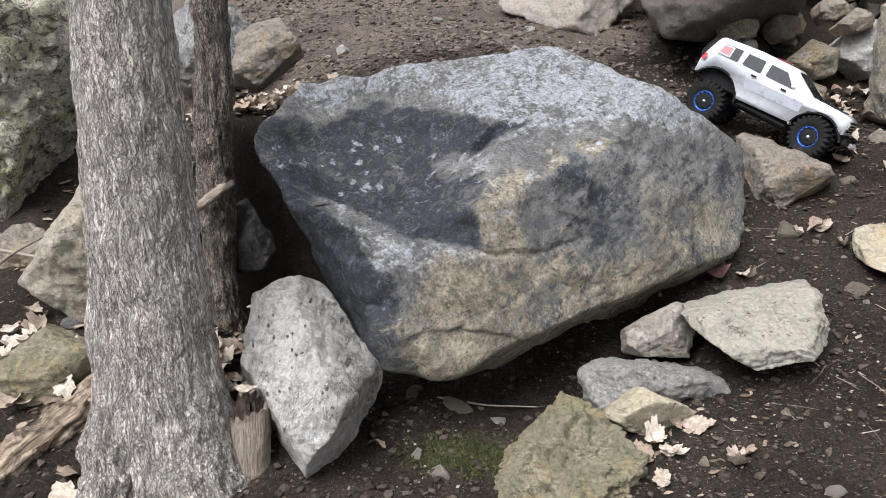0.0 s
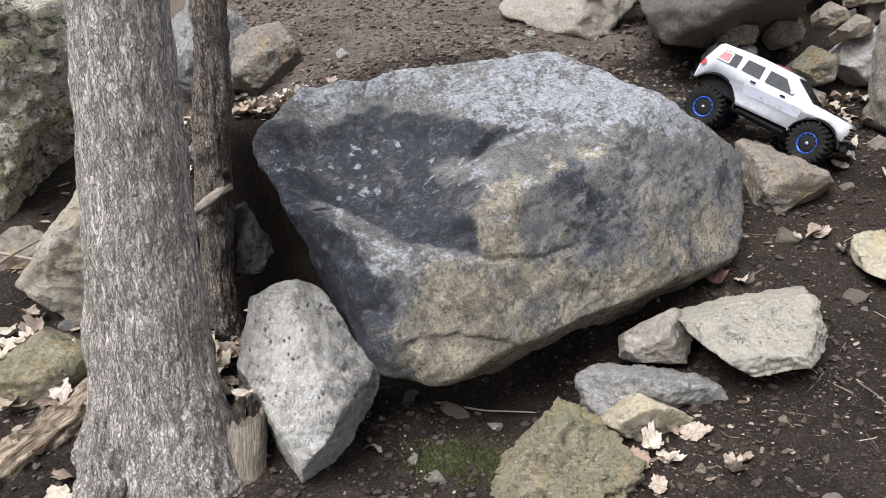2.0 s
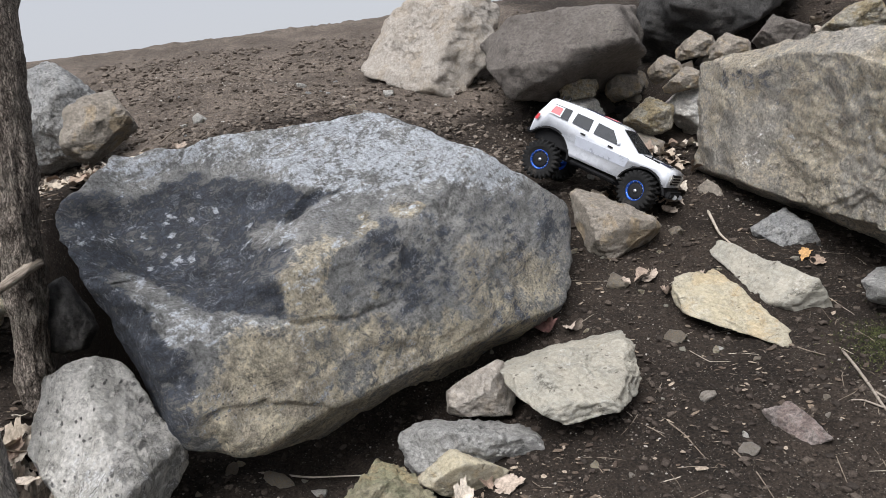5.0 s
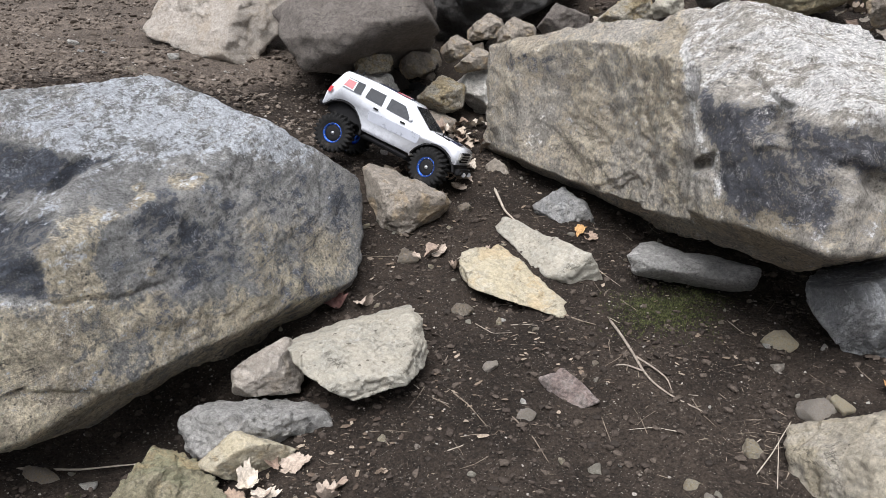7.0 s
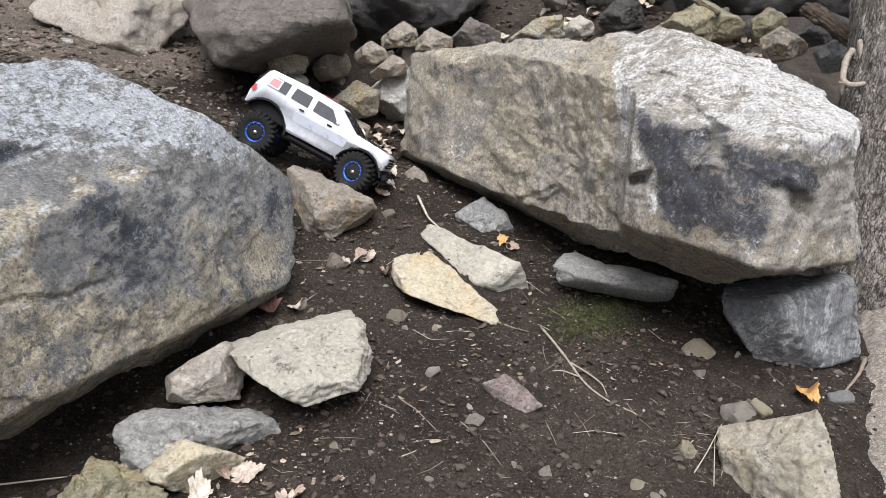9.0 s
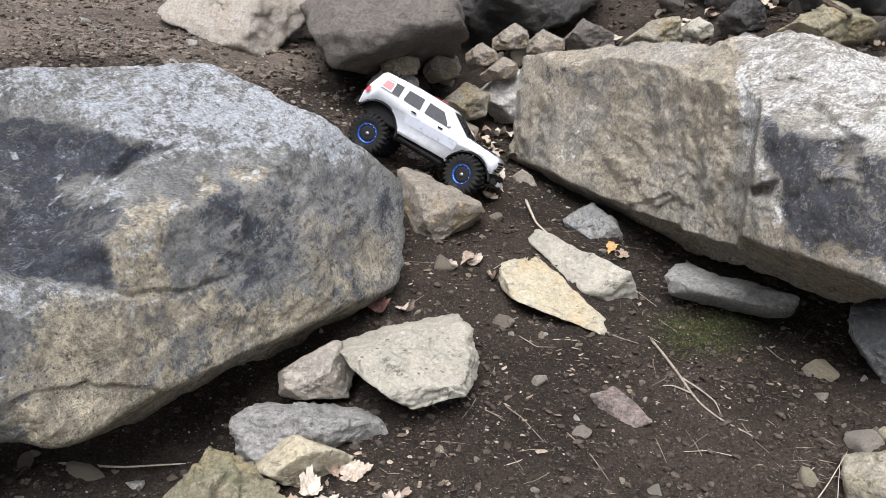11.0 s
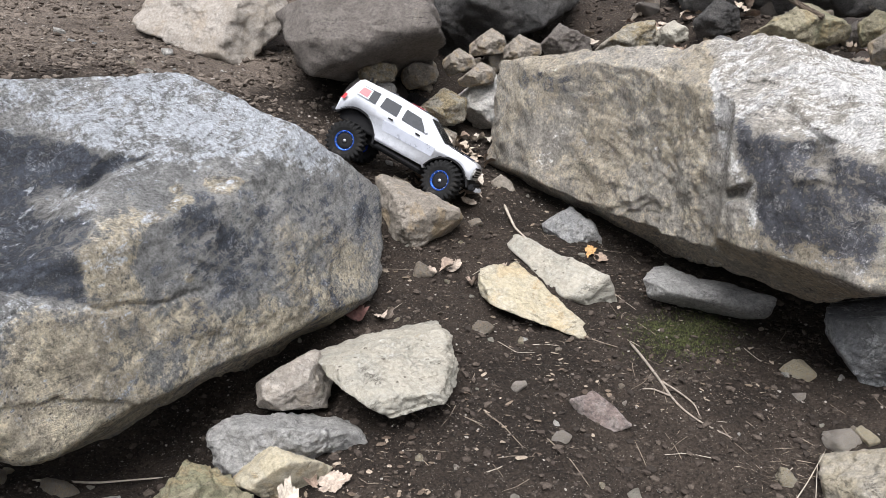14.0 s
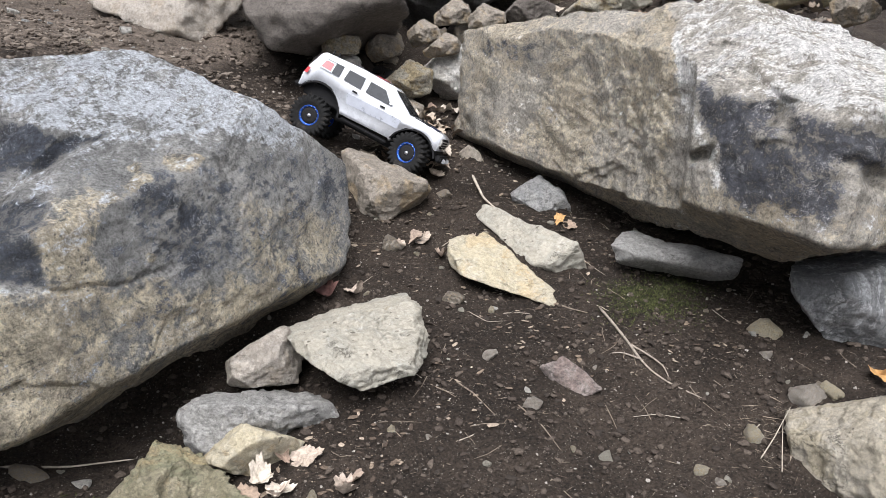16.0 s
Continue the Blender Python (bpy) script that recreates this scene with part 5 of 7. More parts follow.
rock("rock", (-0.381, 0.064, 0.983), [(0.015, -0.025, 0.073), (-0.040, 0.034, 0.078), (0.031, 0.009, 0.015), (-0.027, -0.073, 0.051), (-0.015, 0.074, 0.029), (0.073, -0.054, 0.020), (-0.131, 0.002, 0.016), (0.059, 0.067, -0.006), (0.007, -0.081, -0.017), (-0.060, 0.066, -0.027), (0.082, -0.005, -0.048), (-0.052, -0.063, -0.095), (0.011, 0.030, -0.026), (0.018, -0.005, -0.023)], 276.9, BROWN, rough=0.05, seed=49.0, label="brown rock on the dry slope")


# ---- trees ----
def trunk_mesh(name, line, radii, material, around=120, steps=260, flare=(), seed=1.0, depth=0.05):
    """A tapered trunk along a line of points, with bark ridges and root flares (angle, strength, height)."""
    line, radii = np.array(line, float), np.array(radii, float)
    s = np.linspace(0, 1, steps)
    t = np.linspace(0, 1, len(line))
    mids = np.stack([np.interp(s, t, line[:, k]) for k in range(3)], 1)
    for _ in range(10):
        mids[1:-1] = (mids[:-2] + mids[2:] + 2 * mids[1:-1]) / 4
    r = np.interp(s, t, radii)
    a = np.linspace(0, 2 * np.pi, around, endpoint=False)
    base = np.stack([np.cos(a), np.sin(a), 0 * a], 1)
    rr = r[:, None] * np.ones(around)
    up = mids[:, 2] - mids[0, 2]
    for angle, strength, height in flare:
        rr *= 1 + strength * np.exp(-(up / height))[:, None] * np.clip(np.cos(a - radians(angle)), 0, 1)[None, :] ** 3
    p = mids[:, None, :] + base[None] * rr[..., None]
    q = p.reshape(-1, 3).copy()
    k = q * np.array([1, 1, 0.16])
    ridge = wobble(k, 0.012, 3, seed)
    lump = wobble(q, 0.12, 3, seed + 4)
    lift = ridge * depth * 0.6 + lump * depth * 1.2 + wobble(q, 0.045, 3, seed + 8) * depth * 0.5
    out = np.repeat(base[None], steps, 0).reshape(-1, 3)
    q = q + out * (lift * rr.reshape(-1))[:, None]
    idx = np.arange(steps * around).reshape(steps, around)
    nxt = np.roll(idx, -1, 1)
    faces = np.stack([idx[:-1], nxt[:-1], nxt[1:], idx[1:]], -1).reshape(-1, 4).tolist()
    return raw_mesh(name, q, faces, material, ridge=0.5 + 0.5 * ridge)


def tree(line, radii, material, label, **more):
    root = new("tree")
    root.location = line[0]
    ob = trunk_mesh("trunk", [np.subtract(p, line[0]) for p in line], radii, material, **more)
    ob.parent = root
    tagged(root, label, "tree")
    return root


left_tree = tree([(-0.503, -0.95, 0.26), (-0.492, -0.95, 0.48), (-0.470, -0.95, 0.78), (-0.446, -0.95, 1.10), (-0.40, -0.94, 1.9), (-0.34, -0.92, 3.6)], [0.118, 0.105, 0.087, 0.074, 0.066, 0.05], BARK,
     "grey-barked tree trunk with flared roots", around=220, steps=420, flare=[(-40, 1.1, 0.13), (200, 0.35, 0.07), (285, 0.3, 0.08), (80, 0.3, 0.1)], seed=3.0, depth=0.06)
thin = tree([(-0.500, -0.50, 0.38), (-0.488, -0.50, 0.58), (-0.462, -0.50, 0.84), (-0.430, -0.50, 1.10), (-0.35, -0.50, 1.9), (-0.25, -0.50, 3.0)], [0.043, 0.039, 0.038, 0.036, 0.030, 0.02], BARK_DARK,
     "thin brown tree trunk with broken branch stubs", around=110, steps=300, flare=[(0, 0.3, 0.05)], seed=8.0, depth=0.2)
right_tree = tree([(2.085, -1.08, 0.22), (2.105, -1.02, 0.50), (2.165, -0.92, 0.85), (2.25, -0.82, 1.20), (2.34, -0.70, 2.0), (2.46, -0.54, 3.6)], [0.16, 0.145, 0.13, 0.12, 0.105, 0.08], BARK_MID,
     "grey-barked tree trunk with a thick root beside the rocks", around=180, steps=360, flare=[(215, 0.5, 0.12), (260, 0.4, 0.1)], seed=12.0, depth=0.06)


# ---- more materials ----
def plain(name, colour, rough=0.5, metal=0.0, gloss=0.5, speck=0.12, scale=60.0):
    n = Nodes(name)
    worn = n.noise(scale, 5.0, 0.65)
    tint = n.mix(1.0, colour, n.ramp(worn, 0.3, 0.7, 1.0 - speck, 1.0 + speck), "MULTIPLY")
    dirt = n.ramp(n.noise(scale * 0.35, 6.0, 0.7), 0.55, 0.75, 0.0, 2.5 * speck)
    tint = n.mix(dirt, tint, (0.10, 0.085, 0.07))
    n.bump((worn, 0.1, 0.001))
    return n.finish(tint, n.ramp(worn, 0.3, 0.7, rough * 0.85, min(1.0, rough * 1.15)), metal, gloss)


def wood(name, low, high, rot=(0.07, 0.055, 0.045)):
    n = Nodes(name)
    fibre = n.add("ShaderNodeCombineXYZ")
    for key, way in (("X", "ring_x"), ("Y", "ring_y"), ("Z", "run")):
        n.put(fibre.inputs[key], n.attr(way))
    grain = n.noise(230.0, 6.0, 0.7, 0.4, fibre.outputs[0])
    patch = n.noise(18.0, 6.0, 0.7, 0.6)
    colour = n.mix(n.ramp(grain, 0.34, 0.62), low, high)
    colour = n.mix(n.ramp(patch, 0.47, 0.60, 0.0, 0.85), colour, rot)
    n.bump((grain, 1.0, 0.014), (patch, 0.5, 0.006))
    return n.finish(colour, 0.9, gloss=0.2)


def leafy(name, *colours, joined=False):
    n = Nodes(name)
    r = n.island() if joined else n.random()
    colour = colours[0]
    for k, c in enumerate(colours[1:]):
        colour = n.mix(n.ramp(r, (k + 0.4) / len(colours), (k + 1.1) / len(colours)), colour, c)
    vein = n.noise(90.0, 5.0, 0.7, 0.5)
    colour = n.mix(1.0, colour, n.ramp(vein, 0.3, 0.7, 0.6, 1.3), "MULTIPLY")
    n.bump((vein, 0.5, 0.002))
    return n.finish(colour, 0.75, gloss=0.3)


def litter(name, *colours):
    n = Nodes(name)
    r = n.island()
    colour = colours[0]
    for k, c in enumerate(colours[1:]):
        colour = n.mix(n.ramp(r, (k + 0.5) / len(colours), (k + 1.0) / len(colours)), colour, c)
    colour = n.mix(1.0, colour, n.ramp(n.noise(300.0, 3.0, 0.7), 0.3, 0.7, 0.65, 1.3), "MULTIPLY")
    return n.finish(colour, 0.88, gloss=0.25)


WOOD = wood("weathered_wood", (0.20, 0.15, 0.105), (0.60, 0.49, 0.37))
WOOD_PALE = wood("bleached_wood", (0.27, 0.215, 0.165), (0.56, 0.49, 0.41), (0.22, 0.17, 0.13))
WOOD_DARK = wood("rotten_wood", (0.075, 0.057, 0.045), (0.22, 0.175, 0.135))
TWIG = plain("twig_bark", (0.20, 0.165, 0.13), 0.9, gloss=0.2, speck=0.3, scale=150)
TWIG_PALE = plain("twig_pale", (0.40, 0.35, 0.29), 0.85, gloss=0.2, speck=0.25, scale=150)
TWIG_GREY = plain("twig_grey", (0.28, 0.24, 0.20), 0.9, gloss=0.2, speck=0.3, scale=150)
LEAF = leafy("dead_leaf", (0.30, 0.225, 0.17), (0.46, 0.39, 0.31), (0.24, 0.175, 0.135), (0.52, 0.46, 0.385))
LEAF_DRIFT = leafy("leaf_drift", (0.30, 0.225, 0.17), (0.46, 0.39, 0.31), (0.24, 0.175, 0.135), (0.52, 0.46, 0.385), joined=True)
LEAF_PALE = leafy("bleached_leaf", (0.31, 0.24, 0.19), (0.40, 0.33, 0.27))
LEAF_RED = leafy("red_leaf", (0.16, 0.085, 0.075), (0.20, 0.11, 0.09))
LEAF_ORANGE = leafy("orange_leaf", (0.46, 0.26, 0.10), (0.50, 0.30, 0.13))
GRAVEL = litter("gravel", (0.06, 0.049, 0.040), (0.10, 0.083, 0.069), (0.16, 0.138, 0.118), (0.34, 0.31, 0.275))
CLODS = litter("soil_crumbs", (0.035, 0.028, 0.023), (0.055, 0.043, 0.035), (0.085, 0.068, 0.055))
CLODS_DRY = litter("dry_crumbs", (0.07, 0.056, 0.045), (0.11, 0.09, 0.073), (0.17, 0.14, 0.115))
STRAW = litter("straw_bits", (0.08, 0.062, 0.048), (0.15, 0.12, 0.093), (0.28, 0.23, 0.18))
BITS = litter("leaf_bits", (0.07, 0.052, 0.04), (0.12, 0.09, 0.068), (0.20, 0.155, 0.115), (0.33, 0.27, 0.21))
MOSS = litter("moss", (0.022, 0.026, 0.010), (0.040, 0.046, 0.016), (0.075, 0.08, 0.03))


# ---- wood: fallen logs, a broken stump, branch stubs ----
def tube_mesh(name, line, radii, material, around=10, steps=24, lump=0.0, seed=1.0, parent=None):
    """A bent, tapered stick with closed ends."""
    line, radii = np.array(line, float), np.array(radii, float)
    t, s = np.linspace(0, 1, len(line)), np.linspace(0, 1, steps)
    mids = np.stack([np.interp(s, t, line[:, k]) for k in range(3)], 1)
    for _ in range(3):
        mids[1:-1] = (mids[:-2] + mids[2:] + 2 * mids[1:-1]) / 4
    r = np.interp(s, t, radii)
    r[0], r[-1] = r[0] * 0.3, r[-1] * 0.3
    along = np.gradient(mids, axis=0)
    along /= np.linalg.norm(along, axis=1)[:, None] + 1e-9
    side = np.cross(along, (0.13, 0.31, 0.94))
    side /= np.linalg.norm(side, axis=1)[:, None] + 1e-9
    over = np.cross(side, along)
    a = np.linspace(0, 2 * np.pi, around, endpoint=False)
    out = np.cos(a)[None, :, None] * side[:, None] + np.sin(a)[None, :, None] * over[:, None]
    p = (mids[:, None] + out * r[:, None, None]).reshape(-1, 3)
    if lump:
        flat = out.reshape(-1, 3)
        size = float(radii.max())
        p = p + flat * ((wobble(p, size * 1.2, 4, seed) * lump + wobble(np.stack([np.tile(a, steps) * 2, np.repeat(s, around) * 2, 0 * p[:, 0]], 1), 0.5, 3, seed + 2) * lump * 0.8) * np.repeat(r, around))[:, None]
    idx = np.arange(steps * around).reshape(steps, around)
    nxt = np.roll(idx, -1, 1)
    faces = np.stack([idx[:-1], nxt[:-1], nxt[1:], idx[1:]], -1).reshape(-1, 4).tolist()
    faces += [idx[0][::-1].tolist(), idx[-1].tolist()]
    ring = np.repeat(r, around)
    ob = raw_mesh(name, p, faces, material, ring_x=np.tile(np.cos(a), steps) * ring, ring_y=np.tile(np.sin(a), steps) * ring, run=np.repeat(s, around) * float(np.linalg.norm(line[-1] - line[0])) * 0.06)
    if parent:
        ob.parent = parent
    return ob


def lying(points, lift=0.004):
    """Points on the ground from pairs of x, y."""
    return [(x, y, float(ground_height(x, y)) + lift + (rest[0] if rest else 0.0)) for x, y, *rest in points]


def fallen_log(line, radii, material, label, seed):
    place = np.array(line[0])
    ob = tube_mesh("log", [np.subtract(p, place) for p in line], radii, material, around=64, steps=120, lump=0.35, seed=seed)
    ob.location = place
    return tagged(ob, label, "log")


fallen_log([(-0.93, -1.17, 0.27), (-0.80, -0.99, 0.345), (-0.70, -0.87, 0.40), (-0.645, -0.79, 0.445)], [0.045, 0.046, 0.040, 0.026], WOOD, "split weathered log with a splintered end", 2.0)
fallen_log([(-1.05, -0.98, 0.32), (-0.90, -0.85, 0.365), (-0.80, -0.72, 0.42)], [0.045, 0.042, 0.03], WOOD_DARK, "dark rotten log lying among leaves", 5.0)
fallen_log([(-0.99, -1.02, 0.30), (-0.83, -0.90, 0.345), (-0.75, -0.83, 0.375)], [0.02, 0.022, 0.015], WOOD_DARK, "short rotten log beside the split one", 8.0)


def broken_stump(place):
    root = new("stump")
    root.location = place
    rng = random.Random(4)
    for name, radius, inner, mat in (("shell", 0.034, 0.024, WOOD_PALE), ("core", 0.023, 0.0, WOOD_DARK)):
        around, rows = 48, 26
        verts, faces = [], []
        jag = [0.13 + 0.018 * math.sin(a * 0.13 + 1) + rng.uniform(-0.010, 0.008) + (0.022 if 8 < a < 19 else 0.0) for a in range(around)]
        if name == "core":
            jag = [0.125 + rng.uniform(-0.015, 0.02) for _ in range(around)]
        for k in range(rows):
            for a in range(around):
                h = k / (rows - 1) * jag[a]
                w = 2 * math.pi * a / around
                r = radius * (1.25 - 0.25 * (k / rows) ** 0.5) * (1 + 0.09 * noise.noise((3 * math.cos(w), 3 * math.sin(w), h * 20)))
                verts.append((r * math.cos(w), r * math.sin(w), h))
        for a in range(around):
            w = 2 * math.pi * a / around
            verts.append((inner * math.cos(w), inner * math.sin(w), jag[a] - 0.012))
        for k in range(rows):
            for a in range(around):
                b = (a + 1) % around
                faces.append((k * around + a, k * around + b, (k + 1) * around + b, (k + 1) * around + a))
        if not inner:
            faces.append(tuple(rows * around + a for a in range(around)))
        v = np.array(verts)
        ob = raw_mesh(name, v, faces, mat, ring_x=v[:, 0], ring_y=v[:, 1], run=v[:, 2] * 0.06)
        ob.parent = root
    root.rotation_euler = (radians(-6), radians(8), 0)
    return tagged(root, "broken pale stump with splintered rotten top", "stump")


broken_stump((-0.352, -0.985, 0.335))
for line, radii, mat in (([(0.055, 0.02, 0.36), (0.062, -0.01, 0.372), (0.03, -0.06, 0.352), (-0.005, -0.095, 0.332)], [0.010, 0.012, 0.011, 0.007], WOOD_PALE),
                         ([(0.045, 0.0, 0.62), (0.075, -0.01, 0.66)], [0.016, 0.009], BARK_DARK),
                         ([(0.02, -0.03, 0.33), (0.05, -0.045, 0.30)], [0.014, 0.008], BARK_DARK)):
    stub = tube_mesh("branch_stub", line, radii, mat, around=20, steps=30, lump=0.25, seed=3.0, parent=thin)
for line, radii in (([(0.02, -0.01, 0.30), (0.06, -0.06, 0.16), (0.10, -0.11, 0.06), (0.17, -0.19, -0.04)], [0.06, 0.062, 0.055, 0.035]), ([(-0.02, -0.02, 0.26), (-0.05, -0.09, 0.13), (-0.08, -0.16, 0.02), (-0.10, -0.22, -0.05)], [0.055, 0.055, 0.045, 0.03])):
    tube_mesh("root", line, radii, BARK, around=90, steps=110, lump=0.22, seed=9.0, parent=left_tree)
# the thick root that comes forward from the tree by the rocks, and the vines on it
tube_mesh("root", [(0.0, 0.0, 0.20), (-0.20, -0.12, 0.125), (-0.42, -0.25, 0.065), (-0.585, -0.375, 0.01), (-0.705, -0.54, -0.07)], [0.13, 0.115, 0.110, 0.110, 0.115], BARK_ROOT, around=120, steps=160, lump=0.05, seed=6.0, parent=right_tree)
for line in ([(0.08, 0.285, 0.89), (0.06, 0.289, 0.861), (0.03, 0.267, 0.807), (0.047, 0.253, 0.797), (0.086, 0.232, 0.806), (0.144, 0.23, 0.831)], [(0.107, 0.291, 0.914), (0.097, 0.266, 0.856), (0.103, 0.244, 0.799), (0.106, 0.219, 0.728), (0.128, 0.199, 0.67)], [(0.03, 0.267, 0.807), (0.043, 0.272, 0.773)]):
    tube_mesh("vine", [(x - 0.075, y - 0.015, z) for x, y, z in line], np.linspace(0.009, 0.006, len(line)), TWIG_GREY, around=10, steps=40, lump=0.15, parent=right_tree)


fallen_log([(2.36, -0.44, 1.225), (2.362, -0.53, 1.187), (2.374, -0.64, 1.12), (2.38, -0.72, 1.07)], [0.020, 0.023, 0.022, 0.02], WOOD_DARK, "broken grey branch lying beside the tree", 3.0)
fallen_log([(2.235, -0.07, 1.255), (2.253, -0.132, 1.221), (2.27, -0.19, 1.195)], [0.008, 0.009, 0.008], WOOD_DARK, "short dark stick on the bank", 4.0)


# ---- sticks and twigs ----
def twig(points, radius, material, label="thin brown twig lying on the earth", parts=()):
    line = lying(points, radius * 0.8)
    place = np.array(line[0])
    ob = tube_mesh("twig", [np.subtract(p, place) for p in line], np.linspace(radius, radius * 0.45, len(line)), material, around=7, steps=26, lump=0.15)
    ob.location = place
    for branch in parts:
        tube_mesh("side_shoot", [np.subtract(p, place) for p in lying(branch, radius * 0.8)], np.linspace(radius * 0.7, radius * 0.3, len(branch)), material, around=6, steps=18, parent=ob)
    return tagged(ob, label, "twig")


twig([(1.216, -0.729), (1.205, -0.80), (1.185, -0.88), (1.172, -0.932), (1.176, -0.965), (1.190, -1.01), (1.213, -1.075)], 0.0036, TWIG_GREY, "forked brown twig lying on the earth",
     [[(1.185, -0.88), (1.20, -0.935, 0.006), (1.205, -0.97, 0.008), (1.198, -1.0)], [(1.172, -0.932), (1.150, -0.90), (1.135, -0.885)]])
twig([(1.137, -0.67), (1.152, -0.705), (1.168, -0.752)], 0.0022, TWIG)
twig([(1.197, -0.13, 0.02), (1.198, -0.20, 0.012), (1.197, -0.30, 0.02)], 0.0045, TWIG_PALE, "pale stick beside the flat slabs")
twig([(0.785, -0.845), (0.795, -0.90), (0.806, -0.965)], 0.0018, TWIG)
twig([(0.865, -0.95), (0.875, -1.02), (0.872, -1.09)], 0.0017, TWIG)
twig([(-0.02, -0.725), (0.08, -0.73), (0.19, -0.735)], 0.0028, TWIG_PALE, "pale thin stick under the boulder")
twig([(1.774, -1.19, 0.02), (1.70, -1.225, 0.012), (1.628, -1.242, 0.0)], 0.005, TWIG, "dark thin root beside the block")
twig([(1.29, -0.66), (1.297, -0.72), (1.305, -0.765)], 0.0016, TWIG)
twig([(1.19, -1.25), (1.235, -1.235, 0.02), (1.285, -1.22, 0.055)], 0.0014, TWIG_PALE, "pale dry stalk among straw")
twig([(1.20, -1.29), (1.215, -1.27, 0.03), (1.225, -1.255, 0.07)], 0.0011, TWIG_PALE, "pale dry stalk among straw")
twig([(-0.41, -0.62, 0.10), (-0.36, -0.63, 0.125), (-0.30, -0.68, 0.12), (-0.245, -0.72, 0.10)], 0.0035, TWIG_PALE, "pale bent twig caught above the rock")
twig([(-1.05, -0.62, 0.2), (-0.92, -0.60, 0.16), (-0.80, -0.55, 0.10)], 0.006, TWIG_PALE, "pale stick leaning among the rocks")
twig([(-1.0, -0.70, 0.08), (-0.88, -0.62, 0.16), (-0.72, -0.55, 0.22)], 0.004, TWIG, "dark thin stick leaning among the rocks")
twig([(0.66, 0.02), (0.70, -0.03), (0.73, -0.09)], 0.0022, TWIG_PALE, "pale twig behind the boulder")
twig([(-0.55, 0.45), (-0.48, 0.52), (-0.40, 0.50)], 0.003, TWIG)
twig([(-0.45, 0.62), (-0.39, 0.80), (-0.36, 0.9)], 0.003, TWIG)
rng = random.Random(11)
for k in range(70):
    x, y = rng.uniform(0.5, 1.6), rng.uniform(-1.25, -0.2)
    a, l = rng.uniform(0, 6.28), rng.uniform(0.015, 0.05)
    b = a + rng.uniform(-0.5, 0.5)
    twig([(x, y), (x + l * math.cos(a), y + l * math.sin(a)), (x + l * math.cos(a) + l * math.cos(b), y + l * math.sin(a) + l * math.sin(b))], rng.uniform(0.0007, 0.0013), TWIG if k % 4 else TWIG_PALE)


# ---- dead leaves ----
def leaf_meshes(material):
    out = []
    for k in range(5):
        r = random.Random(30 + k)
        n, rings = 44, 6
        curl, fold, wave = r.uniform(8, 24), r.uniform(0.2, 0.7), r.uniform(0.003, 0.008)
        lobes = 5 if k % 2 else 7
        verts, faces = [], []
        for j in range(rings + 1):
            for a in range(n):
                w = 2 * math.pi * a / n
                edge = (0.62 + 0.24 * abs(math.cos(lobes * w / 2)) + 0.14 * math.cos(w)) * (1 + 0.08 * math.sin(17 * w + k))
                q = j / rings * edge * 0.045
                x, y = q * math.cos(w), q * math.sin(w) * 0.8
                z = curl * x * x * (1 if k % 3 else -0.6) + fold * abs(y) + wave * math.sin(90 * x + 60 * y + k)
                verts.append((x, y, z))
        for j in range(rings):
            for a in range(n):
                b = (a + 1) % n
                faces.append((j * n + a, j * n + b, (j + 1) * n + b, (j + 1) * n + a))
        me = bpy.data.meshes.new("leaf")
        low = min(v[2] for v in verts)
        me.from_pydata([(x, y, z - low) for x, y, z in verts], [], faces)
        me.shade_smooth()
        me.materials.append(material)
        out.append(me)
    return out


LEAVES = {m.name: leaf_meshes(m) for m in (LEAF, LEAF_PALE, LEAF_RED, LEAF_ORANGE)}


def leaf(x, y, size, material, r, label="curled brown dead leaf on the earth", lift=0.0):
    if hollow(x, y) > 0.02:
        x, y = x - 0.16, y + 0.24
    ob = new("leaf", r.choice(LEAVES[material.name]))
    ob.location = (x, y, float(ground_height(x, y)) + 0.004 + lift)
    ob.rotation_euler = (r.uniform(-0.5, 0.5), r.uniform(-0.5, 0.5), r.uniform(0, 6.28))
    ob.scale = (size, size * r.uniform(0.7, 1.0), size)
    return tagged(ob, label, "leaf", "dead leaves")


r = random.Random(5)
for x, y, size, mat, label in ((0.48, -1.04, 0.75, LEAF_PALE, "bleached curled leaf on dark earth"), (0.375, -1.01, 0.5, LEAF_PALE, "bleached curled leaf on dark earth"), (0.35, -1.07, 0.6, LEAF_PALE, "bleached curled leaf on dark earth"),
                               (0.645, -0.485, 1.0, LEAF_RED, "dark red dead leaf against the boulder"), (0.70, -0.50, 0.85, LEAF_PALE, "pale dead leaf against the boulder"), (0.62, -0.56, 0.7, LEAF_PALE, "pale dead leaf behind the slab"),
                               (0.445, -0.94, 0.8, LEAF_PALE, "pale dead leaf beside the yellowish rock"), (0.50, -1.02, 0.8, LEAF_PALE, "pale dead leaf beside the yellowish rock"),
                               (1.545, -1.22, 0.95, LEAF_ORANGE, "bright orange leaf on dark earth"), (1.37, -0.335, 0.6, LEAF_ORANGE, "tan dead leaf beside the slab"), (1.39, -0.36, 0.6, LEAF, "tan dead leaf beside the slab"),
                               (-0.335, -0.99, 0.5, LEAF, "orange-brown leaf on the stump"), (-0.13, -0.93, 0.5, LEAF_PALE, "pale dead leaf beside moss")):
    leaf(x, y, size, mat, r, label, 0.135 if "stump" in label else 0.0)
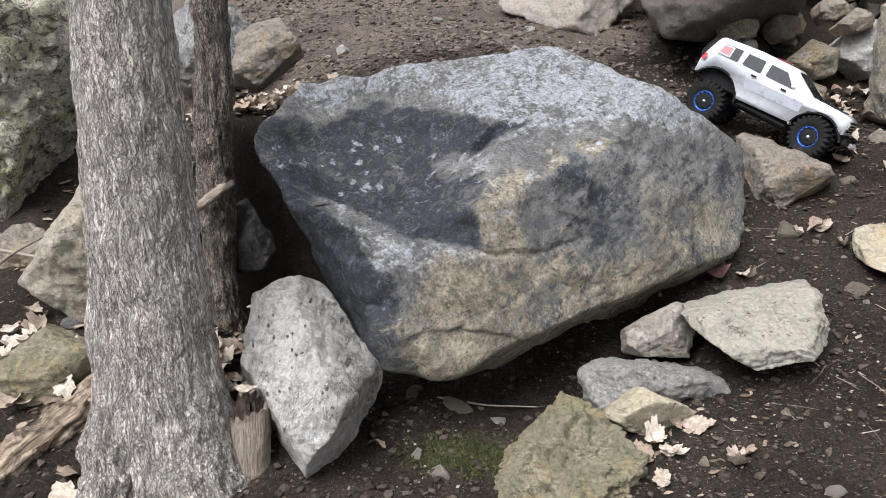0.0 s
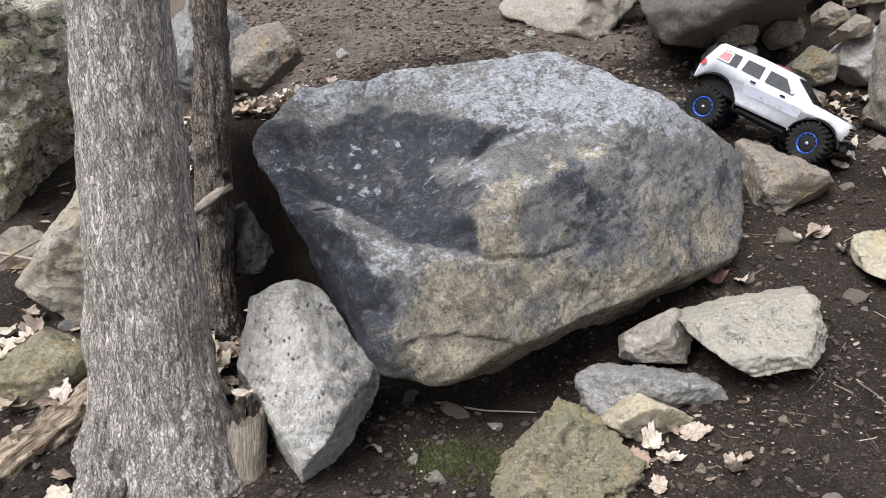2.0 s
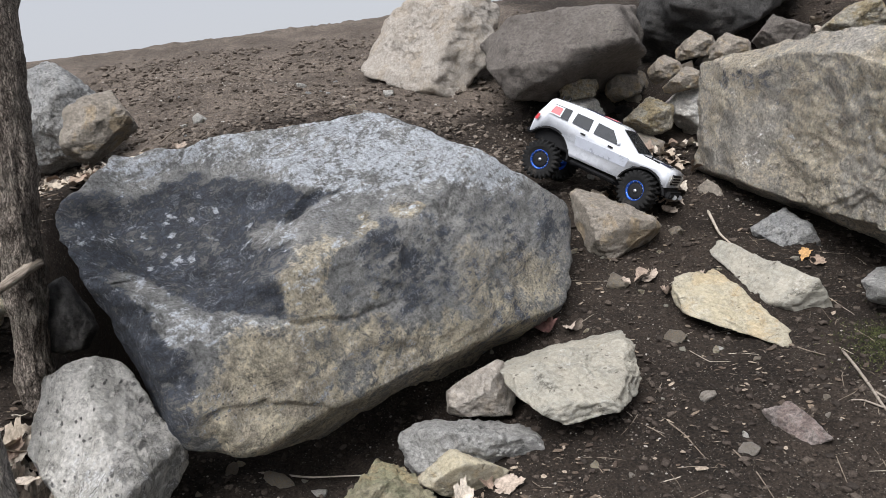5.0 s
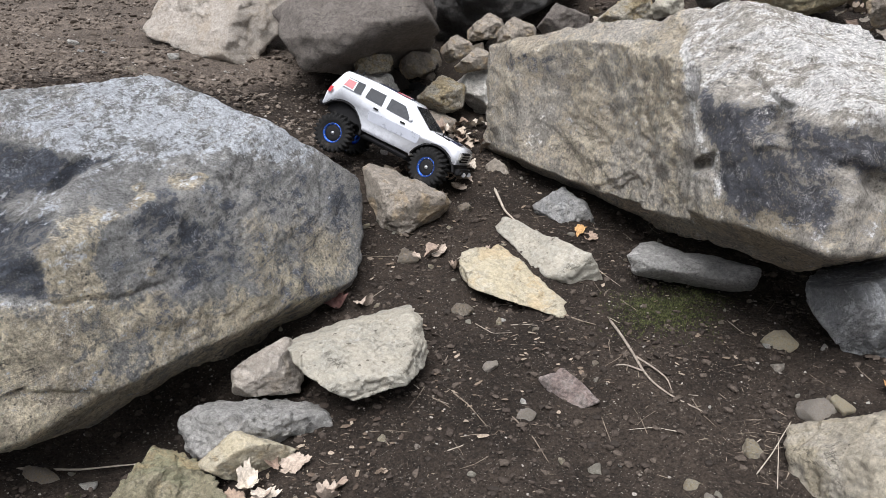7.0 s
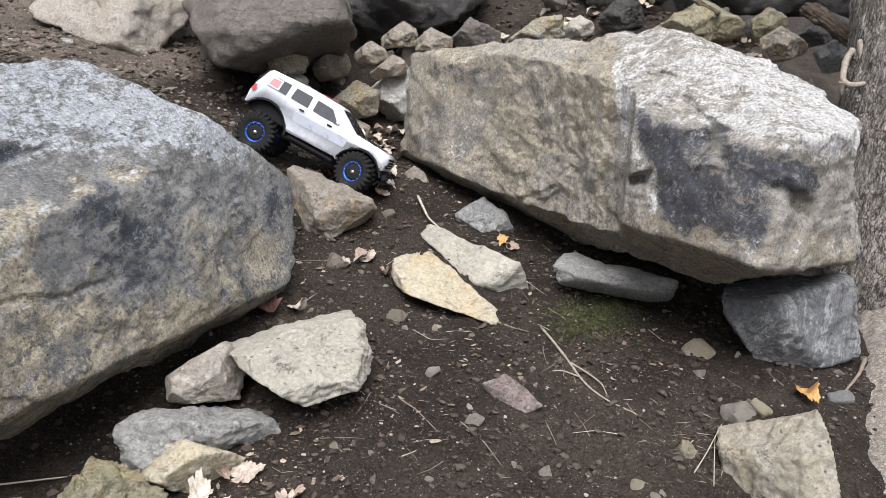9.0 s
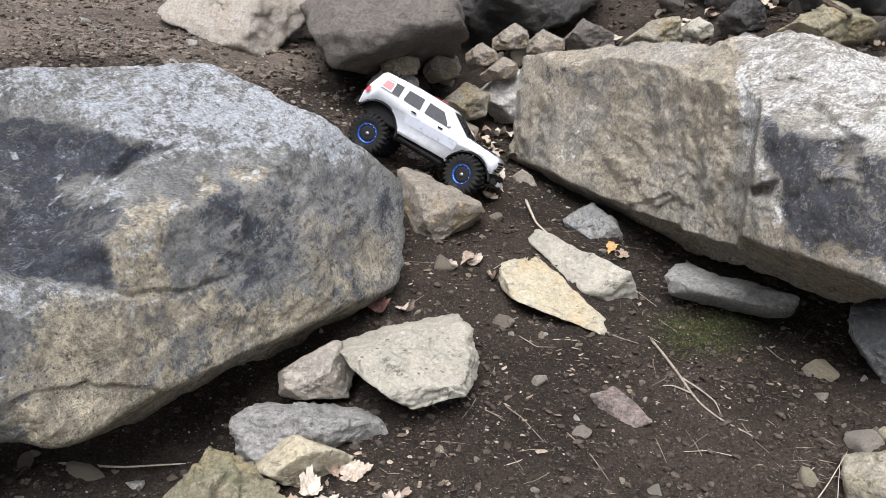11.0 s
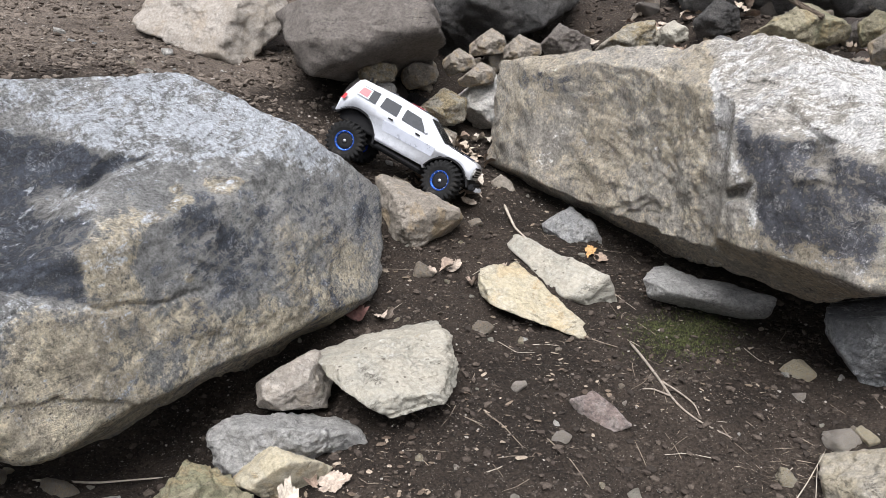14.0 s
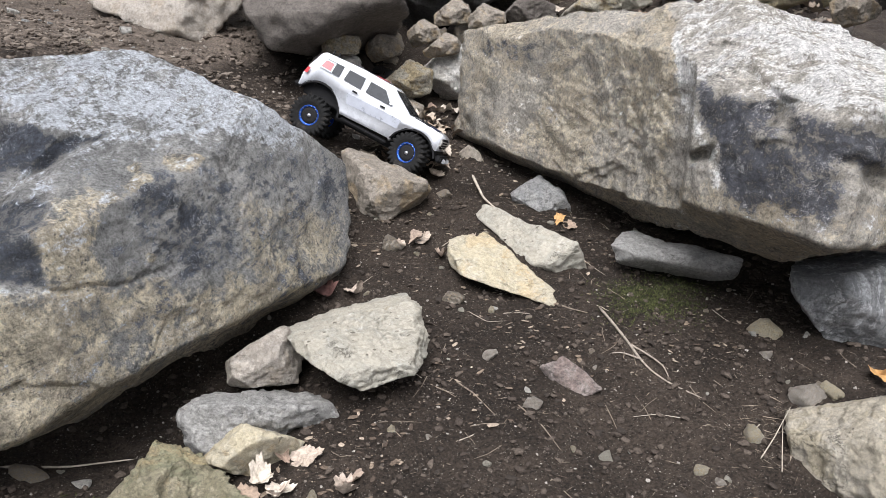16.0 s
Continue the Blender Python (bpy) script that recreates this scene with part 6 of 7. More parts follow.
for cx, cy, spread, count, mat in ((1.06, 0.03, 0.06, 30, LEAF), (1.10, -0.03, 0.04, 10, LEAF_PALE), (1.30, 0.30, 0.09, 26, LEAF), (1.20, 0.16, 0.06, 6, LEAF), (0.97, -0.40, 0.04, 5, LEAF_PALE), (-0.55, 0.27, 0.14, 34, LEAF), (-0.50, 0.20, 0.06, 12, LEAF), (-0.60, -0.10, 0.04, 5, LEAF),
                                   (-0.74, -0.78, 0.05, 16, LEAF), (-0.64, -0.98, 0.04, 5, LEAF), (-0.42, -0.76, 0.035, 9, LEAF), (-0.60, -0.74, 0.05, 6, LEAF), (-0.44, -0.66, 0.05, 7, LEAF), (-0.40, -0.85, 0.03, 5, LEAF), (2.15, 0.55, 0.14, 18, LEAF), (2.32, -0.25, 0.14, 18, LEAF),
                                   (0.42, -0.93, 0.05, 5, LEAF), (0.62, -0.60, 0.04, 4, LEAF), (-0.86, -0.62, 0.06, 5, LEAF)):
    for k in range(count):
        leaf(r.gauss(cx, spread), r.gauss(cy, spread), r.uniform(0.45, 0.95), mat, r, "curled brown dead leaf in a drift of litter", r.uniform(0, 0.012))


# ---- stones: single pebbles, then gravel, crumbs and straw that nobody could count ----
def broken_mesh(k, material, name="rock"):
    rs = np.random.RandomState(60 + k)
    d = rs.normal(0, 1, (13, 3))
    d /= np.linalg.norm(d, axis=1)[:, None]
    cuts = d * (rs.uniform(0.55, 0.95, 13) * (1 - 0.35 * np.abs(d[:, 2])))[:, None]
    ways, faces = ball(4 if name == "pebble" else 5)
    low, high = np.zeros(len(ways)), np.full(len(ways), 3.0)
    for _ in range(16):
        mid = (low + high) / 2
        out = hull(ways * mid[:, None], cuts, 34.0) > 0
        high, low = np.where(out, mid, high), np.where(out, low, mid)
    p = ways * np.minimum(high, 1.3)[:, None]
    p = p * (1 + 0.05 * wobble(p, 0.5, 4, k) + 0.02 * np.floor(3 * wobble(p, 0.4, 3, k + 5)))[:, None]
    me = bpy.data.meshes.new(name)
    me.from_pydata(p.tolist(), [], faces)
    me.shade_smooth()
    me.materials.append(material)
    return me


PEBBLES = {m.name: [broken_mesh(k + 40, m, "pebble") for k in range(5)] for m in (WHITE, BROWN, GREY, OCHRE, RED, SHADE, PINK, UMBER, CREAM, OCHRE_PALE)}


def pebble(x, y, size, material, label, r):
    ob = new("pebble", r.choice(PEBBLES[material.name]))
    ob.location = (x, y, float(ground_height(x, y)) + size * 0.02)
    ob.rotation_euler = (r.uniform(-0.3, 0.3), r.uniform(-0.3, 0.3), r.uniform(0, 6.28))
    ob.scale = (size, size, size)
    return tagged(ob, label, "pebble", "pebbles on the earth")


r = random.Random(21)
for x, y, size, mat, label in ((0.95, -1.115, 0.019, CREAM, "small smooth white pebble"), (1.51, -0.962, 0.042, OCHRE_PALE, "flat yellowish stone half in earth"), (0.896, -0.964, 0.022, PINK, "small pinkish brown pebble"), (0.887, -0.798, 0.018, PINK, "small tan pebble on earth"),
                               (1.389, -1.163, 0.04, PINK, "flat pinkish stone on earth"), (1.443, -1.194, 0.024, OCHRE_PALE, "small yellowish pebble on earth"), (1.071, -1.225, 0.018, OCHRE, "small orange pebble on earth"), (-0.071, -0.726, 0.022, BROWN, "small grey stone under the boulder"),
                               (0.019, -0.754, 0.035, BROWN, "small brown stone under the boulder"), (0.104, -0.794, 0.017, WHITE, "small pale pebble under the boulder"), (0.40, 0.96, 0.03, WHITE, "pale pebble on the dry slope"), (0.052, 1.27, 0.03, WHITE, "pale pebble on the dry slope"),
                               (1.43, -1.03, 0.02, PINK, "small flat tan stone on earth"), (1.0, -0.50, 0.02, PINK, "small tan pebble on earth"), (0.86, -0.34, 0.035, BROWN, "brown stone half in earth"), (1.02, -0.40, 0.045, BROWN, "tan stone beside the flat slabs"), (1.09, -0.16, 0.03, BROWN, "tan stone half in earth"),
                               (0.925, -0.575, 0.03, BROWN, "flat tan stone in earth"), (1.30, -1.25, 0.03, OCHRE, "yellowish stone among straw"), (1.22, -1.2, 0.022, OCHRE, "yellowish stone among straw"), (1.13, 0.52, 0.03, GREY, "small grey stone in the gully"), (1.17, 0.33, 0.03, BROWN, "small tan stone in the gully"),
                               (-0.30, 0.85, 0.035, WHITE, "pale stone on the dry slope"), (0.25, 0.55, 0.03, BROWN, "tan stone on the dry slope"), (-0.80, -0.60, 0.03, GREY, "small grey stone among leaves"), (1.62, -1.25, 0.03, GREY, "small grey stone beside the block"),
                               (-0.06, -0.93, 0.016, PINK, "small buff pebble beside moss"), (-0.02, -0.99, 0.022, PINK, "small buff pebble beside moss"), (0.60, -1.13, 0.018, PINK, "small tan pebble on earth")):
    pebble(x, y, size, mat, label, r)
for k in range(130):
    mat = r.choice((WHITE, BROWN, CREAM, PINK, OCHRE))
    pebble(r.uniform(-0.2, 1.7), r.uniform(-1.3, 0.1), r.uniform(0.004, 0.012), mat, "tiny pale pebble scattered on earth", r)
for k in range(40):
    pebble(r.uniform(-0.5, 1.1), r.uniform(0.2, 1.5), r.uniform(0.006, 0.018), r.choice((WHITE, BROWN, GREY)), "small stone scattered on dry slope", r)
# angular stones of the shaded heap between the back boulders, and on the leafy bank
BROKEN = {m.name: [broken_mesh(3 * j + k, m) for k in range(3)] for j, m in enumerate((BROWN, UMBER, SHADE, GREY, OCHRE, GREEN))}


def broken_rock(x, y, size, material, label, r):
    ob = new("rock", r.choice(BROKEN[material.name]))
    ob.location = (x, y, float(ground_height(x, y)) + size * 0.3)
    ob.rotation_euler = (r.uniform(-0.4, 0.4), r.uniform(-0.4, 0.4), r.uniform(0, 6.28))
    ob.scale = (size, size * r.uniform(0.7, 1.0), size * r.uniform(0.7, 1.0))
    return tagged(ob, label, "rock", "broken stones of the heap")


for k in range(34):
    broken_rock(r.uniform(1.15, 1.8), r.uniform(0.6, 1.25), r.uniform(0.025, 0.085), r.choice((UMBER, SHADE, BROWN)), "broken brown stone in the shaded heap", r)
for k in range(46):
    broken_rock(r.uniform(1.75, 2.75), r.uniform(-0.35, 0.75), r.uniform(0.03, 0.10), r.choice((BROWN, UMBER, GREY, UMBER, GREEN)), "broken stone on the leafy bank", r)
def leaf_drift(count, area, label, r, sizes=(0.5, 0.9), lift=0.05):
    """Dead leaves that nobody could count, in one mesh."""
    verts, faces, total = [], [], 0
    for k in range(count):
        me = r.choice(LEAVES[LEAF.name])
        v = np.array([p.co[:] for p in me.vertices])
        x, y, size = r.uniform(*area[:2]), r.uniform(*area[2:]), r.uniform(*sizes)
        turn = np.array(Euler((r.uniform(-0.5, 0.5), r.uniform(-0.5, 0.5), r.uniform(0, 6.28))).to_matrix())
        verts.append((v * size) @ turn.T + np.array((x, y, float(ground_height(x, y)) + 0.004 + r.uniform(0, lift))))
        faces += [[i + total for i in f.vertices] for f in me.polygons]
        total += len(v)
    return tagged(raw_mesh("leaf_litter", np.concatenate(verts), faces, LEAF_DRIFT), label, "leaf litter", kind="stuff")


leaf_drift(190, (1.8, 2.8, -0.5, 0.7), "curled brown dead leaves among the stones of the bank", r)
leaf_drift(34, (-0.95, -0.62, -0.86, -0.68), "curled brown dead leaves round the rotten logs", r, (0.5, 0.9), 0.03)
leaf_drift(70, (-0.75, -0.38, 0.12, 0.45), "curled brown dead leaves on the slope behind the trees", r, (0.4, 0.8), 0.02)


def scatter(name, count, area, sizes, material, label, category, seed, flat=0.6, long=1.0):
    """Many small lumps (or bits of straw) in one mesh."""
    rs = np.random.RandomState(seed)
    x, y = rs.uniform(area[0], area[1], count), rs.uniform(area[2], area[3], count)
    clump = np.array([noise.noise((a * 5, b * 5, seed)) for a, b in zip(x, y)])
    keep = (clump > rs.uniform(-0.5, 0.25, count)) & (hollow(x, y) < 0.03)
    x, y = x[keep], y[keep]
    n = len(x)
    s = sizes[0] + (sizes[1] - sizes[0]) * rs.uniform(0, 1, n) ** 3
    z = ground_height(x, y) + s * 0.25
    if long > 3:
        base = np.array([(1, 0, 0), (-1, 0, 0), (0, 1, 0), (0, -1, 0), (0, 0, 1), (0, 0, -1)], float)
        tri = np.array([(0, 2, 4), (2, 1, 4), (1, 3, 4), (3, 0, 4), (2, 0, 5), (1, 2, 5), (3, 1, 5), (0, 3, 5)])
    else:
        base, tri = ball(1)
        tri = np.array(tri)
    k = len(base)
    v = base[None] * rs.uniform(0.6, 1.25, (n, k, 1)) * rs.uniform(0.65, 1.2, (n, 1, 3)) * np.array([long, 1.0, flat])
    a = rs.uniform(0, 6.28, n)
    c, d = np.cos(a)[:, None], np.sin(a)[:, None]
    v = np.stack([v[..., 0] * c - v[..., 1] * d, v[..., 0] * d + v[..., 1] * c, v[..., 2] + v[..., 0] * rs.uniform(-0.3, 0.3, (n, 1)) * (0.3 if long > 2 else 1)], -1) * s[:, None, None]
    v = v + np.stack([x, y, z], 1)[:, None]
    faces = (tri[None] + k * np.arange(n)[:, None, None]).reshape(-1, 3).tolist()
    ob = raw_mesh(name, v.reshape(-1, 3), faces, material, smooth=False)
    return tagged(ob, label, category, kind="stuff")


scatter("gravel", 11000, (-0.7, 1.9, -1.45, 0.3), (0.0010, 0.0045), GRAVEL, "fine pale and brown gravel on the earth", "gravel", 3)
scatter("soil_crumbs", 14000, (-1.0, 1.3, 0.2, 2.2), (0.003, 0.016), CLODS_DRY, "loose pale crumbs of dry earth", "soil", 9)
scatter("gravel", 6000, (-0.9, 1.2, 0.2, 2.0), (0.002, 0.007), GRAVEL, "fine gravel on the dry slope", "gravel", 4)
scatter("soil_crumbs", 20000, (-0.8, 1.9, -1.45, 0.6), (0.002, 0.011), CLODS, "loose dark crumbs of earth", "soil", 5)
scatter("leaf_bits", 2200, (0.55, 1.5, -1.0, 0.45), (0.0012, 0.008), BITS, "small torn bits of dead leaf on the earth", "leaf litter", 21, 0.10, 1.5)
scatter("leaf_bits", 2400, (-1.0, -0.25, -0.95, 0.5), (0.002, 0.013), BITS, "small torn bits of dead leaf under the trees", "leaf litter", 22, 0.10, 1.5)
scatter("leaf_bits", 420, (0.25, 0.60, -1.12, -0.88), (0.0015, 0.007), BITS, "small torn bits of dead leaf round the yellowish rock", "leaf litter", 23, 0.10, 1.5)
scatter("straw", 3800, (0.3, 1.75, -1.35, 0.3), (0.0006, 0.0012), STRAW, "fine dry straw and root bits on the earth", "straw", 6, 0.8, 14.0)
scatter("soil_crumbs", 7000, (1.5, 3.0, -0.7, 1.4), (0.004, 0.018), CLODS, "loose dark crumbs of earth on the bank", "soil", 12)
scatter("straw", 1500, (1.6, 2.8, -0.6, 0.9), (0.0009, 0.0018), STRAW, "dry stalks on the leafy bank", "straw", 13, 0.8, 22.0)
scatter("straw", 6000, (-0.9, 0.8, -0.1, 1.6), (0.0007, 0.0016), STRAW, "fine dry straw on the dry slope", "straw", 7, 0.8, 16.0)
scatter("straw", 300, (1.05, 1.35, -1.36, -1.12), (0.0007, 0.0014), STRAW, "tangle of dry straw beside the pale rock", "straw", 8, 0.8, 22.0)


def moss_patch(cx, cy, sx, sy, count, seed):
    rs = np.random.RandomState(seed)
    x, y = rs.normal(cx, sx, count), rs.normal(cy, sy, count)
    z = ground_height(x, y)
    h, w = rs.uniform(0.002, 0.008, count), rs.uniform(0.0012, 0.0026, count)
    lean = rs.normal(0, 0.005, (count, 2))
    a = rs.uniform(0, 6.28, count)
    ring = [np.stack([x + w * np.cos(a + k * 2.094), y + w * np.sin(a + k * 2.094), z], 1) for k in range(3)]
    tip = np.stack([x + lean[:, 0], y + lean[:, 1], z + h], 1)
    v = np.stack(ring + [tip], 1).reshape(-1, 3)
    faces = (np.array([(0, 1, 3), (1, 2, 3), (2, 0, 3)])[None] + 4 * np.arange(count)[:, None, None]).reshape(-1, 3).tolist()
    return tagged(raw_mesh("moss", v, faces, MOSS), "low green moss patch on dark earth", "moss", kind="stuff")


moss_patch(0.03, -0.93, 0.045, 0.03, 5200, 1)
moss_patch(1.35, -0.75, 0.06, 0.045, 2200, 2)
moss_patch(1.44, -0.70, 0.06, 0.04, 1200, 3)


# ---- the radio-controlled model truck, nose down in the gully ----
PAINT = plain("white_paint", (0.64, 0.66, 0.70), 0.28, 0.0, 0.5, 0.05, 40)
SILVER = plain("silver_paint", (0.44, 0.46, 0.51), 0.30, 0.35, 0.5, 0.08, 40)
RUBBER = plain("black_rubber", (0.014, 0.014, 0.014), 0.9, 0.0, 0.2, 0.2, 90)
BLACK = plain("black_plastic", (0.014, 0.014, 0.015), 0.8, 0.0, 0.2, 0.25, 70)
BLUE = plain("blue_anodised", (0.03, 0.11, 0.48), 0.35, 0.8, 0.5, 0.1, 60)
GLASS_DARK = plain("tinted_window", (0.022, 0.026, 0.032), 0.25, 0.0, 0.12, 0.1, 30)
STEEL = plain("bare_steel", (0.55, 0.55, 0.56), 0.35, 0.9, 0.5, 0.15, 60)
DECAL_RED = plain("red_decal", (0.62, 0.06, 0.07), 0.35, 0.0, 0.5, 0.08, 60)
DECAL_NAVY = plain("navy_decal", (0.018, 0.022, 0.055), 0.35, 0.0, 0.5, 0.15, 60)
LAMP_CLEAR = plain("clear_lamp", (0.62, 0.62, 0.60), 0.15, 0.0, 0.6, 0.1, 60)


def box_bm(x0, x1, y0, y1, z0, z1, bevel=0.0, seg=2):
    bm = bmesh.new()
    bmesh.ops.create_cube(bm, size=1.0)
    for v in bm.verts:
        v.co = ((x0 + x1) / 2 + v.co.x * (x1 - x0), (y0 + y1) / 2 + v.co.y * (y1 - y0), (z0 + z1) / 2 + v.co.z * (z1 - z0))
    if bevel:
        bmesh.ops.bevel(bm, geom=bm.edges[:], offset=bevel, segments=seg, affect="EDGES", clamp_overlap=True)
    return bm


def side_width(z):
    """Half the body's width at a height: it leans in above the belt line."""
    return 0.094 - 0.020 * min(1.0, max(0.0, (z - 0.105) / 0.06)) - 0.004 * min(1.0, max(0.0, (0.06 - z) / 0.04))


def slab_bm(outline, y0, y1, bevel=0.004):
    """A side profile (x, z) made solid between two sides, leaning in towards the roof."""
    bm = bmesh.new()
    face = bm.faces.new([bm.verts.new((x, 1.0, z)) for x, z in outline])
    grown = bmesh.ops.extrude_face_region(bm, geom=[face])
    for v in grown["geom"]:
        if isinstance(v, bmesh.types.BMVert):
            v.co.y = -1.0
    bmesh.ops.recalc_face_normals(bm, faces=bm.faces[:])
    for v in bm.verts:
        w = side_width(v.co.z)
        v.co.y = v.co.y * (w if y1 is None else y1)
    sharp = [e for e in bm.edges if len(e.link_faces) == 2 and abs(e.verts[0].co.y - e.verts[1].co.y) < 0.05 and e.calc_face_angle(0) > 0.5]
    if bevel:
        bmesh.ops.bevel(bm, geom=sharp, offset=bevel, segments=3, affect="EDGES", clamp_overlap=True)
    return bm


def arc(cx, cz, r, a0, a1, n):
    return [(cx + r * math.cos(radians(a0 + (a1 - a0) * k / n)), cz + r * math.sin(radians(a0 + (a1 - a0) * k / n))) for k in range(n + 1)]


def pane_bm(outline, side, proud=0.0012, thick=0.002):
    """A thin plate on the body's flank, following its lean."""
    bm = bmesh.new()
    rows = []
    for off in (proud, proud - thick):
        rows.append([bm.verts.new((x, side * (side_width(z) + off), z)) for x, z in outline])
    bm.faces.new(rows[0])
    bm.faces.new(rows[1][::-1])
    for k in range(len(outline)):
        j = (k + 1) % len(outline)
        bm.faces.new((rows[0][j], rows[0][k], rows[1][k], rows[1][j]))
    bmesh.ops.recalc_face_normals(bm, faces=bm.faces[:])
    return bm


def tyre_mesh():
    around, prof = 96, [(0.028, -0.019), (0.040, -0.0235), (0.050, -0.0235), (0.056, -0.020), (0.0575, -0.010), (0.058, 0.0), (0.0575, 0.010), (0.056, 0.020), (0.050, 0.0235), (0.040, 0.0235), (0.028, 0.019)]
    verts, faces = [], []
    for a in range(around):
        w = 2 * math.pi * a / around
        for k, (r, y) in enumerate(prof):
            lug = 0.0
            if 2 <= k <= 8:
                phase = (a + (2 if k > 5 else 0)) % 4
                lug = 0.0035 if phase < 2 else -0.0025
                if k == 5:
                    lug = 0.002 if a % 6 < 4 else -0.002
            verts.append(((r + lug) * math.cos(w), y * (1.06 if lug > 0.003 else 1.0), (r + lug) * math.sin(w)))
    n = len(prof)
    for a in range(around):
        b = (a + 1) % around
        for k in range(n - 1):
            faces.append((a * n + k, b * n + k, b * n + k + 1, a * n + k + 1))
    me = bpy.data.meshes.new("tyre")
    me.from_pydata(verts, [], faces)
    me.materials.append(RUBBER)
    return me


def lathe(name, prof, material, around=40):
    verts, faces = [], []
    for a in range(around):
        w = 2 * math.pi * a / around
        verts += [(r * math.cos(w), y, r * math.sin(w)) for r, y in prof]
    n = len(prof)
    for a in range(around):
        b = (a + 1) % around
        faces += [(a * n + k, a * n + k + 1, b * n + k + 1, b * n + k) for k in range(n - 1)]
    me = bpy.data.meshes.new(name)
    me.from_pydata(verts, [], faces)
    me.shade_smooth()
    me.materials.append(material)
    return me


def model_truck(m):
    root = new("model_truck")
    root.matrix_world = m
    tilt = Matrix.Rotation(radians(7), 4, "Y")

    def add(name, bm, mat, label="", smooth=False, parent=None, body=True):
        ob = part(name, bm, mat, parent or root, label, smooth)
        if body and not parent:
            ob.matrix_local = tilt
        return ob

    outline = [(-0.229, 0.048), (-0.229, 0.085), (-0.222, 0.112), (-0.206, 0.158), (-0.196, 0.166), (-0.08, 0.172), (0.02, 0.169), (0.034, 0.163), (0.108, 0.117), (0.150, 0.116), (0.205, 0.110), (0.219, 0.104), (0.224, 0.062)]
    outline += arc(0.1565, 0.014, 0.073, 38, 172, 12) + [(0.080, 0.030), (-0.080, 0.026)] + arc(-0.1565, 0.006, 0.074, 12, 146, 12)
    body = add("body", slab_bm(outline[::-1], None, None), PAINT, "glossy white truck body shell", True)
    # lower silver band, wheel arches' lining
    for side in (-1, 1):
        add("side_band", pane_bm([(-0.074, 0.062), (-0.083, 0.090), (0.094, 0.094), (0.092, 0.066)], side, 0.0008), SILVER, "silver-grey side band", parent=body)
        add("side_window", pane_bm([(-0.194, 0.121), (-0.185, 0.151), (-0.128, 0.153), (-0.128, 0.119)], side), GLASS_DARK, parent=body)
        add("side_window", pane_bm([(-0.112, 0.119), (-0.110, 0.152), (-0.056, 0.152), (-0.053, 0.117)], side), GLASS_DARK, parent=body)
        add("side_window", pane_bm([(-0.037, 0.117), (-0.038, 0.151), (0.012, 0.149), (0.049, 0.115)], side), GLASS_DARK, parent=body)
        add("decal", pane_bm([(-0.193, 0.121), (-0.185, 0.149), (-0.153, 0.150), (-0.153, 0.120)], side, 0.0022), PAINT, parent=body)
        add("decal", pane_bm([(-0.189, 0.124), (-0.183, 0.146), (-0.157, 0.147), (-0.157, 0.123)], side, 0.0030), DECAL_RED, "red and white flag sticker", parent=body)
        for x in (-0.072, 0.020):
            add("door_handle", pane_bm([(x, 0.100), (x, 0.105), (x + 0.016, 0.105), (x + 0.016, 0.100)], side, 0.003), BLACK, parent=body)
        add("tail_lamp", pane_bm([(-0.227, 0.088), (-0.222, 0.106), (-0.214, 0.106), (-0.217, 0.088)], side, 0.002), DECAL_RED, "red tail lamp", parent=body)
        add("mirror", box_bm(0.040, 0.052, side * 0.090 - 0.006, side * 0.090 + 0.006, 0.116, 0.126, 0.003), PAINT, parent=body)
        add("headlight", box_bm(0.214, 0.2265, side * 0.066 - 0.015, side * 0.066 + 0.015, 0.076, 0.098, 0.003), LAMP_CLEAR, "clear square headlight", parent=body)
        add("fender_flare", slab_bm((arc(0.1565, 0.014, 0.078, 20, 165, 14) + arc(0.1565, 0.014, 0.072, 165, 20, 14))[::-1], None, None, 0.0), BLACK, parent=body) if side == 1 else None
        add("slider", box_bm(-0.075, 0.080, side * 0.078 - 0.006, side * 0.078 + 0.006, 0.010, 0.020, 0.004), BLACK, parent=body)
        add("hood_vent", box_bm(0.120, 0.170, side * 0.055 - 0.010, side * 0.055 + 0.010, 0.112, 0.1185, 0.001), BLACK, parent=body)
    add("fender_flare", slab_bm((arc(-0.1565, 0.006, 0.079, 5, 150, 14) + arc(-0.1565, 0.006, 0.073, 150, 5, 14))[::-1], None, None, 0.0), BLACK, parent=body)
    # windscreen, rear window, grille, roof marks
    bm = bmesh.new()
    v = [bm.verts.new(c) for c in ((0.037, -0.066, 0.1635), (0.037, 0.066, 0.1635), (0.108, 0.080, 0.1195), (0.108, -0.080, 0.1195))]
    f = bm.faces.new(v)
    bmesh.ops.solidify(bm, geom=[f], thickness=-0.003)
    add("windscreen", bm, GLASS_DARK, parent=body)
    add("grille", box_bm(0.215, 0.2262, -0.050, 0.050, 0.070, 0.100, 0.002), BLACK, parent=body)
    for z in (0.077, 0.085, 0.093):
        add("grille_bar", box_bm(0.222, 0.2278, -0.048, 0.048, z - 0.0014, z + 0.0014, 0.0006), STEEL, parent=body)
    disc = bmesh.new()
    bmesh.ops.create_circle(disc, cap_ends=True, radius=1.0, segments=36)
    for p in disc.verts:
        p.co = (-0.055 + p.co.x * 0.062, p.co.y * 0.040, 0.1728)
    bmesh.ops.solidify(disc, geom=disc.faces[:], thickness=0.001)
    add("roof_decal", disc, DECAL_NAVY, "dark oval sticker with red stripes", parent=body)
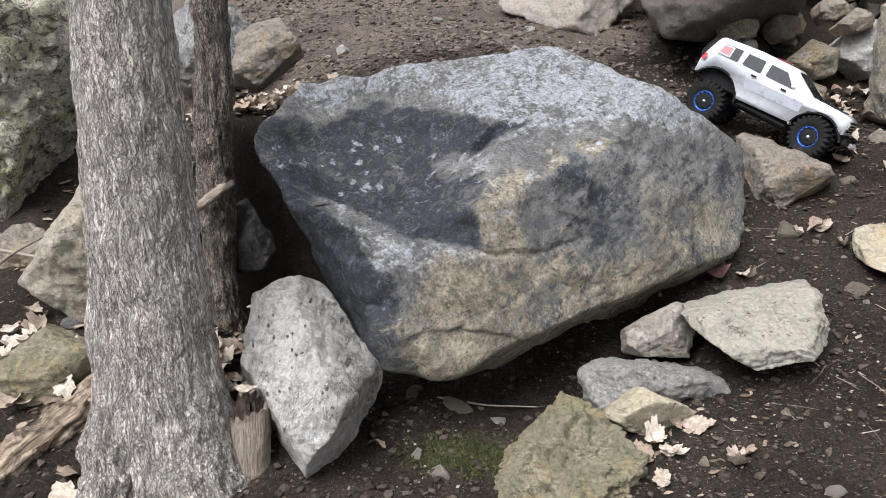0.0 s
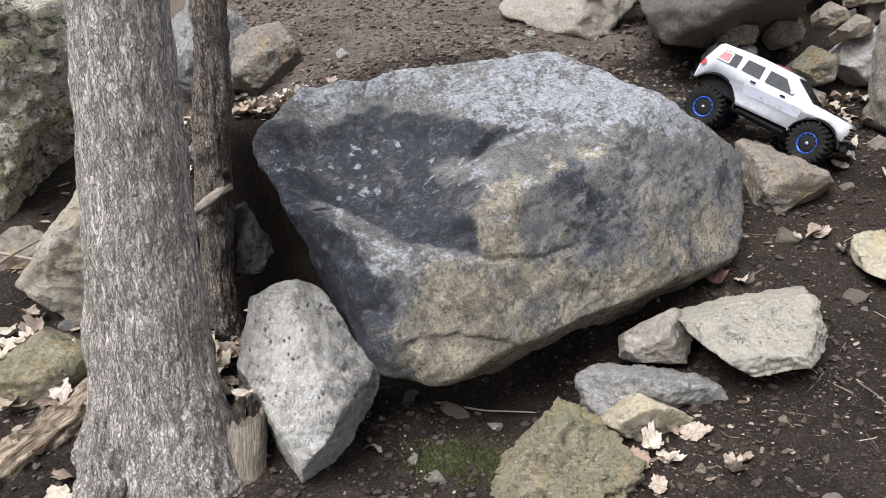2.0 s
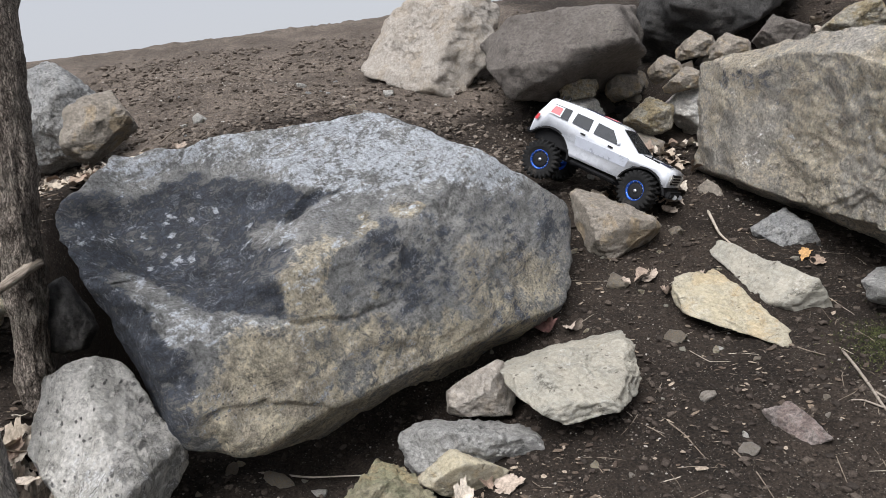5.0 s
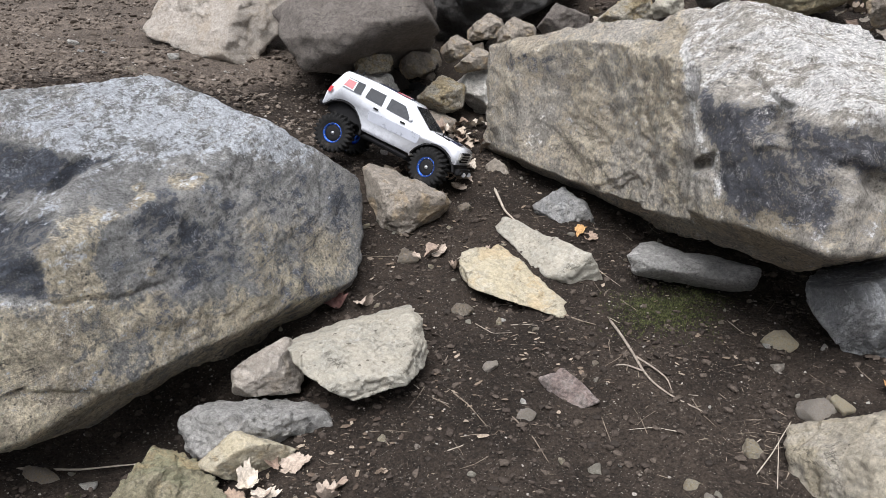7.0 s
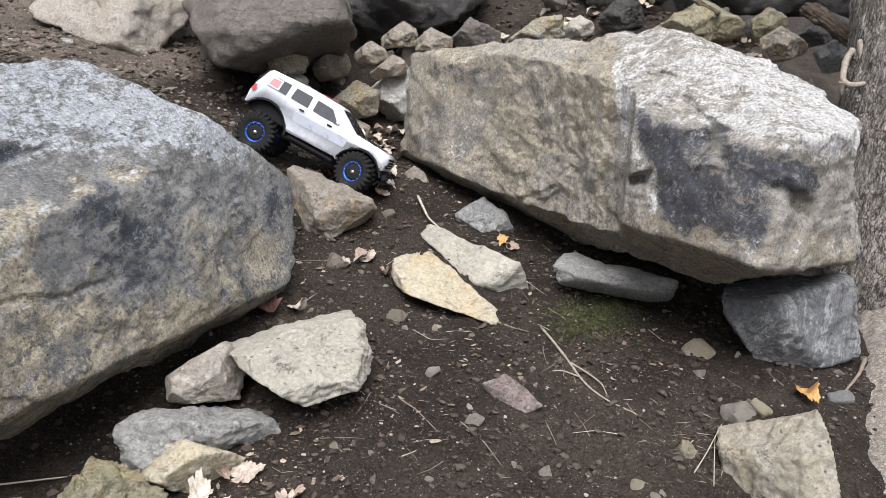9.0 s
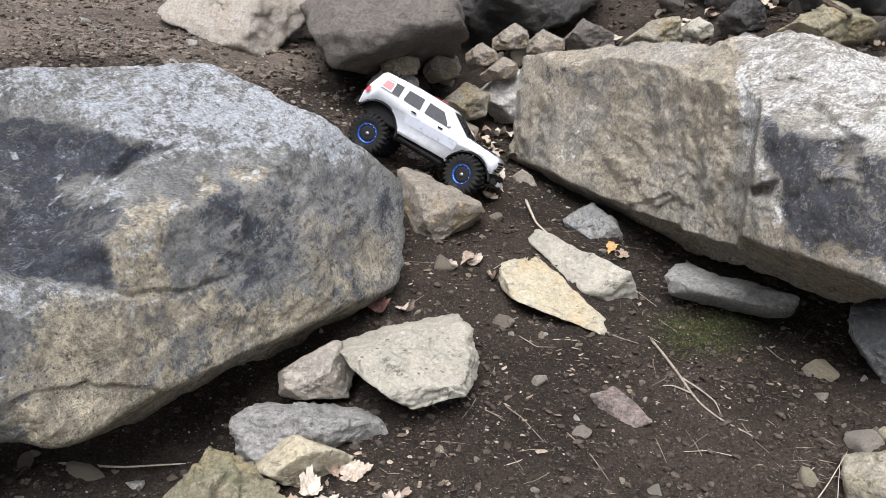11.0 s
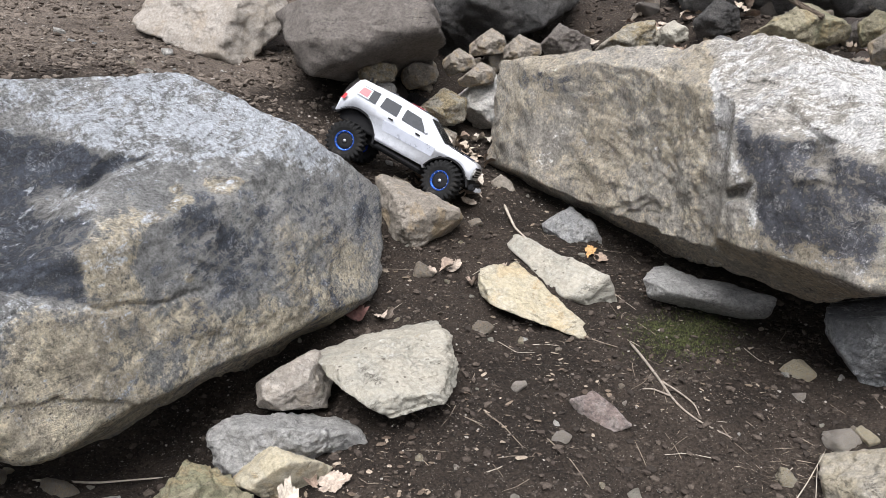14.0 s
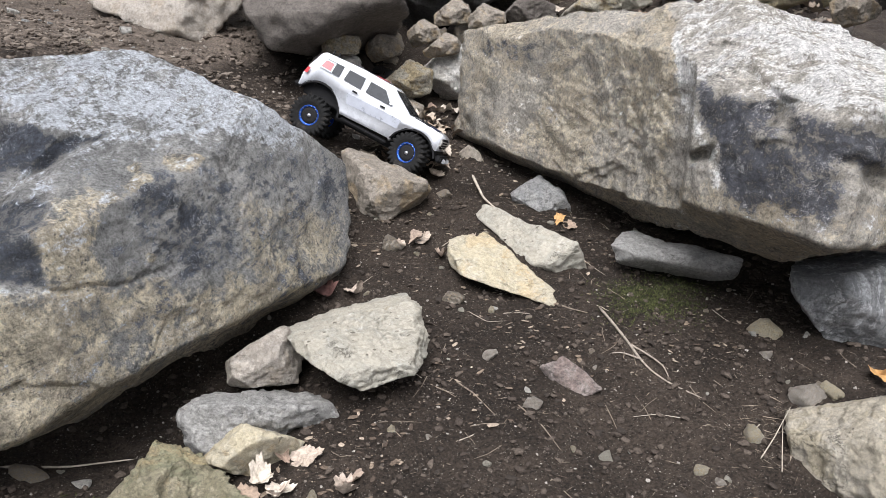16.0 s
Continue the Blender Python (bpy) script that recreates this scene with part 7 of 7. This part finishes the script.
    for k in range(4):
        add("decal_stripe", box_bm(-0.045, -0.002, -0.028 + k * 0.010, -0.023 + k * 0.010, 0.1732, 0.1745), DECAL_RED if k % 2 == 0 else PAINT, parent=body)
    add("hood_decal", box_bm(0.165, 0.198, -0.024, 0.020, 0.1135, 0.1165, 0.001), DECAL_NAVY, "black marks on the hood", parent=body)
    for x, y in ((-0.19, -0.03), (-0.19, 0.03), (0.14, -0.03), (0.14, 0.03)):
        post = bmesh.new()
        bmesh.ops.create_cone(post, cap_ends=True, segments=10, radius1=0.0028, radius2=0.0025, depth=0.014, matrix=Matrix.Translation((x, y, 0.174 if x < 0 else 0.119)))
        add("body_post", post, BLACK, parent=body)
    # chassis, bumpers, axles, dampers
    add("chassis", box_bm(-0.17, 0.18, -0.030, 0.030, 0.0, 0.035, 0.004), BLACK)
    add("inner_tub", box_bm(-0.215, 0.212, -0.070, 0.070, 0.030, 0.075, 0.004), BLACK)
    bumper = add("front_bumper", box_bm(0.226, 0.246, -0.078, 0.078, 0.034, 0.054, 0.005), BLACK)
    for y in (-0.035, 0.035):
        ring = bmesh.new()
        bmesh.ops.create_cone(ring, cap_ends=True, segments=12, radius1=0.007, radius2=0.007, depth=0.004, matrix=Matrix.Translation((0.249, y, 0.042)) @ Matrix.Rotation(radians(90), 4, "X"))
        add("shackle", ring, STEEL, parent=bumper)
    add("rear_bumper", box_bm(-0.246, -0.228, -0.078, 0.078, 0.040, 0.056, 0.005), BLACK)
    tyre, rim = tyre_mesh(), lathe("rim", [(0.0, 0.012), (0.012, 0.013), (0.013, 0.008), (0.020, 0.006), (0.0245, 0.0145), (0.0295, 0.0205), (0.031, 0.017), (0.031, -0.017), (0.028, -0.02)], BLUE)
    disc_me = lathe("wheel_face", [(0.0, 0.0165), (0.014, 0.0150), (0.0235, 0.0158), (0.0245, 0.012)], BLACK)
    hub_me = lathe("hub", [(0.0, 0.019), (0.005, 0.019), (0.006, 0.010)], STEEL, 12)
    bolt_me = lathe("bolt", [(0.0, 0.0015), (0.0013, 0.0012), (0.0014, -0.001)], STEEL, 8)
    for x in (-0.1565, 0.1565):
        add("axle", box_bm(x - 0.008, x + 0.008, -0.075, 0.075, -0.008, 0.008, 0.004), BLACK, body=False)
        for side in (-1, 1):
            wheel = new("wheel")
            wheel.parent = root
            turn = (-16 if x > 0 else 0) + (180 if side < 0 else 0)
            wheel.matrix_local = pose(x, side * 0.083, 0.0, 0, 0, turn)
            for nm, me in (("tyre", tyre), ("rim", rim), ("wheel_face", disc_me), ("hub", hub_me)):
                ob = new(nm, me)
                ob.parent = wheel
            for k in range(12):
                ob = new("bolt", bolt_me)
                ob.parent = wheel
                ob.location = (0.0262 * math.cos(k * math.pi / 6), 0.0182, 0.0262 * math.sin(k * math.pi / 6))
            damper = bmesh.new()
            bmesh.ops.create_cone(damper, cap_ends=True, segments=12, radius1=0.007, radius2=0.007, depth=0.07, matrix=Matrix.Translation((x * 0.9, side * 0.055, 0.042)) @ Matrix.Rotation(radians(12 * (1 if x > 0 else -1)), 4, "Y"))
            add("damper", damper, STEEL if x < 0 else BLACK, body=False)
    return tagged(root, "white radio-controlled model truck with blue wheel rims", "toy truck")


model_truck(Matrix(((0.7100, 0.5357, 0.3340, 0.9344), (-0.5661, 0.7626, -0.0197, 0.0340), (-0.2792, -0.1843, 0.8891, 0.7196), (0, 0, 0, 1))))
